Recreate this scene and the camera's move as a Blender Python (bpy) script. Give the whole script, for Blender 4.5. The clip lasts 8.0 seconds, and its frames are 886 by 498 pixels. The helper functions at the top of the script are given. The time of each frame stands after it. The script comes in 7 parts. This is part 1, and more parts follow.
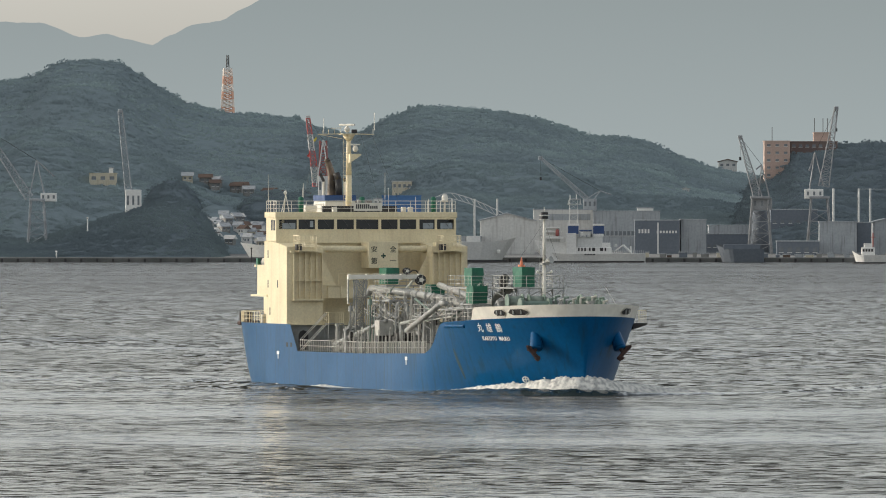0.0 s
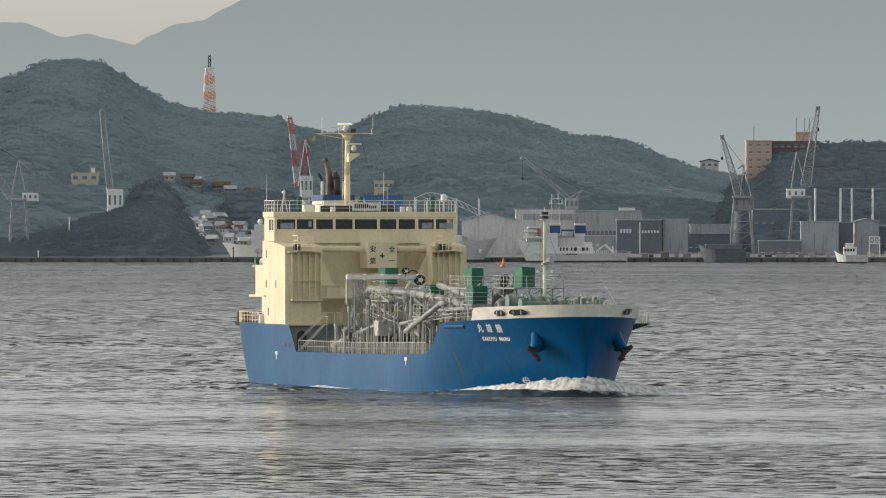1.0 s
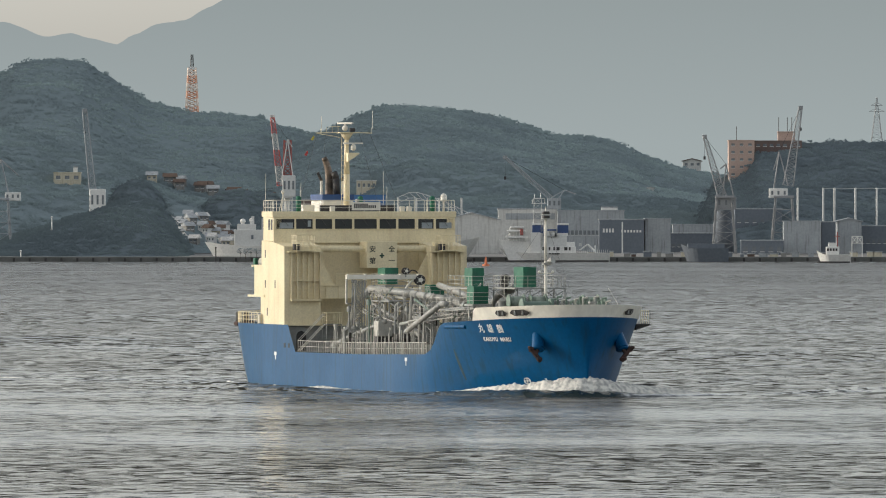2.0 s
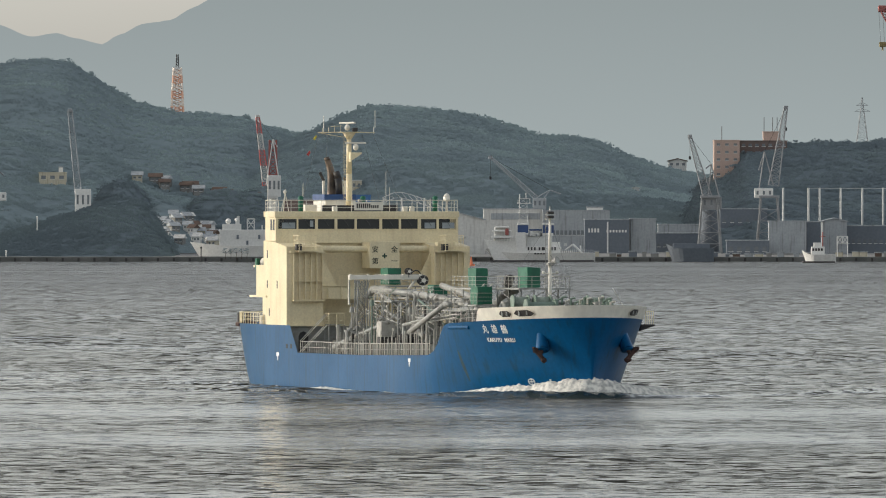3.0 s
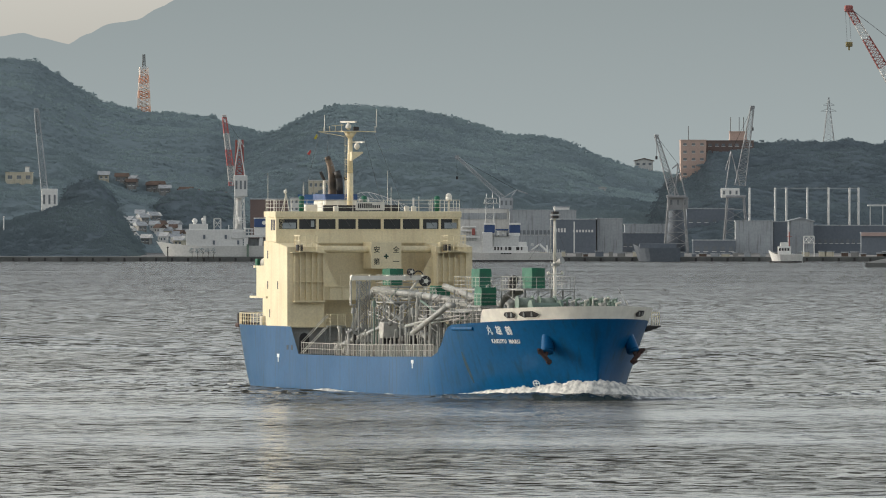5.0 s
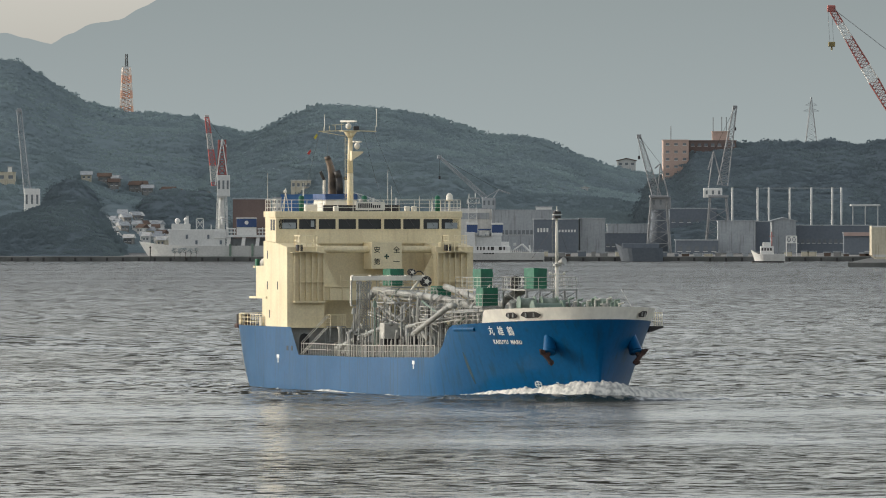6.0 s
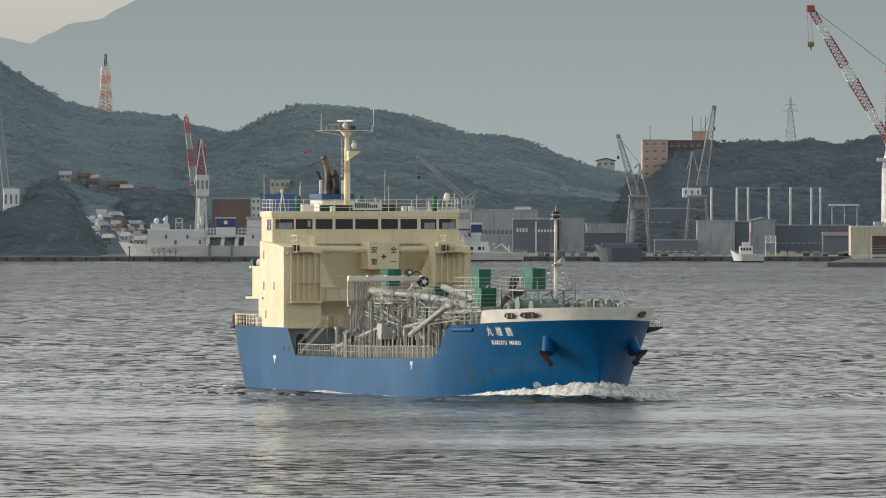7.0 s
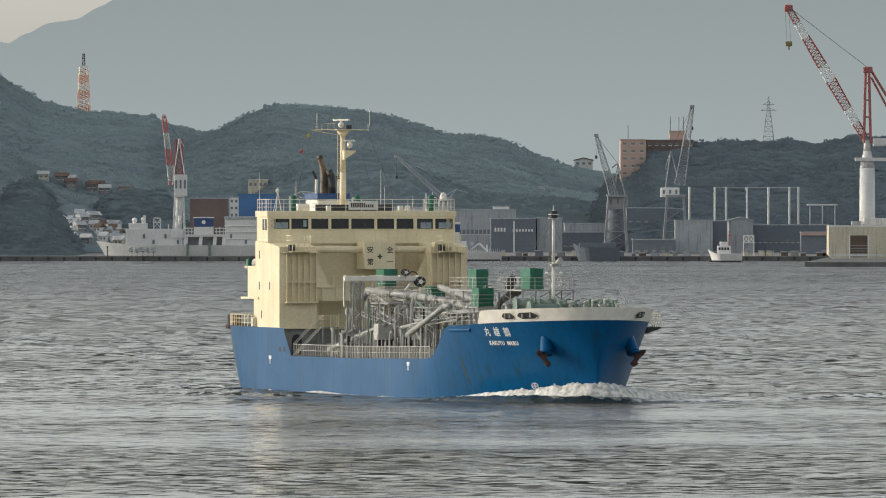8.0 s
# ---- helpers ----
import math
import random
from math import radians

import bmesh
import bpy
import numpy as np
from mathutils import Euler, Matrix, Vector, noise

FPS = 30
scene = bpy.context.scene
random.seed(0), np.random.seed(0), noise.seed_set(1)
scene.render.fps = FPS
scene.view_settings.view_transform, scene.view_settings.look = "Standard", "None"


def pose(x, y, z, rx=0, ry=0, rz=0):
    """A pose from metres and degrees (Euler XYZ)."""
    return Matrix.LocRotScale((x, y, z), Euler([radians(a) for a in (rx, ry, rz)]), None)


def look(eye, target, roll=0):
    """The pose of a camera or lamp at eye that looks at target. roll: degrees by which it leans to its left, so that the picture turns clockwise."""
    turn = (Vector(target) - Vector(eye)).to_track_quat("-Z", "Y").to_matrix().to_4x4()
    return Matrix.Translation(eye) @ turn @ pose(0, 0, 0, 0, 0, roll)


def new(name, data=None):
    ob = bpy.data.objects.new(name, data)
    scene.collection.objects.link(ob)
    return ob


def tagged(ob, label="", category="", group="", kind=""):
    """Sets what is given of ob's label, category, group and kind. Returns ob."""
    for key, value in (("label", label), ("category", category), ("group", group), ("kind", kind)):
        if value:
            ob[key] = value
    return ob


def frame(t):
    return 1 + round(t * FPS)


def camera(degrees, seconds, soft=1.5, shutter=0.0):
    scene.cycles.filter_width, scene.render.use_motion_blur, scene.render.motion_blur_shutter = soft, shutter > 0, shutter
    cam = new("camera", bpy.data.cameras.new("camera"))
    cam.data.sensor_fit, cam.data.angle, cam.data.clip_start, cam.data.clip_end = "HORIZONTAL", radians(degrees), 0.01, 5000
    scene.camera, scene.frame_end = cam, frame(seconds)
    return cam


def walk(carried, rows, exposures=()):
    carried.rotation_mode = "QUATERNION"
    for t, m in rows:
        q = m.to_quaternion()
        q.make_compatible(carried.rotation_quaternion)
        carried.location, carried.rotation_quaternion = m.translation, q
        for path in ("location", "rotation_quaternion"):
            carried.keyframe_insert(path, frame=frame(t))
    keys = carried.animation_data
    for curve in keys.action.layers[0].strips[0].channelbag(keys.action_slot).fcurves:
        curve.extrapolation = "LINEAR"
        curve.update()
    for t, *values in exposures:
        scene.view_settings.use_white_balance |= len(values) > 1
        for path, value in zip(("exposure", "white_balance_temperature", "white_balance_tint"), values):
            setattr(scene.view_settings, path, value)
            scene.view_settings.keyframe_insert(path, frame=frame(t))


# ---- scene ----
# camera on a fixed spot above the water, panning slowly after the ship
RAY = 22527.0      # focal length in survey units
EYE_Z = 16.55
cam = camera(3.9865, 8.0, 1.05)


def aim(right, up=0.0):
    """Camera turned right and up, in survey units."""
    return pose(0, 0, EYE_Z, 90 - math.degrees((84.6 - up) / RAY), 0, -math.degrees(right / RAY))


walk(cam, [(0, aim(0)), (0.5, aim(15.5, -0.2)), (1, aim(32.2, -0.5)), (1.5, aim(48.7, -1.0)), (3, aim(89, -1.3)), (3.5, aim(102.8, -1.3)),
           (4, aim(117, -1.5)), (4.5, aim(132.8, -1.5)), (6, aim(179, -1.8)), (6.5, aim(196.3, -1.8)), (7, aim(215.9, -2.0)),
           (7.5, aim(236.3, -2.4)), (8, aim(254.8, -2.7))])

# low evening sun from the left, hazy sky
SUN_EL, SUN_AZ = 18.0, -80.0     # degrees; azimuth from +y towards +x
world = bpy.data.worlds.new("sky")
scene.world = world
world.use_nodes = True
wn = world.node_tree
sky = wn.nodes.new("ShaderNodeTexSky")
sky.sky_type = "NISHITA"
sky.sun_disc = False
sky.sun_elevation = radians(SUN_EL)
sky.sun_rotation = radians(SUN_AZ)
sky.air_density, sky.dust_density, sky.ozone_density = 1.0, 1.6, 1.0
haze = wn.nodes.new("ShaderNodeHueSaturation")
haze.inputs["Saturation"].default_value = 0.28
wn.links.new(sky.outputs[0], haze.inputs["Color"])
wn.links.new(haze.outputs[0], wn.nodes["Background"].inputs[0])
wn.nodes["Background"].inputs[1].default_value = 0.125
sun_data = bpy.data.lights.new("sun", "SUN")
sun_data.energy, sun_data.angle, sun_data.color = 0.58, radians(0.6), (1.0, 0.84, 0.62)
sun = new("sun", sun_data)
_el, _az = radians(SUN_EL), radians(SUN_AZ)
SUN_DIR = Vector((math.cos(_el) * math.sin(_az), math.cos(_el) * math.cos(_az), math.sin(_el)))
sun.matrix_world = look(SUN_DIR * 300 + Vector((0, 1150, 0)), (0, 1150, 0))
scene.view_settings.exposure = 0.9
scene.view_settings.use_white_balance = True
scene.view_settings.white_balance_temperature, scene.view_settings.white_balance_tint = 6520, 9


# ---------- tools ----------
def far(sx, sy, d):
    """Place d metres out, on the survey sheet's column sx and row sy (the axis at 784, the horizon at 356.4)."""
    return Vector(((sx - 784) / RAY * d, d, EYE_Z + (356.4 - sy) / RAY * d))


def nodes_of(name):
    m = bpy.data.materials.new(name)
    m.use_nodes = True
    return m, m.node_tree, m.node_tree.nodes["Principled BSDF"]


def mat(name, col, col2=None, rough=0.5, metal=0.0, scale=1.0, fine=12.0, bump=0.1, stain=None, stain_amt=0.0, streak=False, vary=0.0, island=0.0, soft=0.0, spec=0.5):
    """Procedural surface: two scales of colour change, uneven gloss, fine relief, optional stains or rain streaks."""
    m, nt, bsdf = nodes_of(name)
    N, L = nt.nodes, nt.links
    col2 = col2 or tuple(c * 0.82 for c in col)
    tc = N.new("ShaderNodeTexCoord")
    src = tc.outputs["Object"]
    n1 = N.new("ShaderNodeTexNoise")
    n1.inputs["Scale"].default_value = scale
    n1.inputs["Detail"].default_value = 5
    n2 = N.new("ShaderNodeTexNoise")
    n2.inputs["Scale"].default_value = fine
    n2.inputs["Detail"].default_value = 3
    L.new(src, n1.inputs["Vector"])
    L.new(src, n2.inputs["Vector"])
    mx = N.new("ShaderNodeMixRGB")
    mx.inputs[1].default_value, mx.inputs[2].default_value = (*col, 1), (*col2, 1)
    r1 = N.new("ShaderNodeMapRange")
    r1.inputs[1].default_value, r1.inputs[2].default_value = 0.35, 0.65
    L.new(n1.outputs[0], r1.inputs[0])
    L.new(r1.outputs[0], mx.inputs[0])
    m2 = N.new("ShaderNodeMixRGB")
    m2.blend_type = "MULTIPLY"
    m2.inputs[0].default_value = 0.35
    L.new(mx.outputs[0], m2.inputs[1])
    r2 = N.new("ShaderNodeMapRange")
    r2.inputs[1].default_value, r2.inputs[2].default_value, r2.inputs[3].default_value, r2.inputs[4].default_value = 0.3, 0.7, 0.7, 1.15
    L.new(n2.outputs[0], r2.inputs[0])
    L.new(r2.outputs[0], m2.inputs[2])
    out = m2.outputs[0]
    if stain:
        mp = N.new("ShaderNodeMapping")
        mp.inputs["Scale"].default_value = (1.4, 1.4, 0.12) if streak else (0.5, 0.5, 0.5)
        n3 = N.new("ShaderNodeTexNoise")
        n3.inputs["Scale"].default_value = 1.3
        n3.inputs["Detail"].default_value = 6
        L.new(src, mp.inputs[0])
        L.new(mp.outputs[0], n3.inputs["Vector"])
        r3 = N.new("ShaderNodeMapRange")
        r3.inputs[1].default_value, r3.inputs[2].default_value, r3.inputs[4].default_value = 0.52, 0.72, stain_amt
        L.new(n3.outputs[0], r3.inputs[0])
        m3 = N.new("ShaderNodeMixRGB")
        m3.inputs[2].default_value = (*stain, 1)
        L.new(r3.outputs[0], m3.inputs[0])
        L.new(out, m3.inputs[1])
        out = m3.outputs[0]
    if vary or island:
        oi = N.new("ShaderNodeObjectInfo" if vary else "ShaderNodeNewGeometry")
        r4 = N.new("ShaderNodeMapRange")
        amt = vary or island
        r4.inputs[3].default_value, r4.inputs[4].default_value = 1 - amt, 1 + amt
        L.new(oi.outputs["Random" if vary else "Random Per Island"], r4.inputs[0])
        m4 = N.new("ShaderNodeMixRGB")
        m4.blend_type = "MULTIPLY"
        m4.inputs[0].default_value = 1
        L.new(out, m4.inputs[1])
        L.new(r4.outputs[0], m4.inputs[2])
        out = m4.outputs[0]
    L.new(out, bsdf.inputs["Base Color"])
    rr = N.new("ShaderNodeMapRange")
    rr.inputs[3].default_value, rr.inputs[4].default_value = max(0.02, rough - 0.12), min(1, rough + 0.12)
    L.new(n1.outputs[0], rr.inputs[0])
    L.new(rr.outputs[0], bsdf.inputs["Roughness"])
    bsdf.inputs["Metallic"].default_value = metal
    bsdf.inputs["Specular IOR Level"].default_value = spec
    if soft:
        # hazed slopes: normals bent skyward and off the sun, so shade flattens
        geo = N.new("ShaderNodeNewGeometry")
        s1 = N.new("ShaderNodeVectorMath")
        s1.operation = "SCALE"
        s1.inputs["Scale"].default_value = 1 - soft
        L.new(geo.outputs["Normal"], s1.inputs[0])
        s2 = N.new("ShaderNodeVectorMath")
        s2.inputs[1].default_value = (0.25 * soft, -0.55 * soft, soft)
        L.new(s1.outputs[0], s2.inputs[0])
        s3 = N.new("ShaderNodeVectorMath")
        s3.operation = "NORMALIZE"
        L.new(s2.outputs[0], s3.inputs[0])
        L.new(s3.outputs[0], bsdf.inputs["Normal"])
    elif bump:
        b = N.new("ShaderNodeBump")
        b.inputs["Strength"].default_value = bump
        b.inputs["Distance"].default_value = 0.05
        L.new(n2.outputs[0], b.inputs["Height"])
        L.new(b.outputs[0], bsdf.inputs["Normal"])
    return m


def mesh_ob(name, bm, material, smooth=False):
    me = bpy.data.meshes.new(name)
    bmesh.ops.recalc_face_normals(bm, faces=bm.faces)
    bm.to_mesh(me)
    bm.free()
    me.materials.append(material)
    if smooth:
        me.polygons.foreach_set("use_smooth", [True] * len(me.polygons))
    return new(name, me)


def part(name, bm, material, parent, label="", smooth=False):
    ob = mesh_ob(name, bm, material, smooth)
    ob.parent = parent
    if label:
        tagged(ob, label)
    return ob


def thing(name, label, category, group="", m=None, kind=""):
    ob = new(name)
    ob.empty_display_size = 0.5
    if m is not None:
        ob.matrix_world = m
    return tagged(ob, label, category, group, kind)


def box(bm, x0, x1, y0, y1, z0, z1, bevel=0.0):
    vs = [bm.verts.new((x, y, z)) for x in (x0, x1) for y in (y0, y1) for z in (z0, z1)]
    fs = [(0, 1, 3, 2), (4, 6, 7, 5), (0, 4, 5, 1), (2, 3, 7, 6), (0, 2, 6, 4), (1, 5, 7, 3)]
    made = [bm.faces.new([vs[i] for i in f]) for f in fs]
    if bevel:
        es = list({e for f in made for e in f.edges})
        bmesh.ops.bevel(bm, geom=es, offset=bevel, segments=1, affect="EDGES")
    return bm


def bbox(x0, x1, y0, y1, z0, z1, bevel=0.0):
    return box(bmesh.new(), x0, x1, y0, y1, z0, z1, bevel)


def rod(bm, a, b, r, r2=None, seg=8, caps=True):
    """Round bar from a to b."""
    a, b = Vector(a), Vector(b)
    r2 = r if r2 is None else r2
    d = (b - a).normalized()
    s = d.orthogonal().normalized()
    u = d.cross(s)
    ra, rb = [], []
    for i in range(seg):
        w = 2 * math.pi * i / seg
        o = s * math.cos(w) + u * math.sin(w)
        ra.append(bm.verts.new(a + o * r))
        rb.append(bm.verts.new(b + o * r2))
    for i in range(seg):
        j = (i + 1) % seg
        bm.faces.new((ra[i], ra[j], rb[j], rb[i]))
    if caps:
        bm.faces.new(ra[::-1])
        bm.faces.new(rb)
    return bm


def pipe(bm, pts, r, seg=8):
    """Round bar bent along pts, joints closed with short collars."""
    pts = [Vector(p) for p in pts]
    for a, b in zip(pts, pts[1:]):
        rod(bm, a, b, r, seg=seg)
    for p in pts[1:-1]:
        ball(bm, p, r * 1.02, 8, 5)
    return bm


def ball(bm, c, r, seg=10, rings=6, sz=1.0):
    bmesh.ops.create_uvsphere(bm, u_segments=seg, v_segments=rings, radius=r, matrix=Matrix.Translation(c) @ Matrix.Diagonal((1, 1, sz, 1)))
    return bm


def prism(bm, poly, axis, a, b):
    """Extrudes a polygon of 2D points along an axis from a to b."""
    def put(p, t):
        return {"x": (t, p[0], p[1]), "y": (p[0], t, p[1]), "z": (p[0], p[1], t)}[axis]
    v0 = [bm.verts.new(put(p, a)) for p in poly]
    v1 = [bm.verts.new(put(p, b)) for p in poly]
    n = len(poly)
    bm.faces.new(v0)
    bm.faces.new(v1[::-1])
    for i in range(n):
        j = (i + 1) % n
        bm.faces.new((v0[i], v0[j], v1[j], v1[i]))
    return bm


def lerp(pts, x):
    """Straight interpolation in a short table of (x, y)."""
    if x <= pts[0][0]:
        return pts[0][1]
    for (a, u), (b, v) in zip(pts, pts[1:]):
        if x <= b:
            return u + (v - u) * (x - a) / (b - a)
    return pts[-1][1]


def ease(pts, x):
    """Smooth interpolation in a short table of (x, y)."""
    if x <= pts[0][0]:
        return pts[0][1]
    for (a, u), (b, v) in zip(pts, pts[1:]):
        if x <= b:
            k = (x - a) / (b - a)
            return u + (v - u) * (k * k * (3 - 2 * k) * 0.5 + k * 0.5)
    return pts[-1][1]


# ---------- materials ----------
M_BLUE = mat("hull_blue", (0.002, 0.08, 0.203), (0.002, 0.07, 0.178), 0.34, scale=0.15, fine=3, bump=0.04, stain=(0.008, 0.05, 0.1), stain_amt=0.85, streak=True, spec=0.15)
M_WHITE = mat("white_paint", (0.76, 0.73, 0.64), (0.7, 0.67, 0.59), 0.6, scale=0.6, fine=1.6, bump=0.02, stain=(0.5, 0.42, 0.3), stain_amt=0.12, streak=True, spec=0.2)
M_CREAM = mat("cream_paint", (0.78, 0.68, 0.45), (0.72, 0.62, 0.40), 0.45, scale=0.4, fine=6, bump=0.05, stain=(0.5, 0.38, 0.22), stain_amt=0.3, streak=True)
M_GREY = mat("grey_paint", (0.33, 0.34, 0.32), (0.25, 0.25, 0.23), 0.5, scale=1.5, fine=10, stain=(0.25, 0.17, 0.1), stain_amt=0.4)
M_RAIL = mat("rail_paint", (0.46, 0.45, 0.4), (0.36, 0.35, 0.31), 0.5, scale=2)
M_DECK = mat("deck_paint", (0.07, 0.085, 0.078), (0.08, 0.07, 0.056), 0.8, scale=0.5, fine=8)
M_GREEN = mat("green_cover", (0.01, 0.14, 0.075), (0.012, 0.10, 0.06), 0.6, scale=1.2, fine=9, bump=0.3)
M_GLASS = mat("window_glass", (0.015, 0.02, 0.022), (0.02, 0.025, 0.03), 0.08, scale=0.3, fine=1, bump=0.0)
M_GREENP = mat("pale_green_paint", (0.15, 0.21, 0.165), (0.11, 0.16, 0.125), 0.5, scale=1)
# far panes carry mirrored sky and haze as a painted pale grey
M_FARGLASS = mat("painted_sky_window", (0.19, 0.205, 0.215), (0.15, 0.165, 0.175), 0.25, scale=0.3, fine=1, bump=0.0)
M_DARK = mat("dark_steel", (0.025, 0.025, 0.028), (0.05, 0.045, 0.04), 0.6, scale=2, fine=12)
M_RUST = mat("rusty_iron", (0.07, 0.032, 0.024), (0.04, 0.026, 0.022), 0.85, scale=3, fine=15, bump=0.5)
M_STACK = mat("soot_bronze", (0.19, 0.14, 0.1), (0.04, 0.033, 0.028), 0.5, 0.3, scale=0.7, fine=9)
M_ROYAL = mat("royal_blue_paint", (0.014, 0.06, 0.19), None, 0.45)
M_RED = mat("red_paint", (0.5, 0.05, 0.04), (0.4, 0.06, 0.05), 0.55)


def foliage(name, col):
    """Thin leaves that scatter light on both sides, varied from spray to spray and in broad patches."""
    m = bpy.data.materials.new(name)
    m.use_nodes = True
    nt = m.node_tree
    N, L = nt.nodes, nt.links
    N.remove(N["Principled BSDF"])
    geo = N.new("ShaderNodeNewGeometry")
    r = N.new("ShaderNodeMapRange")
    r.inputs[3].default_value, r.inputs[4].default_value = 0.94, 1.06
    L.new(geo.outputs["Random Per Island"], r.inputs[0])
    n = N.new("ShaderNodeTexNoise")
    n.inputs["Scale"].default_value, n.inputs["Detail"].default_value = 0.035, 5
    tc = N.new("ShaderNodeTexCoord")
    L.new(tc.outputs["Object"], n.inputs["Vector"])
    mx = N.new("ShaderNodeMixRGB")
    mx.inputs[1].default_value, mx.inputs[2].default_value = (*[c * 0.86 for c in col], 1), (col[0] * 1.14, col[1] * 1.15, col[2] * 1.08, 1)
    r2 = N.new("ShaderNodeMapRange")
    r2.inputs[1].default_value, r2.inputs[2].default_value = 0.36, 0.64
    L.new(n.outputs[0], r2.inputs[0])
    L.new(r2.outputs[0], mx.inputs[0])
    mu = N.new("ShaderNodeMixRGB")
    mu.blend_type = "MULTIPLY"
    mu.inputs[0].default_value = 1
    L.new(mx.outputs[0], mu.inputs[1])
    L.new(r.outputs[0], mu.inputs[2])
    d, t, mix = N.new("ShaderNodeBsdfDiffuse"), N.new("ShaderNodeBsdfTranslucent"), N.new("ShaderNodeMixShader")
    L.new(mu.outputs[0], d.inputs["Color"])
    L.new(mu.outputs[0], t.inputs["Color"])
    # leaf normals bent up and off the sun, flattening shade as haze would
    sc, up, nm = N.new("ShaderNodeVectorMath"), N.new("ShaderNodeVectorMath"), N.new("ShaderNodeVectorMath")
    sc.operation, up.operation, nm.operation = "SCALE", "ADD", "NORMALIZE"
    sc.inputs["Scale"].default_value = 0.1
    up.inputs[1].default_value = (0.2, -0.45, 0.7)
    L.new(geo.outputs["Normal"], sc.inputs[0])
    L.new(sc.outputs[0], up.inputs[0])
    L.new(up.outputs[0], nm.inputs[0])
    L.new(nm.outputs[0], d.inputs["Normal"])
    L.new(nm.outputs[0], t.inputs["Normal"])
    mix.inputs[0].default_value = 0.15
    L.new(d.outputs[0], mix.inputs[1])
    L.new(t.outputs[0], mix.inputs[2])
    L.new(mix.outputs[0], N["Material Output"].inputs["Surface"])
    return m


# evening haze is painted into these colours: lifted blue-grey, paler with distance
M_FOREST = foliage("hazed_forest_leaves", (0.268, 0.33, 0.345))
M_FORESTM = foliage("hazed_harbour_leaves", (0.23, 0.285, 0.3))
M_FORESTE = foliage("hazed_ridge_leaves", (0.175, 0.214, 0.234))
M_FORESTN = foliage("hazed_near_leaves", (0.165, 0.205, 0.22))
M_SOIL = mat("hazed_wooded_slope", (0.21, 0.258, 0.27), (0.19, 0.234, 0.246), 1.0, scale=0.03, fine=0.5, bump=0.2, spec=0.0, soft=0.86)
M_SOILE = mat("hazed_ridge_slope", (0.15, 0.183, 0.2), (0.135, 0.165, 0.18), 1.0, scale=0.03, fine=0.5, bump=0.2, spec=0.0, soft=0.86)
M_CONC = mat("weathered_concrete", (0.3, 0.29, 0.27), (0.2, 0.2, 0.19), 0.9, scale=0.15, fine=2, stain=(0.1, 0.1, 0.09), stain_amt=0.6, streak=True, spec=0.2)
M_SHED = mat("corrugated_grey", (0.38, 0.4, 0.41), (0.31, 0.33, 0.34), 0.7, scale=0.1, fine=1.5, stain=(0.12, 0.11, 0.1), stain_amt=0.5, streak=True, spec=0.2)
M_SHEDW = mat("pale_cladding", (0.62, 0.61, 0.57), (0.54, 0.53, 0.5), 0.7, scale=0.1, fine=1.5, stain=(0.25, 0.22, 0.2), stain_amt=0.5, streak=True, spec=0.2)
M_SHEDD = mat("dark_blue_cladding", (0.16, 0.18, 0.205), (0.135, 0.155, 0.178), 0.7, scale=0.1, fine=1.5, spec=0.2)
M_BRICK = mat("salmon_render", (0.52, 0.38, 0.32), (0.46, 0.34, 0.28), 0.85, scale=0.15, fine=2, spec=0.2)
M_CRANE = mat("crane_grey", (0.3, 0.305, 0.305), (0.25, 0.255, 0.26), 0.6, scale=0.3, fine=3, spec=0.3)
M_FARWHITE = mat("far_white_paint", (0.74, 0.73, 0.69), (0.66, 0.65, 0.62), 0.6, scale=0.1, fine=2, spec=0.3)
M_FARGREY = mat("naval_grey", (0.62, 0.62, 0.59), (0.55, 0.55, 0.53), 0.6, scale=0.1, fine=2, spec=0.3)
M_BLUESHEET = mat("bright_blue_sheet", (0.06, 0.17, 0.36), (0.06, 0.14, 0.3), 0.7, scale=0.2, fine=2)
M_ORANGEP = mat("faded_orange", (0.85, 0.48, 0.33), (0.8, 0.44, 0.3), 0.6, scale=0.5)
M_ORANGEW = mat("faded_pale", (0.9, 0.76, 0.64), (0.84, 0.7, 0.6), 0.6, scale=0.5)
M_ORANGE = mat("tower_orange", (0.75, 0.22, 0.09), (0.65, 0.2, 0.1), 0.6, scale=0.5)


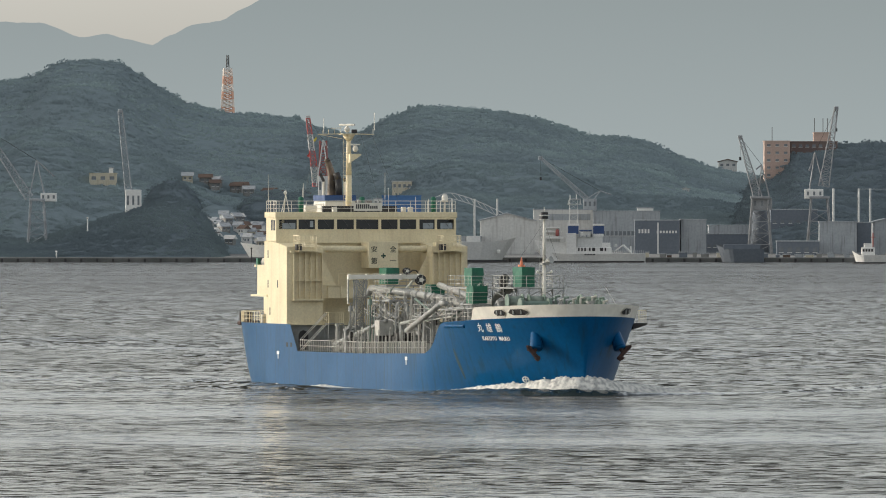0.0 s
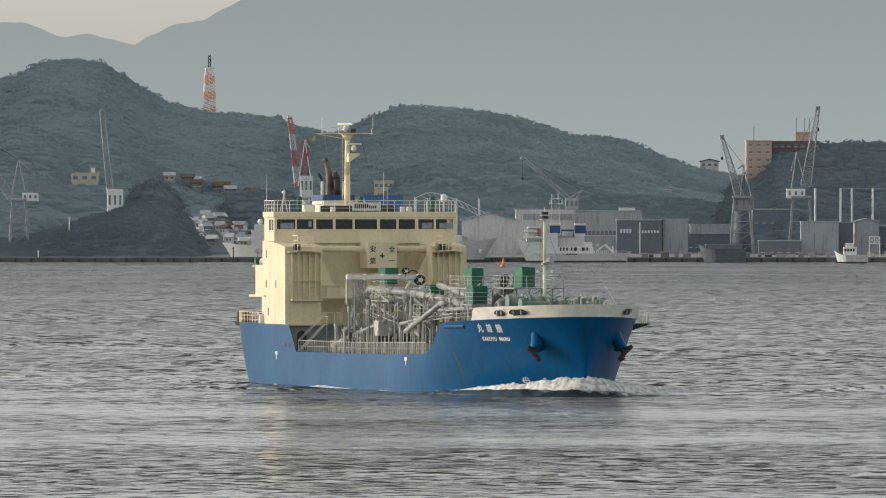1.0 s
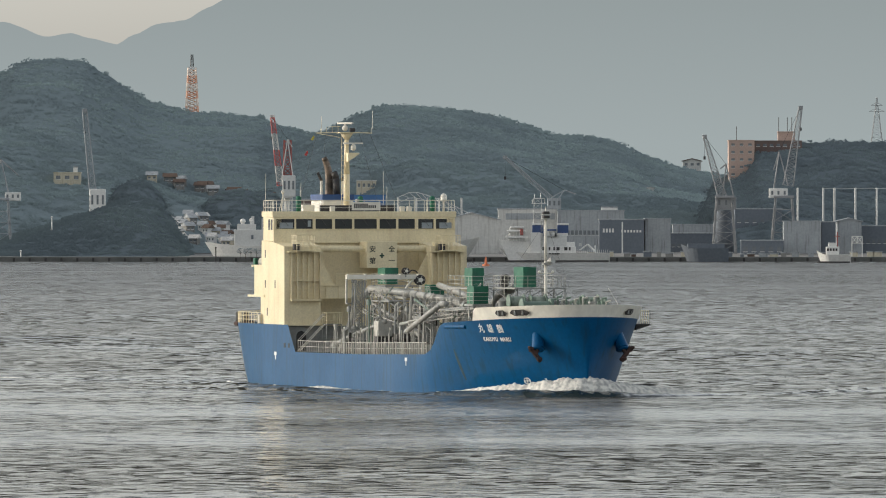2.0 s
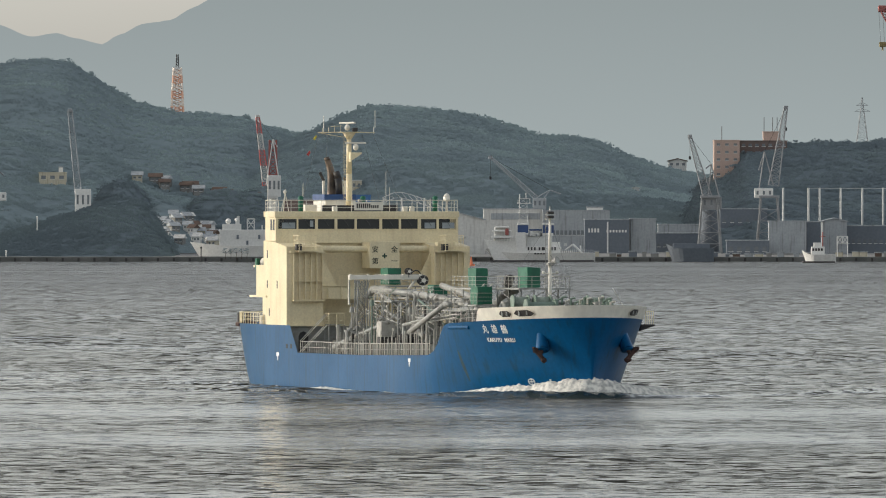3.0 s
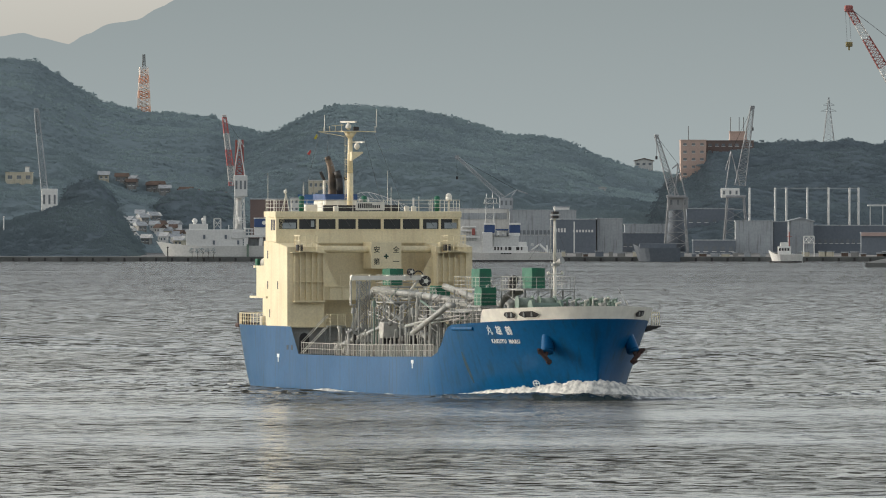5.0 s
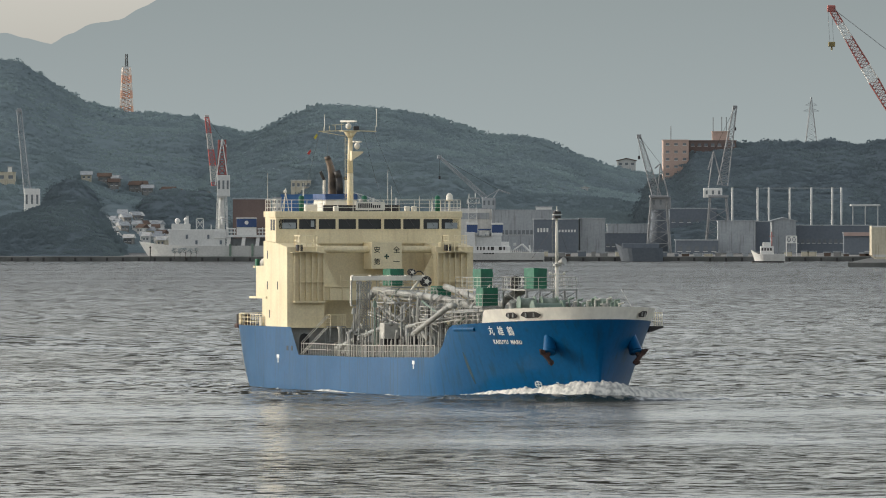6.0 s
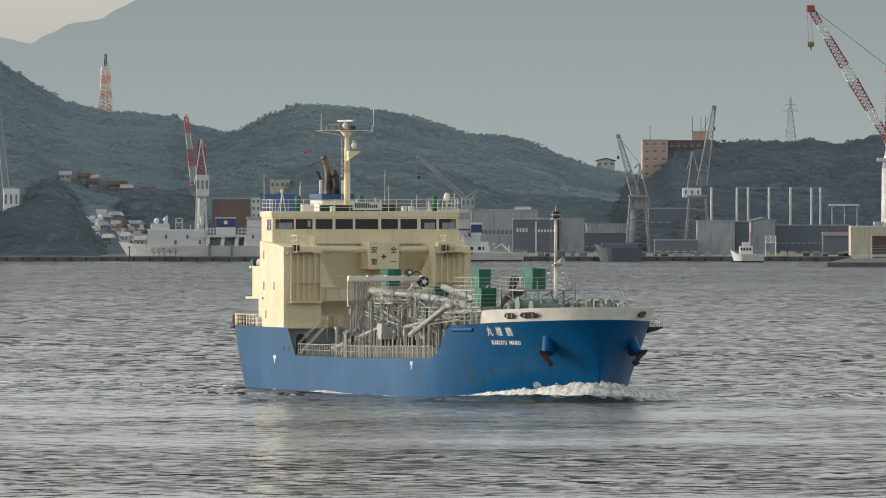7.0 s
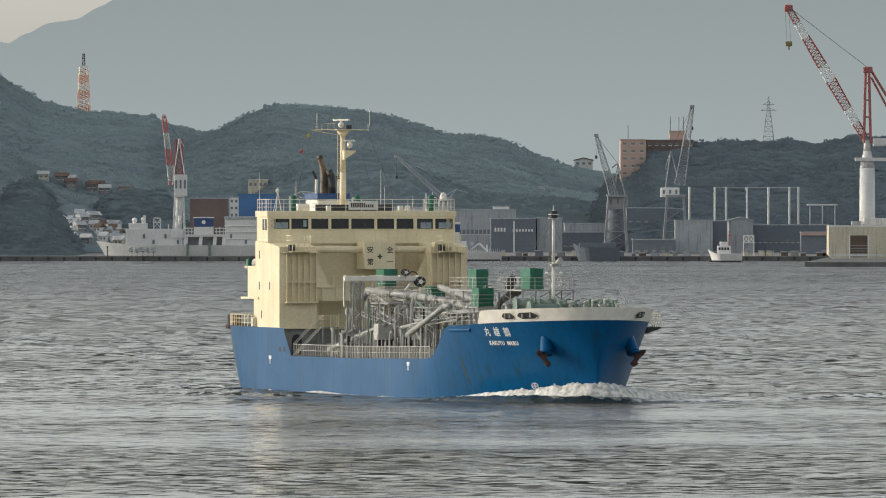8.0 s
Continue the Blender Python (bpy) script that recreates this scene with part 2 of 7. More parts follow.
def water_material(name="sea_water", chop=1.0, body=(0.046, 0.044, 0.033)):
    m, nt, bsdf = nodes_of(name)
    N, L = nt.nodes, nt.links
    bsdf.inputs["Base Color"].default_value = (*body, 1)
    bsdf.inputs["IOR"].default_value = 1.333
    bsdf.inputs["Specular IOR Level"].default_value = 0.4
    tc = N.new("ShaderNodeTexCoord")

    def noise_at(scale, stretch, detail):
        mp = N.new("ShaderNodeMapping")
        mp.inputs["Scale"].default_value = stretch
        n = N.new("ShaderNodeTexNoise")
        n.inputs["Scale"].default_value, n.inputs["Detail"].default_value = scale, detail
        L.new(tc.outputs["Object"], mp.inputs[0])
        L.new(mp.outputs[0], n.inputs["Vector"])
        return n

    # short ripples tilt the surface; gusts and slicks make them stronger or weaker
    ripple = noise_at(0.9, (0.75, 1.3, 1.0), 4)
    gust = noise_at(0.16, (0.45, 0.5, 1.0), 5)
    patch = noise_at(0.022, (0.3, 0.75, 1.0), 4)
    off = N.new("ShaderNodeVectorMath")
    off.operation = "SUBTRACT"
    off.inputs[1].default_value = (0.5, 0.5, 0.5)
    L.new(ripple.outputs["Color"], off.inputs[0])
    flat = N.new("ShaderNodeVectorMath")
    flat.operation = "MULTIPLY"
    flat.inputs[1].default_value = (0.45, 1.0, 0.0)
    L.new(off.outputs[0], flat.inputs[0])
    g = N.new("ShaderNodeMapRange")
    g.inputs[1].default_value, g.inputs[2].default_value, g.inputs[3].default_value, g.inputs[4].default_value = 0.36, 0.64, 1.0, 5.5
    L.new(gust.outputs[0], g.inputs[0])
    g2 = N.new("ShaderNodeMapRange")
    g2.inputs[1].default_value, g2.inputs[2].default_value, g2.inputs[3].default_value, g2.inputs[4].default_value = 0.38, 0.62, 0.35 * chop, 2.1 * chop
    L.new(patch.outputs[0], g2.inputs[0])
    mm = N.new("ShaderNodeMath")
    mm.operation = "MULTIPLY"
    L.new(g.outputs[0], mm.inputs[0])
    L.new(g2.outputs[0], mm.inputs[1])
    # sheltered water near the observer, more wind in the open strait
    sep, wind, mw = N.new("ShaderNodeSeparateXYZ"), N.new("ShaderNodeMapRange"), N.new("ShaderNodeMath")
    wind.inputs[1].default_value, wind.inputs[2].default_value = 700, 1900
    warp, band, ramp = N.new("ShaderNodeMapRange"), N.new("ShaderNodeMath"), N.new("ShaderNodeValToRGB")
    warp.inputs[3].default_value, warp.inputs[4].default_value = -80, 80
    slow = noise_at(0.02, (0.5, 0.35, 1.0), 3)
    L.new(slow.outputs[0], warp.inputs[0])
    # bands of smooth and ruffled water that the tide draws out along the strait
    for pos, v in ((0.0, 1.15), (0.08, 1.05), (0.14, 0.95), (0.2, 1.0), (0.26, 0.9), (0.32, 1.5), (0.38, 2.7), (0.46, 3.0), (0.65, 3.6), (1.0, 5.8)):
        e = ramp.color_ramp.elements.new(pos) if 0 < pos < 1 else ramp.color_ramp.elements[int(pos)]
        e.color = (v / 6, v / 6, v / 6, 1)
    # waves too small to shape blur the mirror more, the more open the water
    blur = N.new("ShaderNodeMapRange")
    blur.inputs[1].default_value, blur.inputs[2].default_value, blur.inputs[3].default_value, blur.inputs[4].default_value = 1150, 2600, 0.13, 0.26
    L.new(sep.outputs["Y"], blur.inputs[0])
    L.new(blur.outputs[0], bsdf.inputs["Roughness"])
    mw.operation = "MULTIPLY"
    L.new(tc.outputs["Object"], sep.inputs[0])
    L.new(sep.outputs["Y"], band.inputs[0])
    L.new(warp.outputs[0], band.inputs[1])
    L.new(band.outputs[0], wind.inputs[0])
    L.new(wind.outputs[0], ramp.inputs[0])
    full = N.new("ShaderNodeMath")
    full.operation = "MULTIPLY"
    full.inputs[1].default_value = 6
    L.new(ramp.outputs[0], full.inputs[0])
    L.new(mm.outputs[0], mw.inputs[0])
    L.new(full.outputs[0], mw.inputs[1])
    sc = N.new("ShaderNodeVectorMath")
    sc.operation = "SCALE"
    L.new(flat.outputs[0], sc.inputs[0])
    L.new(mw.outputs[0], sc.inputs["Scale"])
    geo = N.new("ShaderNodeNewGeometry")
    ad = N.new("ShaderNodeVectorMath")
    L.new(geo.outputs["Normal"], ad.inputs[0])
    L.new(sc.outputs[0], ad.inputs[1])
    nm = N.new("ShaderNodeVectorMath")
    nm.operation = "NORMALIZE"
    L.new(ad.outputs[0], nm.inputs[0])
    L.new(nm.outputs[0], bsdf.inputs["Normal"])
    return m


M_WATER = water_material()
M_CALM = water_material("bow_wave_water", 0.5, (0.02, 0.03, 0.031))


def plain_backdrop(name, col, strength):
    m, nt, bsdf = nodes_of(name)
    # black base: the whole look is self-glow standing in for hazed daylight
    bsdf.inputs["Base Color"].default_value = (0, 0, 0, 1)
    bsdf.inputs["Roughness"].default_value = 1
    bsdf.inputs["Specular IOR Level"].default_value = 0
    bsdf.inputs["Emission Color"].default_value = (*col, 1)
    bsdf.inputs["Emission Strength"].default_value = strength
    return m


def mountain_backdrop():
    """Far mountain whose evening haze is painted as emission, stronger towards the horizon."""
    m = plain_backdrop("glowing_haze_mountain", (0.29, 0.33, 0.336), 0.56)
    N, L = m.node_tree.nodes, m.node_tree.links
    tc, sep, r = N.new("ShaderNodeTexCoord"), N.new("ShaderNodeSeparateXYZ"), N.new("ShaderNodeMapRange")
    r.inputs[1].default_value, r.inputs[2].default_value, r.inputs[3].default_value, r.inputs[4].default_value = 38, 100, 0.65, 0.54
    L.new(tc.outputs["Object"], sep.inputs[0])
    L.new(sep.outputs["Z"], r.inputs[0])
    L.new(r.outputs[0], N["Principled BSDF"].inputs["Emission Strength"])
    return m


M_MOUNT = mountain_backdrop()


# ---------- the sea ----------
def sea():
    rng = np.random.RandomState(3)
    ys = [-2500.0, -1000.0, -300.0, 200.0, 500.0, 620.0]
    y = 680.0
    while y < 3560:
        ys.append(y)
        y += 0.6 + (y - 680) * 0.001
    ys = np.array(ys)
    fine = np.linspace(-1, 1, 210)
    cs = np.concatenate([[-60, -15, -5, -2.2, -1.4], fine, [1.4, 2.2, 5, 15, 60]])
    mid = np.where(ys > 0, ys, 0) * 0.0057
    half = np.maximum(ys, 620) * 0.0445
    X = mid[:, None] + cs[None, :] * half[:, None]
    Y = np.repeat(ys[:, None], len(cs), 1)
    Z = np.zeros_like(X)
    step = np.gradient(ys)[:, None]
    def field(n, lo, hi):
        f = np.zeros_like(X)
        for _ in range(n):
            a, lam = rng.uniform(0, 6.28), rng.uniform(lo, hi)
            f += np.sin((X * math.cos(a) + Y * math.sin(a) * 0.6) * 6.283 / lam + rng.uniform(0, 6.28))
        return f / math.sqrt(n / 2)
    gust = np.clip(0.95 + 0.4 * field(9, 18, 60) + 0.38 * field(9, 60, 260), 0.15, 2.2)
    for k in range(60):
        lam = 1.7 * (1.055 ** k)
        if lam > 7.5:
            break
        for j in range(3):
            a = rng.normal(0.08, 0.24)
            ph = rng.uniform(0, 6.28)
            kx, ky = math.sin(a) * 6.283 / lam, math.cos(a) * 6.283 / lam
            amp = 0.0027 * lam * min(1.0, (3.2 / lam) ** 1.5)
            ok = np.clip((lam / np.maximum(step, 0.3) - 2.0) / 1.5, 0, 1)
            s = np.sin(kx * X + ky * Y + ph)
            Z += amp * ok * (s + 0.25 * np.cos(2 * (kx * X + ky * Y + ph)))
    gust *= np.clip(0.16 + (Y - 900) / 500, 0.16, 1.0)
    gust *= 1 - 0.45 * np.exp(-((Y - 1050) / 150.0) ** 4)
    Z *= gust * np.where((Y > 640) & (Y < 3540), 1, 0)
    n, c = X.shape
    me = bpy.data.meshes.new("water")
    me.vertices.add(n * c)
    me.vertices.foreach_set("co", np.stack([X, Y, Z], -1).astype(np.float32).ravel())
    i = np.arange(n * c).reshape(n, c)
    q = np.stack([i[:-1, :-1], i[:-1, 1:], i[1:, 1:], i[1:, :-1]], -1).reshape(-1, 4)
    me.loops.add(q.size)
    me.loops.foreach_set("vertex_index", q.ravel().astype(np.int32))
    me.polygons.add(len(q))
    me.polygons.foreach_set("loop_start", np.arange(0, q.size, 4, dtype=np.int32))
    me.polygons.foreach_set("use_smooth", np.ones(len(q), dtype=bool))
    me.update(calc_edges=True)
    me.materials.append(M_WATER)
    return tagged(new("water", me), "grey choppy strait water with pale sky glints", "water", kind="structure")


WATER = sea()


# ---------- land ----------
def clump_mesh(name, spots, r0, r1, seed, material, leaves=18):
    """Woodland in one mesh: every crown is a loose, flattened dome of many small leaf sprays with an uneven outline."""
    rng = np.random.RandomState(seed)
    n = len(spots)
    r = r0 + (r1 - r0) * rng.uniform(0, 1, (n, 1, 1)) ** 1.6
    stretch = np.stack([rng.uniform(0.8, 1.35, (n, 1)), rng.uniform(0.8, 1.3, (n, 1)), rng.uniform(0.35, 0.75, (n, 1))], -1)
    u = rng.normal(0, 1, (n, leaves, 3))
    u /= np.linalg.norm(u, axis=2, keepdims=True)
    u[..., 2] = np.abs(u[..., 2]) * 1.1 - 0.2
    c = np.array(spots)[:, None, :] + u * r * stretch * rng.uniform(0.65, 1.08, (n, leaves, 1))
    face = u * 0.6 + np.array((0.0, -0.6, 0.35)) + rng.normal(0, 0.25, (n, leaves, 3))
    a = np.cross(face, rng.normal(0, 1, (n, leaves, 3)))
    a /= np.linalg.norm(a, axis=2, keepdims=True)
    b = np.cross(face, a)
    b /= np.linalg.norm(b, axis=2, keepdims=True)
    size = r * rng.uniform(0.12, 0.3, (n, leaves, 1))
    quad = np.stack([c - a * size, c - b * size * 0.75, c + a * size, c + b * size * 0.75], 2)
    m = n * leaves
    me = bpy.data.meshes.new(name)
    me.from_pydata(quad.reshape(-1, 3).tolist(), [], np.arange(m * 4).reshape(-1, 4).tolist())
    me.materials.append(material)
    return new(name, me)


def grid_mesh(name, X, Y, Z, material, label, category):
    n, c = X.shape
    me = bpy.data.meshes.new(name)
    i = np.arange(n * c).reshape(n, c)
    q = np.stack([i[:-1, :-1], i[:-1, 1:], i[1:, 1:], i[1:, :-1]], -1).reshape(-1, 4)
    me.from_pydata(np.stack([X, Y, Z], -1).reshape(-1, 3).tolist(), [], q.tolist())
    me.polygons.foreach_set("use_smooth", [True] * len(me.polygons))
    me.materials.append(material)
    return tagged(new(name, me), label, category, kind="structure")


RIDGES = {}


def on_hill(name, sx, k):
    """Distance and survey row of the ground on a hill, k of its depth in front of the crest."""
    ridge, d, depth, foot, curve = RIDGES[name]
    top = far(sx, ease(ridge, sx), d)
    z = foot + (top.z - foot) * (1 - abs(k) ** curve)
    dd = d + k * depth
    return dd, 356.4 - (z - EYE_Z) * RAY / dd


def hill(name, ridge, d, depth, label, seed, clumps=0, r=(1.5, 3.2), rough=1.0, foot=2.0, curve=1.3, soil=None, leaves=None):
    """A wooded ridge: its crest follows a short table of survey columns and rows at distance d, sloping down towards the water and away."""
    RIDGES[name] = (ridge, d, depth, foot, curve)
    a, b = ridge[0][0], ridge[-1][0]
    cols = np.linspace(a, b, max(24, int((b - a) / 6)))
    rows = np.linspace(-1, 0.6, 40)
    X, Y, Z = (np.zeros((len(rows), len(cols))) for _ in range(3))
    for i, k in enumerate(rows):
        for j, sx in enumerate(cols):
            top = far(sx, ease(ridge, sx), d)
            h = top.z - foot
            y = d + k * depth
            x = top.x
            e = max(0.0, 1 - abs(k) ** curve) if k < 0 else 1 - k * 0.9
            nz = noise.noise(Vector((x * 0.03, y * 0.03, seed))) * 3.2 + noise.noise(Vector((x * 0.011, y * 0.011, seed + 9))) * 5
            X[i, j], Y[i, j] = x, y
            Z[i, j] = foot + h * e + nz * rough * (1 - abs(e * 2 - 1) ** 2) * min(1, h / 25)
    ob = grid_mesh(name, X, Y, Z, soil or M_SOIL, label, "hill")
    if clumps:
        rnd = random.Random(seed)
        spots = []
        for _ in range(clumps):
            fi, fj = rnd.uniform(1, len(rows) - 16 if rnd.random() < 0.82 else len(rows) - 12), rnd.uniform(0, len(cols) - 1.01)
            i, j = int(fi), int(fj)
            u, v = fi - i, fj - j
            mixv = lambda A: (A[i, j] * (1 - u) + A[i + 1, j] * u) * (1 - v) + (A[i, j + 1] * (1 - u) + A[i + 1, j + 1] * u) * v
            spots.append((mixv(X), mixv(Y), mixv(Z) - 0.1))
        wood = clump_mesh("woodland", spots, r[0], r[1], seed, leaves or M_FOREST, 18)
        tagged(wood, "dense broadleaf woodland on a hillside, haze painted into its leaves", "woods", kind="stuff")
    return ob


def land():
    bm = bmesh.new()
    prism(bm, [(3452, -6), (3452, 1.1), (3475, 1.6), (3700, 3), (4990, 4), (4990, -6)], "x", -700, 700)
    tagged(mesh_ob("ground", bm, M_CONC), "grey quayside ground along the far shore", "ground", kind="structure")
    # far mountain
    bm = bmesh.new()
    ridge = [(-900, 120), (-300, 90), (0, 39), (75, 41), (145, 67), (188, 60), (230, 71), (270, 80), (300, 63), (345, 43), (392, 37), (425, 18), (470, -4), (620, -90), (900, -170), (1300, -210), (1900, -160), (2600, -40), (3200, 100)]
    front = []
    for k in range(0, 411):
        sx = -900 + k * 10
        p = far(sx, ease(ridge, sx), 4870)
        wob = noise.noise(Vector((sx * 0.05, 0, 0))) * 0.35
        front.append((bm.verts.new((p.x, 4870 - 60, 0)), bm.verts.new((p.x, 4870, p.z + wob)), bm.verts.new((p.x, 4940, 0))))
    for a, b in zip(front, front[1:]):
        bm.faces.new((a[0], b[0], b[1], a[1]))
        bm.faces.new((a[1], b[1], b[2], a[2]))
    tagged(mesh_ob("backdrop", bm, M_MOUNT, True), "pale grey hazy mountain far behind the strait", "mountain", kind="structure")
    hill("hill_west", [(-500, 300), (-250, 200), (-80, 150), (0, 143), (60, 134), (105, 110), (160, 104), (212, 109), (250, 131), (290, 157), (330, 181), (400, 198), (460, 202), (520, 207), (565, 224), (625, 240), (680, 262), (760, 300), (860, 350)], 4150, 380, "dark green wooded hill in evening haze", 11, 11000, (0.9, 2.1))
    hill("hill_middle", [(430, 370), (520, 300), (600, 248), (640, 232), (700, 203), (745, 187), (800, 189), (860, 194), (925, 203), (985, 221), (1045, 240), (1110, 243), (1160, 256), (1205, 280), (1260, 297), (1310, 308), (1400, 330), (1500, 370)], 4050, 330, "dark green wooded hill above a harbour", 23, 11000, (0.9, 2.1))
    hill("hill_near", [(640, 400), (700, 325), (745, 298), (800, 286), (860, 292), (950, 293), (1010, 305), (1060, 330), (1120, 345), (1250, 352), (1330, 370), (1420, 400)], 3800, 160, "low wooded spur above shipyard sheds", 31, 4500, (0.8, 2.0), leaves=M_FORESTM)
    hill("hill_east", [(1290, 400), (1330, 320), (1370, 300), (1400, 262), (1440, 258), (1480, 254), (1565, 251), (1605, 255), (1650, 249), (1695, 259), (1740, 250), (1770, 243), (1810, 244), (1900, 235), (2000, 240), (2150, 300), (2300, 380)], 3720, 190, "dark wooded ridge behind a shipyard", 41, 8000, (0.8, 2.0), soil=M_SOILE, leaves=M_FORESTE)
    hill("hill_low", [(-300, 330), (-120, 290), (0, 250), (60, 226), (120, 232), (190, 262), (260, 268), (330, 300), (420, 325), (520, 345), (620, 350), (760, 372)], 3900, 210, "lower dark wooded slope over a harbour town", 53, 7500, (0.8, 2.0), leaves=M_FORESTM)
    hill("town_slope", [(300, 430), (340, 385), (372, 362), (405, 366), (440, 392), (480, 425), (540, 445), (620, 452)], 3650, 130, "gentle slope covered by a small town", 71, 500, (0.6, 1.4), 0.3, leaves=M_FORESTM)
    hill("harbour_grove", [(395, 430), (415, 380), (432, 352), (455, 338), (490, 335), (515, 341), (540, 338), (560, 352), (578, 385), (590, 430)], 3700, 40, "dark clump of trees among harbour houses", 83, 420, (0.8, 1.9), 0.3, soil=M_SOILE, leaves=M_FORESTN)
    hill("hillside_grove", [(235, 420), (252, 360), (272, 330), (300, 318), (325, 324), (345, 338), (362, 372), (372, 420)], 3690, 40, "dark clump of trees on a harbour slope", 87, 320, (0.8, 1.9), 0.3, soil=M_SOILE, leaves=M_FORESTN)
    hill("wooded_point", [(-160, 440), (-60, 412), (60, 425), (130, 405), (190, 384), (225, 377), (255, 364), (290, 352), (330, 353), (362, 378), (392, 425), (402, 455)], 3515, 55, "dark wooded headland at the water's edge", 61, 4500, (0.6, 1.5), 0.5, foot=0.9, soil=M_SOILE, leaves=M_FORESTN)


land()


# ---------- harbour on the far shore ----------
def block(name, label, sx0, sx1, sy0, sy1, d, material, category="building", depth=10.0, roof="flat", windows=(0, 0), roof_mat=None, win_frac=(0.5, 0.4), group="", turn=0.0, base=None, drop=0.0):
    """A building facing the water: wall body, roof and window panes as parts. Its front spans the given columns and rows at distance d."""
    a, b = far(sx0, sy1, d), far(sx1, sy0, d)
    w, h = b.x - a.x, b.z - a.z
    extra = drop if base is None else a.z - base
    t = thing(name, label, category, group, Matrix.Translation(((a.x + b.x) / 2, d, a.z - extra)) @ pose(0, 0, 0, 0, 0, turn))
    h += extra
    part("wall", bbox(-w / 2, w / 2, 0, depth, 0, h), material, t)
    rm = roof_mat or M_SHED
    if roof == "flat":
        part("roof", bbox(-w / 2 - 0.15, w / 2 + 0.15, -0.15, depth + 0.15, h, h + 0.3), rm, t)
    elif roof == "gable":      # ridge runs away from the water
        bm = bmesh.new()
        prism(bm, [(-w / 2 - 0.4, h - 0.1), (-w / 2 - 0.4, h + 0.2), (0, h + w * 0.13 + 0.25), (w / 2 + 0.4, h + 0.2), (w / 2 + 0.4, h - 0.1), (0, h + w * 0.13)], "y", -0.4, depth)
        part("roof", bm, rm, t)
        bm = bmesh.new()
        prism(bm, [(-w / 2, h), (0, h + w * 0.13), (w / 2, h)], "y", 0, depth - 0.2)
        part("gable", bm, material, t)
    else:                      # ridge along the water
        bm = bmesh.new()
        prism(bm, [(-0.5, h), (depth / 2, h + depth * 0.28), (depth + 0.5, h)], "x", -w / 2 - 0.4, w / 2 + 0.4)
        part("roof", bm, rm, t)
    nx, nz = windows
    for i in range(nx):
        for k in range(nz):
            ww, hh = w / nx * win_frac[0], (h - extra) / nz * win_frac[1]
            x = -w / 2 + w * (i + 0.5) / nx
            z = extra + (h - extra) * (k + 0.52) / nz
            win = part("window", bbox(x - ww / 2, x + ww / 2, -0.05, 0.02, z - hh / 2, z + hh / 2), M_FARGLASS, t)
            part("sill", bbox(x - ww / 2 - 0.1, x + ww / 2 + 0.1, -0.15, 0.0, z - hh / 2 - 0.12, z - hh / 2), M_FARWHITE, win)
    return t


def truss(bm, a, b, w0, w1, r=0.12, bays=10, side=None):
    """Lattice girder from a to b, square section tapering from w0 to w1."""
    a, b = Vector(a), Vector(b)
    d = (b - a).normalized()
    s = side or d.cross(Vector((0, 1, 0)))
    s = s.normalized() if s.length > 0.01 else Vector((1, 0, 0))
    u = d.cross(s).normalized()
    def corner(f, i):
        w = w0 + (w1 - w0) * f
        sx, ux = ((-1, -1), (1, -1), (1, 1), (-1, 1))[i]
        return a + (b - a) * f + s * sx * w / 2 + u * ux * w / 2
    for i in range(4):
        rod(bm, corner(0, i), corner(1, i), r, seg=5)
    for k in range(bays):
        f0, f1 = k / bays, (k + 1) / bays
        for i in range(4):
            j = (i + 1) % 4
            rod(bm, corner(f0, i), corner(f1, j), r * 0.6, seg=4)
            rod(bm, corner(f0, i), corner(f0, j), r * 0.6, seg=4)
    return bm


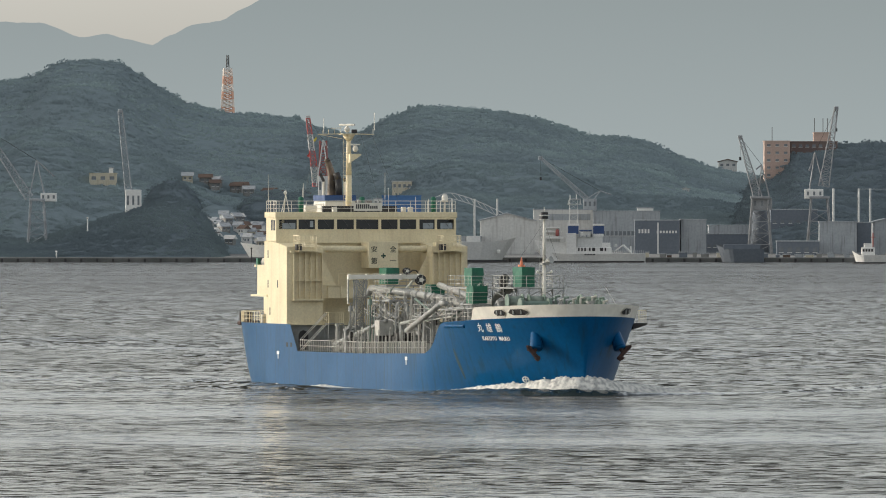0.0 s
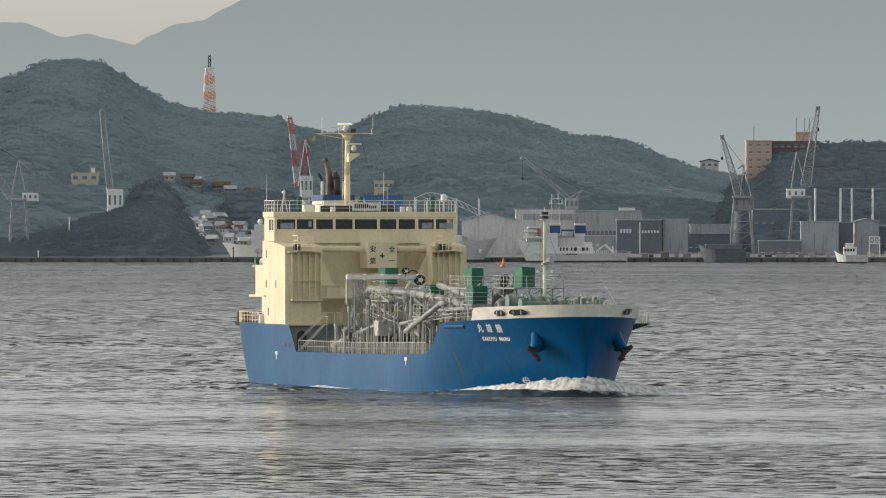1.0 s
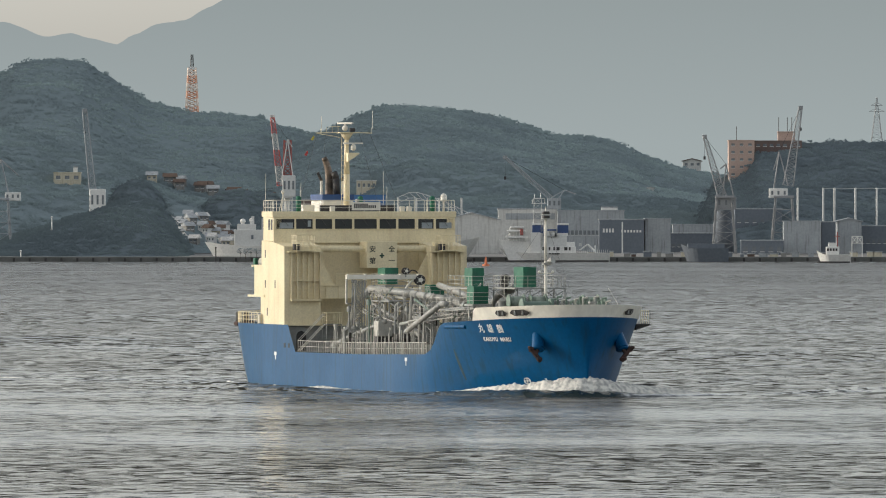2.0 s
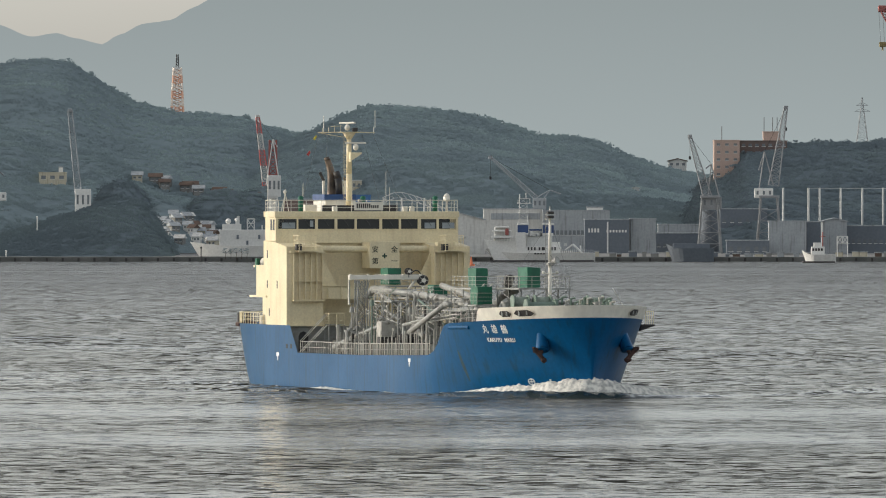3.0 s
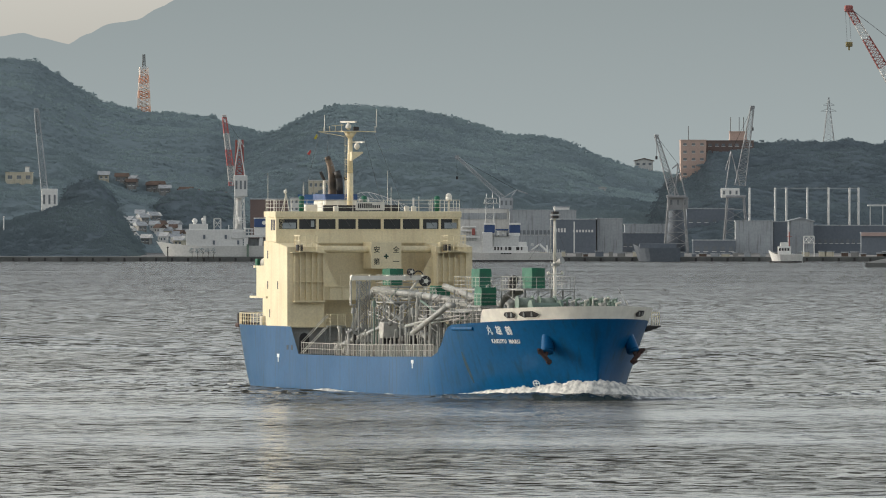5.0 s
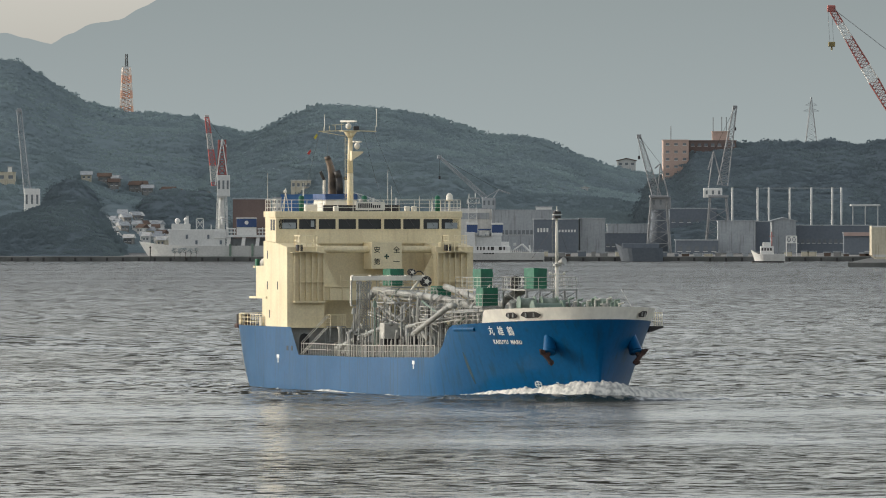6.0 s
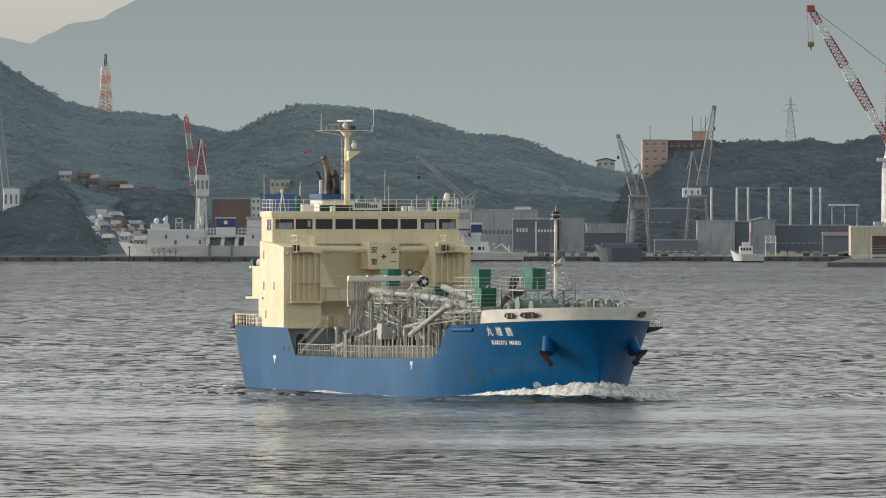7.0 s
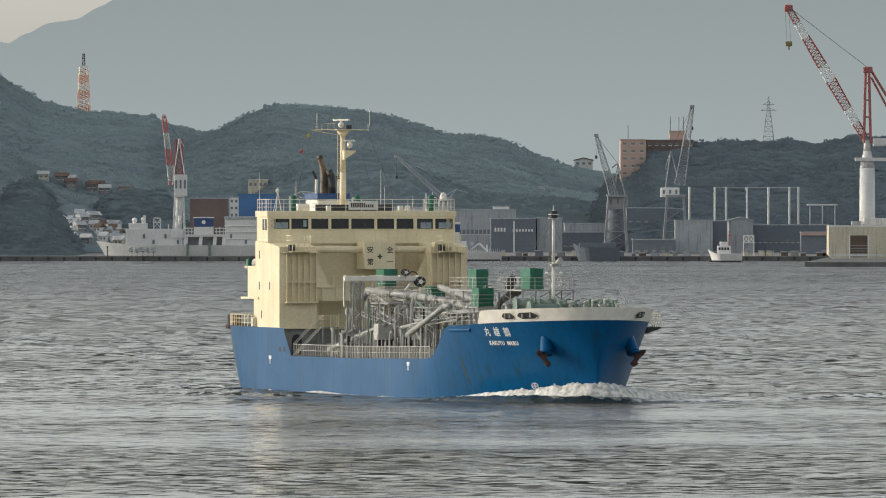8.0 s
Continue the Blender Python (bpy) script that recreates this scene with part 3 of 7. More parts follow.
def crane(name, label, d, foot, tower_h, jib, house, back=None, mat_t=None, mat_j=None, jib_w=(1.6, 0.7), tower_w=5.0, house_mat=None):
    """Dockside crane: portal tower, machine house, lattice jib, A-frame and stays."""
    p0 = far(*foot, d)
    p0.z = 1.4
    t = thing(name, label, "crane", "shipyard cranes", Matrix.Translation(p0))
    L = lambda sx, sy, dy=0.0: far(sx, sy, d) + Vector((0, dy, 0)) - p0
    mt, mj = mat_t or M_CRANE, mat_j or M_CRANE
    top = L(foot[0], tower_h)
    w = tower_w
    for sx in (-1, 1):
        for sy in (-1, 1):
            bm = bmesh.new()
            truss(bm, (sx * w / 2, sy * w / 2, 0), (sx * w * 0.32, sy * w * 0.32, top.z), 0.5, 0.4, 0.09, 9)
            part("leg", bm, mt, t)
    bm = bmesh.new()
    for k in range(1, 5):
        z = top.z * k / 5
        ww = w / 2 * (1 - 0.36 * k / 5)
        zz = top.z * (k - 1) / 5
        w2 = w / 2 * (1 - 0.36 * (k - 1) / 5)
        for q in range(4):
            c = ((-1, -1), (1, -1), (1, 1), (-1, 1))
            (a, b), (e, f) = c[q], c[(q + 1) % 4]
            rod(bm, (a * ww, b * ww, z), (e * ww, f * ww, z), 0.12, seg=4)
            rod(bm, (a * w2, b * w2, zz), (e * ww, f * ww, z), 0.09, seg=4)
    part("bracing", bm, mt, t)
    part("slew_ring", bbox(-w * 0.4, w * 0.4, -w * 0.4, w * 0.4, top.z, top.z + 0.7, 0.1), mt, t)
    h0, h1 = L(house[0], house[3]), L(house[1], house[2])
    hs = part("machine_house", bbox(h0.x, h1.x, -1.6, 1.6, h0.z, h1.z, 0.12), house_mat or M_FARWHITE, t)
    n = 3
    for k in range(n):
        x = h0.x + (h1.x - h0.x) * (k + 0.5) / n
        part("window", bbox(x - 0.28, x + 0.28, -1.65, -1.58, h0.z + (h1.z - h0.z) * 0.35, h0.z + (h1.z - h0.z) * 0.75), M_FARGLASS, hs)
    bm = bmesh.new()
    j0, j1 = L(*jib[0]), L(*jib[1])
    truss(bm, j0, j1, jib_w[0], jib_w[1], 0.16, 16)
    jb = part("jib", bm, mj, t, "lattice jib")
    part("jib_head", bbox(j1.x - 0.6, j1.x + 0.6, -0.5, 0.5, j1.z - 0.5, j1.z + 0.5, 0.1), mj, jb)
    if back:
        pk = L(*back[0])
        bm = bmesh.new()
        for dy in (-1.2, 1.2):
            rod(bm, j0 + Vector((0, dy, 0)), pk + Vector((0, dy * 0.4, 0)), 0.16, seg=5)
            rod(bm, L(*back[1]) + Vector((0, dy, 0)), pk + Vector((0, dy * 0.4, 0)), 0.16, seg=5)
        rod(bm, pk, L(*back[2]), 0.2, seg=5)
        part("a_frame", bm, mt, t)
        bm = bmesh.new()
        for dy in (-0.3, 0.3):
            rod(bm, pk + Vector((0, dy, 0)), j1 + Vector((0, dy, 0)), 0.05, seg=4)
        part("stay_cable", bm, M_DARK, t)
    bm = bmesh.new()
    rod(bm, j1, j1 - Vector((0, 0, 5.5)), 0.05, seg=4)
    box(bm, j1.x - 0.3, j1.x + 0.3, -0.3, 0.3, j1.z - 6.4, j1.z - 5.5)
    part("hook", bm, M_DARK, t)
    return t


def tree(name, label, base, h, seed, material=None):
    """Tree: tapered trunk, limbs and a ragged crown of leaf clumps."""
    rnd = random.Random(seed)
    t = thing(name, label, "tree", "", Matrix.Translation(base))
    bm = bmesh.new()
    rod(bm, (0, 0, -0.5), (0.1, 0, h * 0.6), h * 0.035, h * 0.015, 7)
    for k in range(5):
        a = rnd.uniform(0, 6.28)
        rod(bm, (0.05, 0, h * (0.3 + 0.07 * k)), (math.cos(a) * h * 0.28, math.sin(a) * h * 0.28, h * (0.55 + 0.07 * k)), h * 0.012, h * 0.006, 5)
    part("trunk", bm, M_BARK, t)
    spots = []
    for k in range(44):
        a, r, z = rnd.uniform(0, 6.28), rnd.uniform(0.05, 0.36) * h, rnd.uniform(0.42, 1.0)
        r *= 1.15 - abs(z - 0.62)
        spots.append((math.cos(a) * r, math.sin(a) * r, z * h))
    ob = clump_mesh("crown", spots, h * 0.06, h * 0.13, seed, material or M_FOREST)
    ob.parent = t
    return t


M_BARK = mat("bark", (0.09, 0.07, 0.05), (0.06, 0.05, 0.04), 0.95, spec=0.1)


def vessel(name, label, sx0, sx1, sy_deck, sy_wl, d, material, beam=9.0, rake=4.0, bow=-1):
    """A moored ship seen from the side, its hull raked at the bow."""
    a, b = far(sx0, sy_wl, d), far(sx1, sy_deck, d)
    w, h = b.x - a.x, b.z
    t = thing(name, label, "ship", "moored vessels", Matrix.Translation((a.x, d, 0)))
    bm = bmesh.new()
    secs = []
    for k in range(13):
        f = k / 12
        g = f if bow < 0 else 1 - f
        hb = beam / 2 * min(1, (g * 3.2) ** 0.7 + 0.02) * (1 if g < 0.9 else 1 - (g - 0.9) * 2)
        up = h + (1.2 * max(0, 1 - g * 4) ** 1.5)
        sh = rake * (1 - g) ** 3 * (1 if bow < 0 else -1)
        x = w * f
        secs.append([bm.verts.new(q) for q in ((x + sh, -hb * 0.75, -1), (x, -hb, up), (x, hb, up), (x + sh, hb * 0.75, -1))])
    for p, q in zip(secs, secs[1:]):
        for i in range(3):
            bm.faces.new((p[i], q[i], q[i + 1], p[i + 1]))
    bm.faces.new(secs[0])
    bm.faces.new(secs[-1][::-1])
    part("hull", bm, material, t)
    return t, (lambda sx, sy, dy=0.0: far(sx, sy, d) - Vector((a.x, d, 0)) + Vector((0, dy, 0)))


def pbox(name, t, L, sx0, sx1, sy0, sy1, material, y0=-3.0, y1=3.0, label="", bevel=0.08):
    a, b = L(sx0, sy1), L(sx1, sy0)
    return part(name, bbox(a.x, b.x, y0, y1, a.z, b.z, bevel), material, t, label)


def harbour():
    Q = 1.3
    # quay edge, one long wall with fenders
    qw = tagged(mesh_ob("quay_wall", bbox(-420, 420, 3449, 3453, -4, Q, 0.15), M_QUAY), "dark stained concrete quay wall", "quay", kind="structure")
    bm = bmesh.new()
    for k in range(90):
        x = -180 + k * 4.3
        box(bm, x, x + 0.6, 3448.5, 3449, -0.5, 1.0)
    fd = part("fender_row", bm, M_DARK, qw)
    tagged(fd, kind="stuff")
    # ---- west side
    crane("harbour_crane", "grey lattice harbour crane with a raised jib", 3500, (66, 425), 356, ((52, 350), (-30, 225)), (72, 100, 342, 357), ((65, 284), (80, 350), (96, 312)), tower_w=5.5, mat_t=M_SHED, mat_j=M_SHED, jib_w=(2.2, 1.2))
    crane("slim_crane", "pale slim crane with a nearly upright jib", 3560, (232, 450), 378, ((228, 345), (213, 197)), (222, 250, 336, 378), None, tower_w=2.5, jib_w=(1.8, 1.2), mat_t=M_SHED, mat_j=M_SHED)
    block("hillside_block", "cream flat-roofed house on a wooded slope", 158, 206, 308, 339, 3795, M_SHEDC, depth=8, windows=(3, 2), roof_mat=M_SHEDC, drop=2)
    block("roof_hut", "small white hut above a house roof", 193, 200, 298, 307, 3797, M_FARWHITE, depth=2)
    # lone houses among the trees
    for hill_name, sx0, sx1, sy0, sy1, material, n in (("hill_near", 694, 729, 322, 337, M_SHEDC, 4), ("hill_middle", 1208, 1220, 335, 343, M_FARWHITE, 1)):
        k = -0.02
        while on_hill(hill_name, (sx0 + sx1) / 2, k)[1] < sy1 and k > -0.9:
            k -= 0.01
        block("hillside_house", "pale house standing alone on a wooded slope", sx0, sx1, sy0, sy1, on_hill(hill_name, (sx0 + sx1) / 2, k)[0] - 3, material, "house", depth=5, roof="flat" if n > 1 else "gable", windows=(n, 1), roof_mat=M_SHEDW, group="houses on the slope", drop=2.5)
    # town on the slope
    rnd = random.Random(77)
    for k in range(34):
        sx, f = rnd.uniform(360, 478), -rnd.uniform(0.12, 0.85)
        d, sy = on_hill("town_slope", sx, f)
        w, h = rnd.uniform(9, 17), rnd.uniform(6, 10)
        block("town_house", "small pale house with a pitched roof on a slope", sx - w / 2, sx + w / 2, sy - h, sy, d, rnd.choice((M_FARWHITE, M_SHEDW, M_SHEDC, M_CONC)), "house", depth=4, roof="side", windows=(2, 1), roof_mat=rnd.choice((M_SHED, M_ROOF, M_SHEDW)), group="houses on the slope", turn=rnd.uniform(-25, 25), drop=2.5)
    for k in range(20):
        sx, f = 330 + (k * 53) % 380 + rnd.uniform(-6, 6), -rnd.uniform(0.1, 0.3)
        d, sy = on_hill("hill_low", sx, f)
        w, h = rnd.uniform(14, 25), rnd.uniform(6, 9)
        block("town_house", "pale house half hidden among hillside trees", sx - w / 2, sx + w / 2, sy - h, sy, d, rnd.choice((M_CONC, M_SHEDC, M_SHEDW)), "house", depth=4, roof="side", windows=(2, 1), roof_mat=rnd.choice((M_SHED, M_ROOF)), group="houses on the slope", turn=rnd.uniform(-20, 20), drop=2.5)
    for sx, y0, y1 in ((155, 386, 409), (100, 446, 456), (445, 440, 468)):
        dd = 3440 if y1 > 460 else (3456 if y1 > 450 else 3495)
        p = far(sx, y1, dd)
        q = far(sx, y0, dd)
        t = thing("marker_post", "slim white navigation post by the shore", "post", "marker posts", Matrix.Translation(p))
        bm = bmesh.new()
        rod(bm, (0, 0, -3 if y1 > 460 else -2), (0, 0, q.z - p.z), 0.2, 0.14, 8)
        part("pole", bm, M_DARK if y1 > 460 else M_FARWHITE, t)
        part("lantern", ball(bmesh.new(), (0, 0, q.z - p.z), 0.28, 8, 6), M_DARK if y1 > 460 else M_FARWHITE, t)
    # pale naval ship with a pipe rack amidships
    t, L = vessel("naval_ship", "long pale grey ship moored behind a low quay", 425, 722, 437, 466, 3465, M_FARGREY, 12)
    pbox("superstructure", t, L, 478, 578, 408, 438, M_FARGREY, -4.0, 4.0)
    pbox("upper_house", t, L, 483, 516, 398, 409, M_FARGREY)
    pbox("upper_house", t, L, 558, 580, 411, 424, M_FARGREY, -4.3, 3.0)
    for sx, sy, r in ((493, 393, 0.75), (508, 391, 0.6), (572, 388, 0.45)):
        p, q = L(sx, sy), L(sx, 400)
        bm = bmesh.new()
        rod(bm, (p.x, 0, q.z), (p.x, 0, p.z), r * 0.6, seg=8)
        ball(bm, (p.x, 0, p.z), r, 12, 8)
        part("dome", bm, M_FARWHITE, t, "white dome on a stub mast", True)
    for x0, x1, y0, y1 in ((526, 528, 388, 408), (538, 540, 388, 408), (526, 540, 388, 390), (526, 540, 396, 397.5), (508, 513, 384, 398), (552, 554, 400, 409)):
        pbox("mast_frame", t, L, x0, x1, y0, y1, M_FARGREY, -0.4, 0.4, bevel=0.03)
    bm = bmesh.new()
    rod(bm, L(527, 407), L(539, 390), 0.1, seg=5)
    rod(bm, L(539, 407), L(527, 390), 0.1, seg=5)
    part("mast_brace", bm, M_FARGREY, t)
    pbox("rack_deck", t, L, 580, 662, 418, 422, M_FARGREY, -4.0, 4.0)
    for sx in (585, 611, 636, 652):
        bm = bmesh.new()
        prism(bm, [(q.x, q.z) for q in (L(sx - 3, 422), L(sx + 3, 422), L(sx + 1.5, 437), L(sx - 5, 437))], "y", -3.6, -2.8)
        part("rack_leg", bm, M_FARWHITE, t)
    # added grey box that stands in for the shade below the rack
    pbox("rack_shadow_box", t, L, 582, 658, 424, 437, M_SHED, -1.0, 3.5, "grey box standing in for shade under the pipe rack")
    for k in range(13):
        sx = 582 + k * 6.2
        if not 597 < sx < 634:
            part("rack_post", rod(bmesh.new(), L(sx, 419, -3.5), L(sx, 403 + (k * 5) % 7, -3.5), 0.12, seg=5), M_FARGREY, t)
    for sy in (407, 413):
        part("rack_pipe", rod(bmesh.new(), L(580, sy, -3.4), L(597, sy, -3.4), 0.16, seg=6), M_FARGREY, t)
        part("rack_pipe", rod(bmesh.new(), L(635, sy, -3.4), L(662, sy, -3.4), 0.16, seg=6), M_FARGREY, t)
    tank = pbox("blue_tank", t, L, 598, 633, 389, 404, M_BLUESTEEL, -3.2, 2.5, "blue tank with a pale disc")
    pbox("tank_lip", t, L, 597, 634, 387.3, 389, M_FARWHITE, -3.4, 2.7)
    pbox("tank_base", t, L, 598, 633, 404, 418, M_FARWHITE, -3.0, 2.5)
    a = L(615.5, 396)
    part("pale_disc", rod(bmesh.new(), (a.x, -3.3, a.z), (a.x, -3.2, a.z), 0.55, seg=16), M_FARWHITE, t)
    pbox("aft_house", t, L, 653, 716, 391, 438, M_FARGREY, -4.2, 4.0)
    pbox("aft_roof", t, L, 652, 717, 386, 391, M_SHED, -4.4, 4.2)
    for sy in (402, 413, 425):
        pbox("deck_edge", t, L, 652, 717, sy, sy + 1.2, M_FARWHITE, -4.5, -4.2, bevel=0.03)
    for sx in (587, 626):
        pbox("fender_post", t, L, sx - 2, sx + 2, 434, 460, M_GREENP, -6.5, -6.0, "dark green fender post")
    for k, sx in enumerate((510, 527, 548, 570, 664, 690)):
        p = L(sx, 431 if k % 2 else 421)
        part("doorway", bbox(p.x - 0.3, p.x + 0.3, -4.24, -3.98, p.z - 0.55, p.z + 0.55), M_SHEDD, t)
    # tall red and white crane behind it
    crane("striped_crane", "red and white striped lattice crane behind moored ships", 3540, (572, 450), 352, ((560, 330), (545, 208)), (563, 586, 312, 350), ((572, 248), (582, 315), (580, 262)), tower_w=3.5, mat_j=M_STRIPE, mat_t=M_FARGREY, house_mat=M_FARGREY, jib_w=(1.9, 1.0))
    p0 = far(572, 310, 3541)
    t = thing("crane_mast", "faded red crane mast frame", "crane part", "", Matrix.Translation(p0))
    bm = bmesh.new()
    truss(bm, (0, 0, -2), (0, 0, 9.5), 2.2, 1.8, 0.28, 6)
    part("mast_frame", bm, M_REDF, t)
    bm = bmesh.new()
    rod(bm, (-0.2, 0, -2), (-0.2, 0, 1.4 - p0.z), 0.85, 1.05, 14)
    part("column", bm, M_FARGREY, t, "stout pale steel column", True)
    block("tarpaulin_shed", "building wrapped in bright blue sheeting", 676, 745, 348, 388, 3560, M_BLUESHEET, depth=8, roof_mat=M_BLUESHEET, base=2)
    block("harbour_shed", "low faded red-brown harbour shed", 591, 658, 355, 392, 3600, M_BRICKD, depth=8, base=2)
    block("stepped_tower", "small grey control tower", 661, 677, 353, 390, 3550, M_FARGREY, depth=3, windows=(2, 3), base=2)
    for k in range(5):
        p = far(488 + k * 9.5, 458, 3447)
        p.z = 1.2
        tree("pine_tree", "small dark pine on the quay edge", p, 2.4, 100 + k)
    # ---- middle: sheds, white ship
    p0 = far(765, 385, 3640)
    t = thing("truss_roof", "white curved lattice roof frame", "roof frame", "", Matrix.Translation(p0))
    for k in range(8):
        bm = bmesh.new()
        prev = None
        for s in range(13):
            f = s / 12
            sx = 765 + 135 * f
            sy = 340 + 44 * max(0, f - 0.15) ** 1.5 * 1.25 + 12 * max(0, 0.2 - f) * 5
            v = far(sx, sy, 3640) - p0 + Vector((0, k * 3.0, 0))
            if prev:
                rod(bm, prev, v, 0.12, seg=4)
                rod(bm, prev, v - Vector((0, 0, 1.6)), 0.07, seg=4)
                rod(bm, prev - Vector((0, 0, 1.6)), v - Vector((0, 0, 1.6)), 0.1, seg=4)
                if k < 7:
                    rod(bm, v, v + Vector((0, 3.0, 0)), 0.08, seg=4)
            prev = v
        part("arch_rib", bm, M_FARGREY, t)
    for sx in (768, 800, 840, 880):
        bm = bmesh.new()
        rod(bm, far(sx, 352, 3640) - p0, far(sx, 450, 3640) - p0, 0.3, seg=6)
        part("column", bm, M_FARGREY, t)
    block("gable_shed", "pale gable-fronted shipyard shed", 850, 947, 391, 458, 3520, M_SHEDW, "shed", 30, "gable", roof_mat=M_SHED)
    block("gable_shed_annex", "grey lean-to beside a shipyard shed", 815, 852, 420, 458, 3510, M_SHED, "shed", 12, windows=(3, 1))
    s = block("long_hall", "long white factory hall with a dark window strip", 945, 1050, 372, 455, 3600, M_SHEDW, "hall", 20)
    a, b = far(958, 390, 3600), far(1045, 379, 3600)
    part("window_strip", bbox(a.x - s.location.x, b.x - s.location.x, -0.1, 0.05, a.z - s.location.z, b.z - s.location.z), M_SHED, s)
    s = block("grey_hall", "long grey ribbed factory hall", 1050, 1168, 375, 455, 3590, M_SHED, "hall", 20, windows=(16, 1), win_frac=(0.7, 0.1))
    block("roof_plant", "white plant box on a hall roof", 1128, 1156, 369, 377, 3592, M_FARWHITE, depth=6)
    t, L = vessel("grey_patrol_ship", "pale grey naval bow moored before a gabled shed", 740, 914, 428, 464, 3442, M_FARGREY, 9, 5.0, bow=1)
    pbox("anchor", t, L, 879, 885, 442, 449, M_FARWHITE, -3.4, -2.6, "white anchor in its pocket", 0.2)
    pbox("foredeck_house", t, L, 826, 850, 418, 429, M_FARGREY)
    pbox("boot_stripe", t, L, 742, 898, 460, 467, M_DARK, -4.2, 4.0)
    t, L = vessel("survey_ship", "white survey ship with two blue funnels moored at a shipyard", 947, 1142, 449, 466, 3442, M_FARWHITE, 10, 4.0)
    bm = bmesh.new()
    prism(bm, [(q.x, q.z) for q in (L(946, 425), L(962, 427.5), L(1004, 429), L(1004, 468), L(966, 468))], "y", -3.0, 3.0)
    part("forecastle", bm, M_FARWHITE, t, "raised white forecastle with a raked stem")
    pbox("main_house", t, L, 1002, 1019, 413, 451, M_FARWHITE, -4.4, 4.2)
    pbox("working_deck", t, L, 1019, 1082, 438, 451, M_FARWHITE, -4.4, 4.2)
    pbox("deck_block", t, L, 1021, 1066, 418, 439, M_FARGREY, -2.4, 3.0)
    pbox("deck_block", t, L, 1066, 1080, 430, 439, M_FARWHITE, -2.6, 2.6)
    for x0, x1, y0, y1 in ((958, 997, 419, 423), (960, 994, 409, 412), (966, 990, 402, 405)):
        pbox("bridge_deck", t, L, x0, x1, y0, y1, M_FARWHITE, -4.0, 4.0)
    pbox("bridge_house", t, L, 964, 992, 404, 428, M_FARGREY, -3.0, 3.5)
    for k in range(7):
        p = L(962 + k * 5, 416)
        part("post", bbox(p.x - 0.07, p.x + 0.07, -3.9, -3.75, L(0, 428).z, L(0, 409).z), M_FARWHITE, t)
    pbox("red_raft", t, L, 983, 989, 406, 418, M_REDF, -4.2, -3.4, "faded red life raft canister", 0.2)
    for x0, x1 in ((1005, 1024), (1049.5, 1069)):
        f = pbox("funnel", t, L, x0, x1, 400, 414, M_BLUESTEEL, -1.5, 1.5, "dark blue funnel")
        pbox("funnel_top", t, L, x0 - 0.5, x1 + 0.5, 396.5, 400, M_FARWHITE, -1.7, 1.7)
        pbox("funnel_base", t, L, x0 + 1, x1 - 1, 414, 419, M_FARWHITE, -1.6, 1.6)
    pbox("bridge_rail", t, L, 1025, 1048, 407, 410, M_BLUESTEEL, -1.0, -0.8)
    for sx, top, w in ((1015, 352, 2.6), (1035, 412, 1.0), (1043, 405, 0.6), (1090, 432, 0.7)):
        bm = bmesh.new()
        truss(bm, L(sx, 437), L(sx, top), w, w * 0.75, 0.07, 9)
        part("lattice_mast", bm, M_FARGREY, t)
    for sy, x0, x1 in ((352, 1007, 1026), (361, 1004, 1030), (378, 1008, 1023)):
        pbox("mast_platform", t, L, x0, x1, sy, sy + 1.4, M_FARGREY, -1.6, 1.6)
    for sx, y0, y1 in ((1009, 345, 352), (1020, 343, 352), (1006, 355, 361), (1027, 352, 361)):
        part("antenna", rod(bmesh.new(), L(sx, y1), L(sx, y0), 0.12, seg=5), M_FARGREY, t)
    bm = bmesh.new()
    rod(bm, L(1103, 434), L(1117, 447), 0.3, seg=6)
    rod(bm, L(1089, 444), L(1103, 434), 0.22, seg=6)
    rod(bm, L(1116, 436), L(1117, 449), 0.22, seg=6)
    part("stern_crane", bm, M_FARWHITE, t)
    for k in range(12):
        p = L(1024 + k * 4.6 + (k % 3), 442)
        if k % 4 != 3:
            part("window", bbox(p.x - 0.22, p.x + 0.22, -4.46, -4.38, p.z - 0.4, p.z + 0.5), M_DARK, t)
    for k in range(4):
        p = L(1036 + k * 5, 450.5)
        part("scupper", bbox(p.x - 0.3, p.x + 0.3, -5.02, -4.4, p.z - 0.15, p.z + 0.15), M_DARK, t)
    for k in range(16):
        p = L(1084 + k * 3.6, 449)
        part("rail_post", bbox(p.x - 0.05, p.x + 0.05, -4.3, -4.2, p.z - 0.1, p.z + 0.9), M_FARWHITE, t)
    rnd = random.Random(8)
    for k in range(12):
        sx, sy = rnd.uniform(1022, 1066), rnd.uniform(408, 419)
        pbox("deck_gear", t, L, sx, sx + rnd.uniform(1.5, 4), sy, 420, rnd.choice((M_FARWHITE, M_FARGREY, M_SHED)), -3, -2)
    pbox("boot_stripe", t, L, 958, 1140, 462, 467, M_DARK, -4.7, 4.0)
    crane("faint_crane", "thin pale crane jib behind factory halls", 3660, (1045, 430), 372, ((1038, 352), (957, 280)), (1032, 1056, 352, 372), ((1062, 338), (1050, 355), (1082, 345)), tower_w=3, jib_w=(1.2, 0.6), mat_t=M_SHED, mat_j=M_SHED, house_mat=M_SHED)
    s = block("blue_shed", "dark blue shed with a pale window row", 1124, 1203, 391, 458, 3530, M_SHEDD, "shed", 18)
    for k in range(13):
        a = far(1130 + k * 5.4, 413, 3530)
        if k in (4, 5):
            continue
        x, z = a.x - s.location.x, a.z - s.location.z
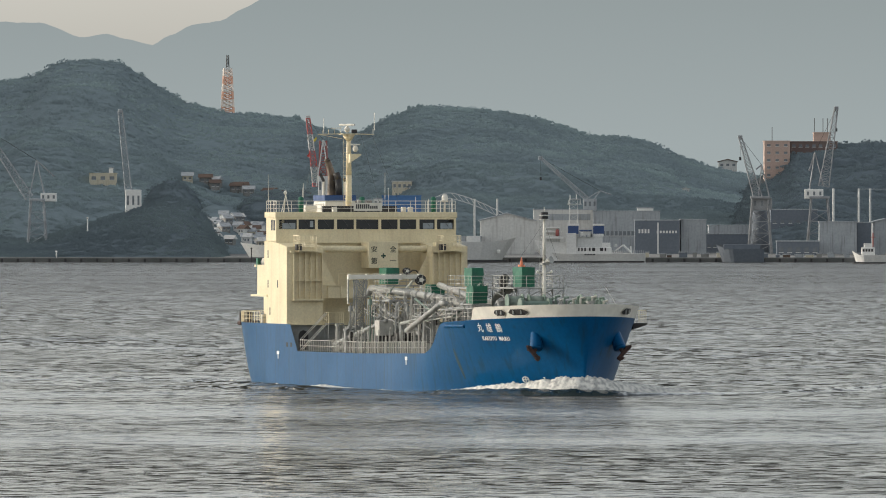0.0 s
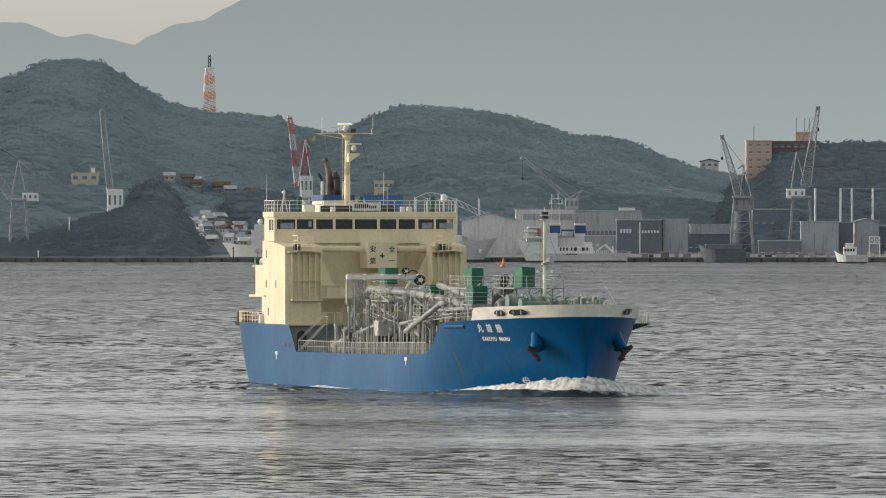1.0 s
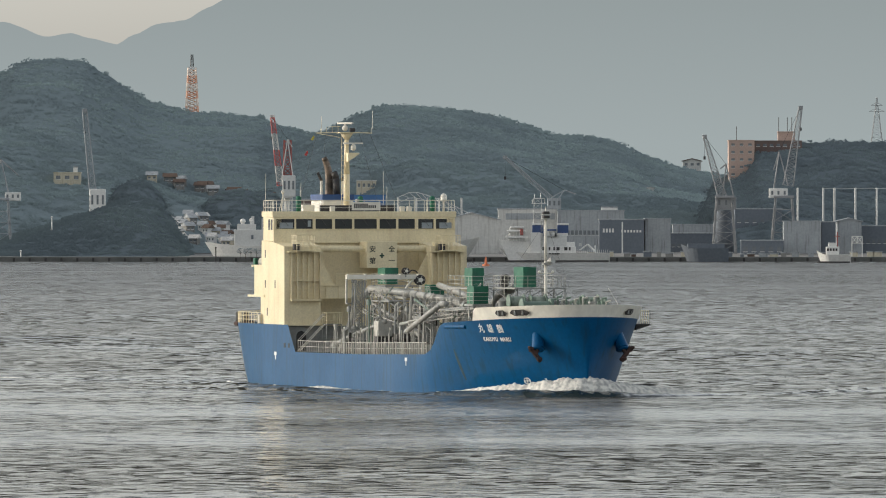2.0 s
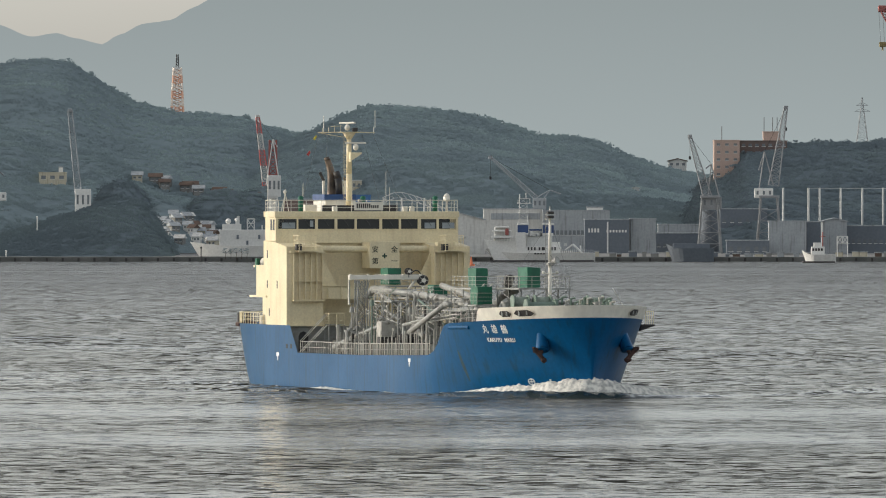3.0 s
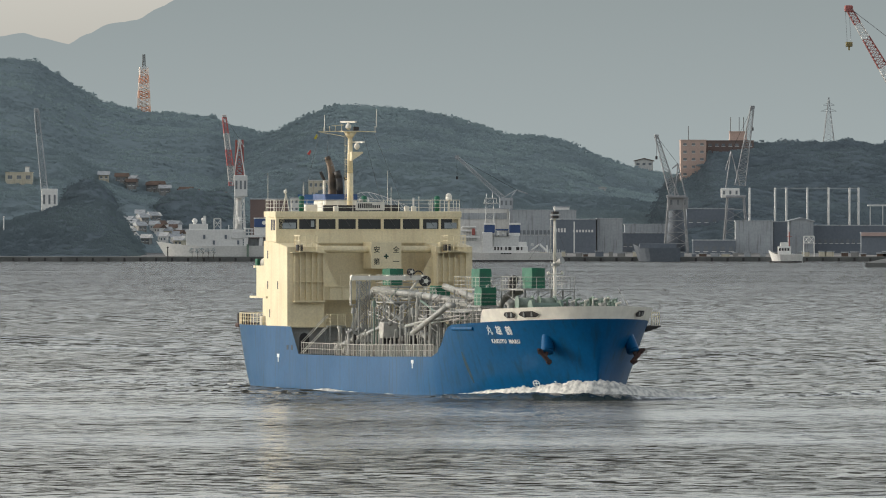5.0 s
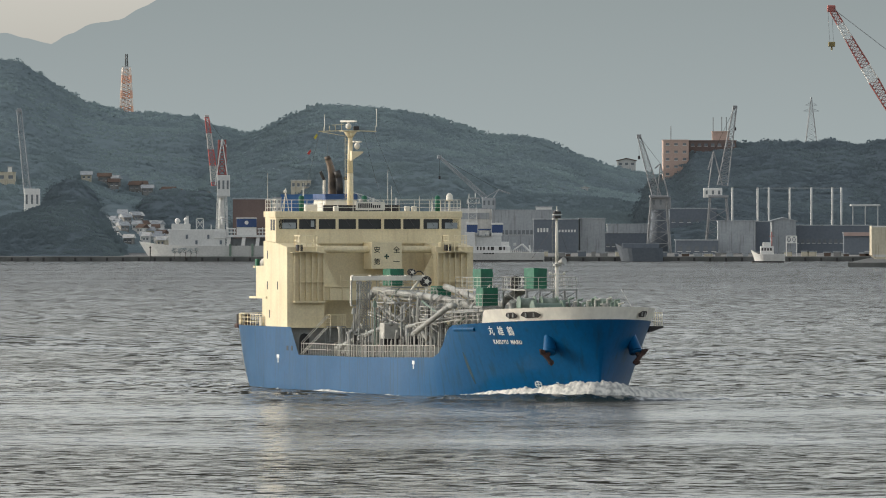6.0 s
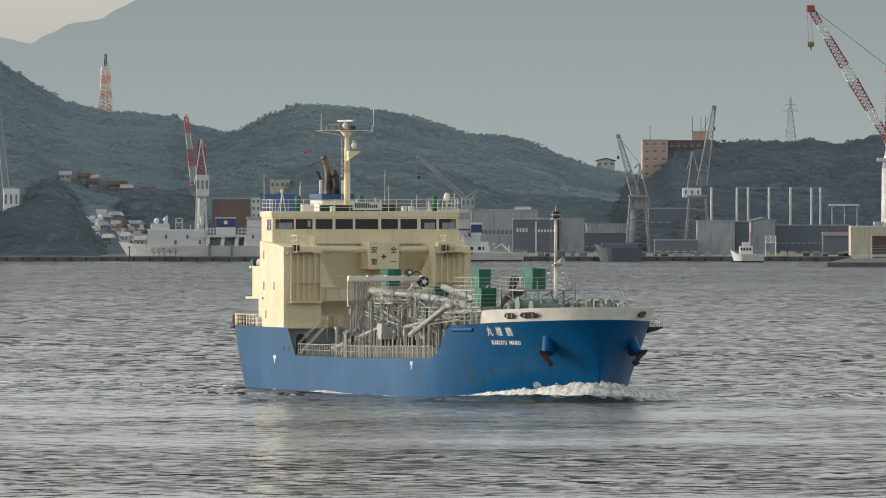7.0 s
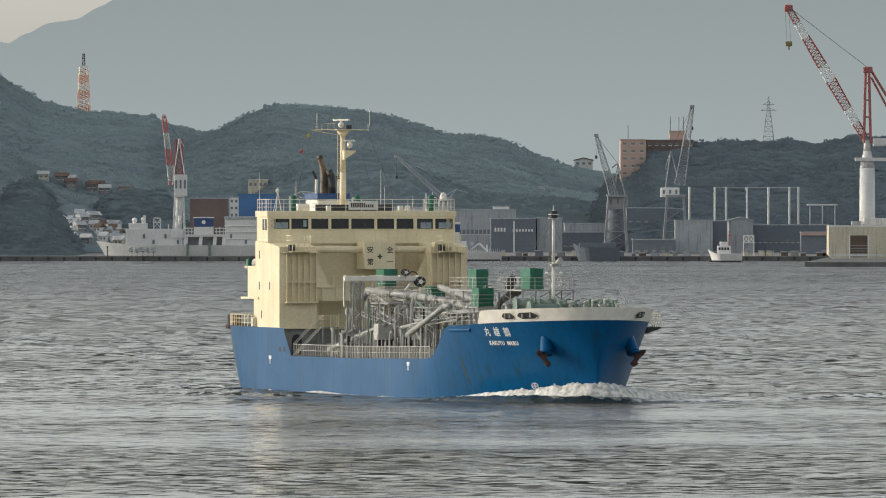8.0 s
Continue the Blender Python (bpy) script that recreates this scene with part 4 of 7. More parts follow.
        part("pale_pane", bbox(x, x + 0.5, -0.06, 0.02, z, z + (1.1 if k < 4 else 0.7)), M_FARWHITE, s)
    part("edge_trim", bbox(s.children[0].dimensions.x / 2 - 0.3, s.children[0].dimensions.x / 2 + 0.1, -0.2, 0.2, 0, 10), M_FARWHITE, s)
    block("grey_shed", "tall grey clad shed beside a blue one", 1205, 1250, 390, 458, 3532, M_SHED, "shed", 18)
    block("low_works", "low dark workshop along the quay", 1250, 1330, 415, 458, 3560, M_SHEDD, "shed", 12, windows=(8, 1), win_frac=(0.5, 0.12))
    t, L = vessel("grey_barge", "dull grey barge at the quay", 1268, 1352, 441, 466, 3442, M_SHEDD, 9, 2)
    pbox("deck_load", t, L, 1280, 1345, 433, 442, M_SHEDD)
    # ---- east: large cranes, apartments, yard
    crane("level_luffing_crane", "grey level-luffing dock crane with a steep jib", 3520, (1345, 455), 352, ((1342, 352), (1310, 243)), (1330, 1366, 350, 372), ((1348, 292), (1362, 350), (1338, 300)), tower_w=6.5, jib_w=(2.4, 0.8), house_mat=M_CRANE)
    part_t = thing("crane_tower", "grey clad crane tower drum", "tower", "", Matrix.Translation(far(1345, 460, 3526)))
    bm = bmesh.new()
    rod(bm, (0, 0, 0), (0, 0, 13.5), 2.6, 2.4, 18)
    part("drum", bm, M_SHEDD, part_t, "", True)
    crane("dock_crane", "tall grey dock crane with a white machine house", 3515, (1450, 455), 352, ((1458, 330), (1480, 192)), (1424, 1457, 335, 352), ((1442, 270), (1432, 340), (1432, 303)), tower_w=7, jib_w=(2.8, 0.9))
    ap = block("apartment_block", "salmon rendered apartment block on a hill", 1353, 1398, 251, 330, 3690, M_BRICK, "apartments", 14, windows=(3, 6), roof_mat=M_BRICK, win_frac=(0.4, 0.3), base=8)
    # shade on this wing is painted: darker walls than the salmon front
    block("apartment_wing", "apartment block wing with its shade painted as darker brown", 1399, 1482, 252, 330, 3700, M_BRICKD, "apartments", 14, windows=(7, 6), roof_mat=M_BRICKD, win_frac=(0.5, 0.35), base=8)
    pent = block("penthouse", "small salmon rooftop block with aerials", 1440, 1470, 236, 253, 3702, M_BRICK, "rooftop block", 6, roof_mat=M_BRICK)
    for dx, h in ((-2.2, 4.2), (0.3, 4.2), (1.6, 4.2), (-14.5, 1.6)):
        bm = bmesh.new()
        rod(bm, (dx, 2, 0), (dx, 2, 3 + h), 0.1, seg=5)
        part("aerial", bm, M_DARK, pent)
    d, sy = on_hill("hill_middle", 1288, -0.02)
    block("ridge_house", "small pale house on the ridge", 1272, 1304, sy - 17, sy - 6, d, M_SHEDW, "house", 5, "gable", windows=(3, 1), roof_mat=M_ROOF, drop=5)
    block("dock_hall", "tall dark dock building behind the cranes", 1364, 1447, 372, 458, 3570, M_SHEDD, "building", 14, windows=(6, 2), win_frac=(0.4, 0.12))
    block("dock_stores", "grey flat-roofed stores beside the dock", 1254, 1328, 400, 458, 3575, M_SHED, "building", 12, windows=(6, 1), win_frac=(0.5, 0.12))
    block("yard_office", "plain grey block beside the dock cranes", 1450, 1516, 394, 450, 3500, M_SHED, "building", 8)
    # the grey block's shaded side, added as a separate box painted darker
    block("yard_store", "shaded side of the grey yard block, painted dark", 1517, 1542, 395, 452, 3505, M_SHEDD, "building", 8)
    block("small_gable_shed", "grey gabled yard shed", 1545, 1588, 394, 456, 3520, M_SHED, "shed", 16, "gable", roof_mat=M_SHED)
    block("long_workshop", "long dark workshop row by the quay", 1585, 1722, 402, 458, 3530, M_SHEDD, "shed", 14, windows=(14, 1), win_frac=(0.5, 0.12))
    block("quay_shed", "low dark quay shed under the dock cranes", 1375, 1450, 428, 458, 3490, M_SHEDD, "shed", 8, windows=(5, 1), win_frac=(0.5, 0.3))
    for k in range(34):
        sx = 1060 + k * 20.5 + rnd.uniform(-6, 6)
        w, h = rnd.uniform(6, 16), rnd.uniform(4, 9)
        block("quay_crate", "small stores and huts on the quay", sx, sx + w, 456 - h, 457, 3458, rnd.choice((M_CONC, M_SHEDD, M_ROOF, M_SHED, M_SHEDC)), "hut", depth=2, group="quay huts")
    p0 = far(1520, 392, 3550)
    pr = thing("pole_row", "row of tall white poles joined by a wire", "poles", "", Matrix.Translation(p0))
    for sx in (1475, 1520, 1540, 1577, 1615, 1652, 1668):
        a, b = far(sx, 460, 3550) - p0, far(sx, 334, 3550) - p0
        bm = bmesh.new()
        rod(bm, a, b, 0.3, seg=8)
        part("pole", bm, M_FARGREY, pr)
    bm = bmesh.new()
    rod(bm, far(1520, 335, 3550) - p0, far(1668, 335, 3550) - p0, 0.06, seg=4)
    part("wire", bm, M_FARGREY, pr)
    cn = thing("canopy", "flat pale canopy roof on posts", "canopy", "", Matrix.Translation(far(1710, 395, 3560)))
    part("canopy_roof", bbox(-4.2, 4.2, -3, 3, 4.4, 4.9, 0.1), M_FARGREY, cn)
    for x in (-3.5, 0, 3.5):
        part("post", bbox(x - 0.15, x + 0.15, -2.5, -2.2, -8, 4.4), M_FARGREY, cn)
    sh = block("open_shed", "open-fronted shed with a pinkish roof edge", 1673, 1726, 415, 458, 3480, M_SHEDD, "shed", 8)
    part("fascia", bbox(-4.2, 4.2, -0.5, 0.0, 5.9, 6.9), M_ROOFP, sh)
    # pylon on the ridge
    p0 = far(1615, 262, 3740)
    py = thing("power_pylon", "grey lattice power pylon on a ridge", "pylon", "", Matrix.Translation(p0))
    hgt = far(1615, 174, 3740).z - p0.z
    bm = bmesh.new()
    truss(bm, (0, 0, 0), (0, 0, hgt * 0.7), 3.6, 1.1, 0.1, 7)
    truss(bm, (0, 0, hgt * 0.7), (0, 0, hgt), 1.1, 0.2, 0.08, 5)
    part("lattice_tower", bm, M_CRANE, py)
    for z, w in ((0.72, 2.3), (0.84, 1.7)):
        bm = bmesh.new()
        rod(bm, (-w, 0, hgt * z), (w, 0, hgt * z), 0.09, seg=4)
        rod(bm, (-w, 0, hgt * z), (0, 0, hgt * (z + 0.06)), 0.06, seg=4)
        rod(bm, (w, 0, hgt * z), (0, 0, hgt * (z + 0.06)), 0.06, seg=4)
        part("cross_arm", bm, M_CRANE, py)
    # red and white transmitter on the western hill
    p0 = far(403, 203, 4152)
    tw = thing("transmitter_tower", "orange and white lattice transmitter on a hill", "tower", "", Matrix.Translation(p0))
    n = 6
    for k in range(n):
        bm = bmesh.new()
        f0, f1 = k / n, (k + 1) / n
        truss(bm, (0, 0, 15.0 * f0), (0, 0, 15.0 * f1), 3.9 - 1.6 * f0, 3.9 - 1.6 * f1, 0.4, 2)
        part("tower_section", bm, M_ORANGEP if k % 2 == 0 else M_ORANGEW, tw)
    part("top_gallery", bbox(-1.4, 1.4, -1.4, 1.4, 14.6, 15.3), M_FARWHITE, tw)
    bm = bmesh.new()
    truss(bm, (0, 0, 15.2), (0, 0, 19.4), 0.9, 0.6, 0.14, 4)
    part("aerial_mast", bm, M_DARK, tw)
    # tug
    t, L = vessel("tug_boat", "white tug lying off the quay", 1508, 1568, 452, 470, 3385, M_FARWHITE, 7, 1.5)
    pbox("wheelhouse", t, L, 1525, 1548, 438, 453, M_FARWHITE, -2, 2)
    pbox("upper_bridge", t, L, 1529, 1543, 431, 439, M_FARWHITE, -1.6, 1.6)
    for k in range(4):
        p = L(1528 + k * 5, 443)
        part("window", bbox(p.x - 0.25, p.x + 0.25, -2.05, -1.97, p.z - 0.4, p.z + 0.3), M_DARK, t)
    bm = bmesh.new()
    rod(bm, L(1545, 440), L(1545, 412), 0.15, seg=6)
    rod(bm, L(1540, 420), L(1550, 420), 0.08, seg=5)
    part("mast", bm, M_REDF, t)
    pbox("boot_stripe", t, L, 1509, 1567, 464, 471, M_DARK, -3.3, 3.0)
    # floating crane: white column, red frame and lattice jib
    d = 3330
    p0 = far(1790, 462, d)
    p0.z = 1.0
    fc = thing("floating_crane", "large red and white floating crane", "crane", "", Matrix.Translation(p0))
    L = lambda sx, sy, dy=0.0: far(sx, sy, d) - p0 + Vector((0, dy, 0))
    zt, zn = L(1790, 300).z, L(1790, 270).z
    bm = bmesh.new()
    rod(bm, (0, 0, 2), (0, 0, zt), 2.15, 1.95, 24)
    rod(bm, (0, 0, zt), (0, 0, zn), 1.95, 1.0, 24)
    rod(bm, (0, 0, zn), (0, 0, L(0, 250).z), 1.0, 0.9, 16)
    part("column", bm, M_FARGREY, fc, "pale grey steel column", True)
    part("slew_platform", bbox(-3.2, 5, -2, 2, L(0, 288).z, L(0, 282).z), M_FARGREY, fc)
    part("winch_house", bbox(1.5, 7, -2, 2, L(0, 262).z, L(0, 248).z, 0.2), M_FARGREY, fc)
    bm = bmesh.new()
    for sx0, sx1 in ((1784, 1787), (1796, 1793)):
        for dy in (-1.2, 1.2):
            rod(bm, L(sx0, 256, dy), L(sx1, 124, dy), 0.32, seg=6)
    for sy in (240, 210, 180, 150, 126):
        rod(bm, L(1785, sy), L(1795, sy), 0.2, seg=5)
    rod(bm, L(1797, 128), L(1850, 215), 0.35, seg=6)
    rod(bm, L(1797, 140), L(1846, 232), 0.3, seg=6)
    part("a_frame", bm, M_REDF, fc, "red crane A-frame")
    part("frame_head", bbox(L(1783, 0).x, L(1799, 0).x, -1.5, 1.5, L(0, 132).z, L(0, 121).z, 0.2), M_REDF, fc)
    foot, tip = L(1785, 246), L(1651, 18)
    n = 9
    for k in range(n):
        bm = bmesh.new()
        f0, f1 = k / n, (k + 1) / n
        w0, w1 = (2.6 - abs(f0 - 0.45) * 2.2), (2.6 - abs(f1 - 0.45) * 2.2)
        truss(bm, foot + (tip - foot) * f0, foot + (tip - foot) * f1, w0, w1, 0.17, 4)
        part("jib_section", bm, M_REDF if k % 3 != 1 else M_FARWHITE, fc)
    part("jib_head", bbox(tip.x - 1.2, tip.x + 1.0, -0.8, 0.8, tip.z - 0.8, tip.z + 1.0, 0.25), M_REDF, fc)
    bm = bmesh.new()
    for dy in (-0.9, -0.3, 0.3, 0.9):
        rod(bm, tip + Vector((0.5, dy, 0)), L(1790, 122, dy), 0.07, seg=4)
    part("luffing_cable", bm, M_CRANE, fc)
    bm = bmesh.new()
    h = L(1651, 76)
    for dx in (-0.5, 0.5):
        rod(bm, tip + Vector((dx - 0.5, 0, 0)), h + Vector((dx, 0, 0)), 0.06, seg=4)
    part("hoist_cable", bm, M_CRANE, fc)
    bm = bmesh.new()
    box(bm, h.x - 0.9, h.x + 0.9, -0.5, 0.5, h.z - 1.3, h.z, 0.15)
    rod(bm, h - Vector((0, 0, 1.2)), h - Vector((0, 0, 2.2)), 0.25, seg=6)
    part("hook_block", bm, M_HOOK, fc)
    # its cream pontoon house and the low quay in front
    d = 3320
    a, b = far(1722, 465, d), far(1862, 402, d)
    w = b.x - a.x
    ph = thing("crane_pontoon", "cream painted crane pontoon with a dark recess", "pontoon", "", Matrix.Translation((a.x, d, 0)))
    hz = b.z
    bm = bmesh.new()
    prism(bm, [(0, 2.2), (0, hz), (w, hz), (w, 2.2), (w - 2, 0.6), (w * 0.62, 0.6), (w * 0.6, 0), (w * 0.3, 0), (w * 0.28, 0.6), (2, 0.6)], "y", 0, 14)
    part("hull_block", bm, M_SHEDC, ph)
    part("recess", bbox(w * 0.27, w * 0.49, -0.03, 0.05, 1.5, hz - 2.6), M_ROOF, ph, "dark brown recess with a folded ramp")
    for k in range(5):
        part("ramp_slat", bbox(w * 0.28, w * 0.48, -0.12, -0.03, 1.7 + k * 0.7, 1.82 + k * 0.7), M_SHED, ph)
    for x0, x1 in ((0.255, 0.27), (0.49, 0.505)):
        part("recess_frame", bbox(w * x0, w * x1, -0.12, 0.05, 1.2, hz - 2.4), M_FARWHITE, ph)
    part("bottom_plating", bbox(0.3, w - 0.3, -0.06, 0.0, 1.75, 2.35), M_SHEDW, ph, "pale boot-top plating")
    part("rail_strip", bbox(0, w, -0.1, 0.05, hz - 0.35, hz), M_FARWHITE, ph)
    part("deck_house", bbox(w * 0.45, w * 0.95, 3, 10, hz, hz + 1.9, 0.1), M_SHEDW, ph)
    part("deck_crane_base", bbox(w * 0.3, w * 0.42, 3, 8, hz, hz + 1.1, 0.1), M_SHED, ph)
    q = far(1680, 474, 3140)
    bm = bmesh.new()
    prism(bm, [(q.x, 3140), (q.x + 70, 3140), (q.x + 90, 3460), (q.x + 20, 3460)], "z", -4, 1.15)
    tagged(mesh_ob("quay_spur", bm, M_QUAY), "low dark concrete quay running into the strait", "quay", kind="structure")
    # white frame with two crosses on the quay
    sg = thing("signal_frame", "white quay frame with two diagonal crosses", "sign", "", Matrix.Translation(far(1580, 457, 3454)))
    sg.location.z = 1.3
    z0, z1, w = far(0, 432, 3454).z - 1.3, far(0, 420, 3454).z - 1.3, 1.4
    for x in (-w, 0, w):
        part("frame_post", rod(bmesh.new(), (x, 0, 0 if x else z0), (x, 0, z1), 0.12, seg=6), M_FARWHITE, sg)
    for z in (z0, z1):
        part("frame_rail", rod(bmesh.new(), (-w, 0, z), (w, 0, z), 0.12, seg=6), M_FARWHITE, sg)
    for x in (-w, 0):
        part("diagonal", rod(bmesh.new(), (x, -0.05, z0), (x + w, -0.05, z1), 0.1, seg=6), M_FARWHITE, sg)
        part("diagonal", rod(bmesh.new(), (x, 0.05, z1), (x + w, 0.05, z0), 0.1, seg=6), M_FARWHITE, sg)
    # orange buoy
    by = thing("buoy", "small orange buoy afloat in the strait", "buoy", "", Matrix.Translation(far(923, 471.5, 3210)))
    by.location.z = 0
    bm = bmesh.new()
    rod(bm, (0, 0, -0.6), (0, 0, 0.5), 1.0, 0.9, 12)
    part("float", bm, M_ORANGE, by)
    bm = bmesh.new()
    rod(bm, (0, 0, 0.5), (0, 0, 2.4), 0.4, 0.12, 8)
    part("topmark", bm, M_ORANGE, by)


M_QUAY = mat("quay_concrete", (0.17, 0.17, 0.16), (0.11, 0.115, 0.108), 0.9, scale=0.2, fine=2, spec=0.2)
M_SHEDC = mat("cream_render", (0.58, 0.53, 0.41), (0.5, 0.455, 0.35), 0.8, scale=0.12, fine=1.5, stain=(0.25, 0.2, 0.14), stain_amt=0.5, streak=True, spec=0.2)
M_ROOF = mat("brown_tiles", (0.13, 0.09, 0.07), (0.1, 0.075, 0.06), 0.85, scale=0.3, fine=2, spec=0.2)
M_ROOFP = mat("pinkish_fascia", (0.45, 0.33, 0.29), None, 0.8, scale=0.3)
# own brown of the harbour shed; painted shade on the apartment wing
M_BRICKD = mat("brown_and_shade_render", (0.2, 0.15, 0.13), (0.16, 0.12, 0.11), 0.85, scale=0.15, fine=2, spec=0.2)
M_BLUESTEEL = mat("navy_blue_paint", (0.04, 0.08, 0.2), None, 0.6, scale=0.2)
M_REDF = mat("faded_red_paint", (0.36, 0.115, 0.1), (0.3, 0.11, 0.1), 0.65, scale=0.3, spec=0.3)
M_HOOK = mat("hook_paint", (0.25, 0.2, 0.08), None, 0.6)


def striped(name, c0, c1, period):
    m, nt, bsdf = nodes_of(name)
    N, L = nt.nodes, nt.links
    tc = N.new("ShaderNodeTexCoord")
    sp = N.new("ShaderNodeSeparateXYZ")
    L.new(tc.outputs["Object"], sp.inputs[0])
    md = N.new("ShaderNodeMath")
    md.operation = "PINGPONG"
    md.inputs[1].default_value = period
    L.new(sp.outputs[2], md.inputs[0])
    gt = N.new("ShaderNodeMath")
    gt.operation = "GREATER_THAN"
    gt.inputs[1].default_value = period / 2
    L.new(md.outputs[0], gt.inputs[0])
    mx = N.new("ShaderNodeMixRGB")
    mx.inputs[1].default_value, mx.inputs[2].default_value = (*c0, 1), (*c1, 1)
    L.new(gt.outputs[0], mx.inputs[0])
    L.new(mx.outputs[0], bsdf.inputs["Base Color"])
    bsdf.inputs["Roughness"].default_value = 0.6
    return m


M_STRIPE = striped("red_white_stripes", (0.42, 0.09, 0.08), (0.5, 0.49, 0.46), 4.5)
harbour()


# ---------- the cargo ship: x forward, y to port, z above the waterline ----------
SHIP = thing("cargo_ship", "blue-hulled cement carrier with cream superstructure under way", "ship")


def stem(z):
    return 73 + 1.5 * min(max(z, -1.0), 7.9) / 7.5


def stern(z):
    return -21 - 1.2 * min(max(z, -1.0), 6) / 5.3


def half(x, z):
    """Half breadth of the hull."""
    k = min(max(z / 7.2, 0), 1)
    xp, xs, p, q = 44 + 10 * k, stem(z), 2.05 - 0.05 * k, 1 - 0.5 * k
    xa, yt = -2.5 - 5.5 * k, 4.95 + 1.05 * min(1.0, k / 0.736) ** 0.4
    if x > xp:
        return 8.5 * max(0.0, 1 - min(1.0, (x - xp) / (xs - xp)) ** p) ** q
    if x < xa:
        return 8.5 - (8.5 - yt) * ((xa - x) / (xa - stern(z))) ** 2
    return 8.5


SHEER = [(-23, 5.3), (5.3, 5.3), (8.0, 2.9), (30, 2.95), (51.8, 3.2), (53.2, 3.55), (54.4, 4.2), (55.6, 5.2), (56.4, 5.7), (57.4, 5.95), (66, 6.3), (75, 6.6)]


def sheer(x):
    return lerp(SHEER, x)


def stations(x0, x1):
    xs = [-22.2, -20, -17, -13, -9, -5, 0, 5.3, 6.2, 7.1, 8.0, 12, 18, 24, 30, 36, 42, 47, 51.8, 52.5, 53.2, 53.8, 54.4, 55, 55.6, 56, 56.4, 57.4, 59, 61,
          63, 64, 65, 66, 67, 68, 69, 70, 71, 71.6, 72.2, 72.7, 73.1, 73.4, 73.7, 73.9, 74.05, 74.15, 74.22, 74.27]
    return [x for x in xs if x0 <= x <= x1]


def hull():
    bm = bmesh.new()
    rings = []
    for x in stations(-30, 90):
        zt = sheer(x)
        s = (x - stern(zt)) / (stem(zt) - stern(zt))
        row = []
        for k in range(10):
            z = -1.2 + (zt + 1.2) * k / 9
            xx = stern(z) + s * (stem(z) - stern(z))
            row.append((xx, half(xx, z), z))
        rings.append(([bm.verts.new((a, -b, c)) for a, b, c in row], [bm.verts.new((a, b, c)) for a, b, c in row]))
    for (a, b), (c, d) in zip(rings, rings[1:]):
        for k in range(9):
            bm.faces.new((a[k], c[k], c[k + 1], a[k + 1]))
            bm.faces.new((b[k], b[k + 1], d[k + 1], d[k]))
    a, b = rings[0]
    for k in range(9):
        bm.faces.new((a[k], a[k + 1], b[k + 1], b[k]))
    a, b = rings[-1]
    for k in range(9):
        bm.faces.new((a[k], b[k], b[k + 1], a[k + 1]))
    ob = part("hull", bm, M_BLUE, SHIP, "bright blue painted steel hull with rain streaks", True)
    # decks: poop, main deck, forecastle
    for name, xs, zf in (("poop_deck", (-22, -20, -17, -13, -9, -5, 0, 3.8), lambda x: 5.24), ("main_deck", (3.8, 8, 20, 35, 44, 48, 52, 56.4), lambda x: 2.84 + max(0, x - 30) * 0.008),
                         ("forecastle_deck", (56.4, 59, 62, 65, 67, 69, 70.5, 72, 73, 73.7, 74.1), lambda x: sheer(x) - 0.1)):
        bm = bmesh.new()
        prev = None
        for x in xs:
            z = zf(x)
            w = half(x, z) - 0.04
            cur = (bm.verts.new((x, -w, z)), bm.verts.new((x, w, z)))
            if prev:
                bm.faces.new((prev[0], cur[0], cur[1], prev[1]))
            prev = cur
        part(name, bm, M_DECK, SHIP, "dark grey-green steel deck")
    # white bulwark round the forecastle: outer plate, rim, inner plate and foot, with crisp edges
    bm = bmesh.new()
    for side in (-1, 1):
        sections = []
        for k in range(49):
            s = math.sin(k / 48 * math.pi / 2)
            x = 63.2 + (74.32 - 63.2) * s
            z0 = sheer(x) + 0.004
            h = 1.05 * min(1, max(0.02, (x - 63.2) / 0.9))
            def rim(zz, ins):
                xx = 63.2 + (stem(zz) - 63.2) * s
                return (xx - (ins if s > 0.97 else 0), side * max(0.0, half(xx, zz) - ins), zz)
            out = -0.02 if s < 0.999 else 0
            sections.append((rim(z0, out), rim(z0 + h, out), rim(z0 + h, 0.14), rim(z0, 0.14)))
        rings = [[bm.verts.new(p) for p in q] for q in sections]
        for u, v in zip(rings, rings[1:]):
            for i in range(4):
                j = (i + 1) % 4
                bm.faces.new((u[i], v[i], v[j], u[j]))
                bm.edges.get((u[i], v[i])).smooth = False
    part("bulwark", bm, M_WHITE, SHIP, "white painted bulwark round the forecastle", True)


hull()


# paints the brightness seen through some wheelhouse windows
M_BRIGHTPANE = mat("painted_brightness", (0.3, 0.34, 0.36), (0.24, 0.28, 0.3), 0.5, scale=1.5)


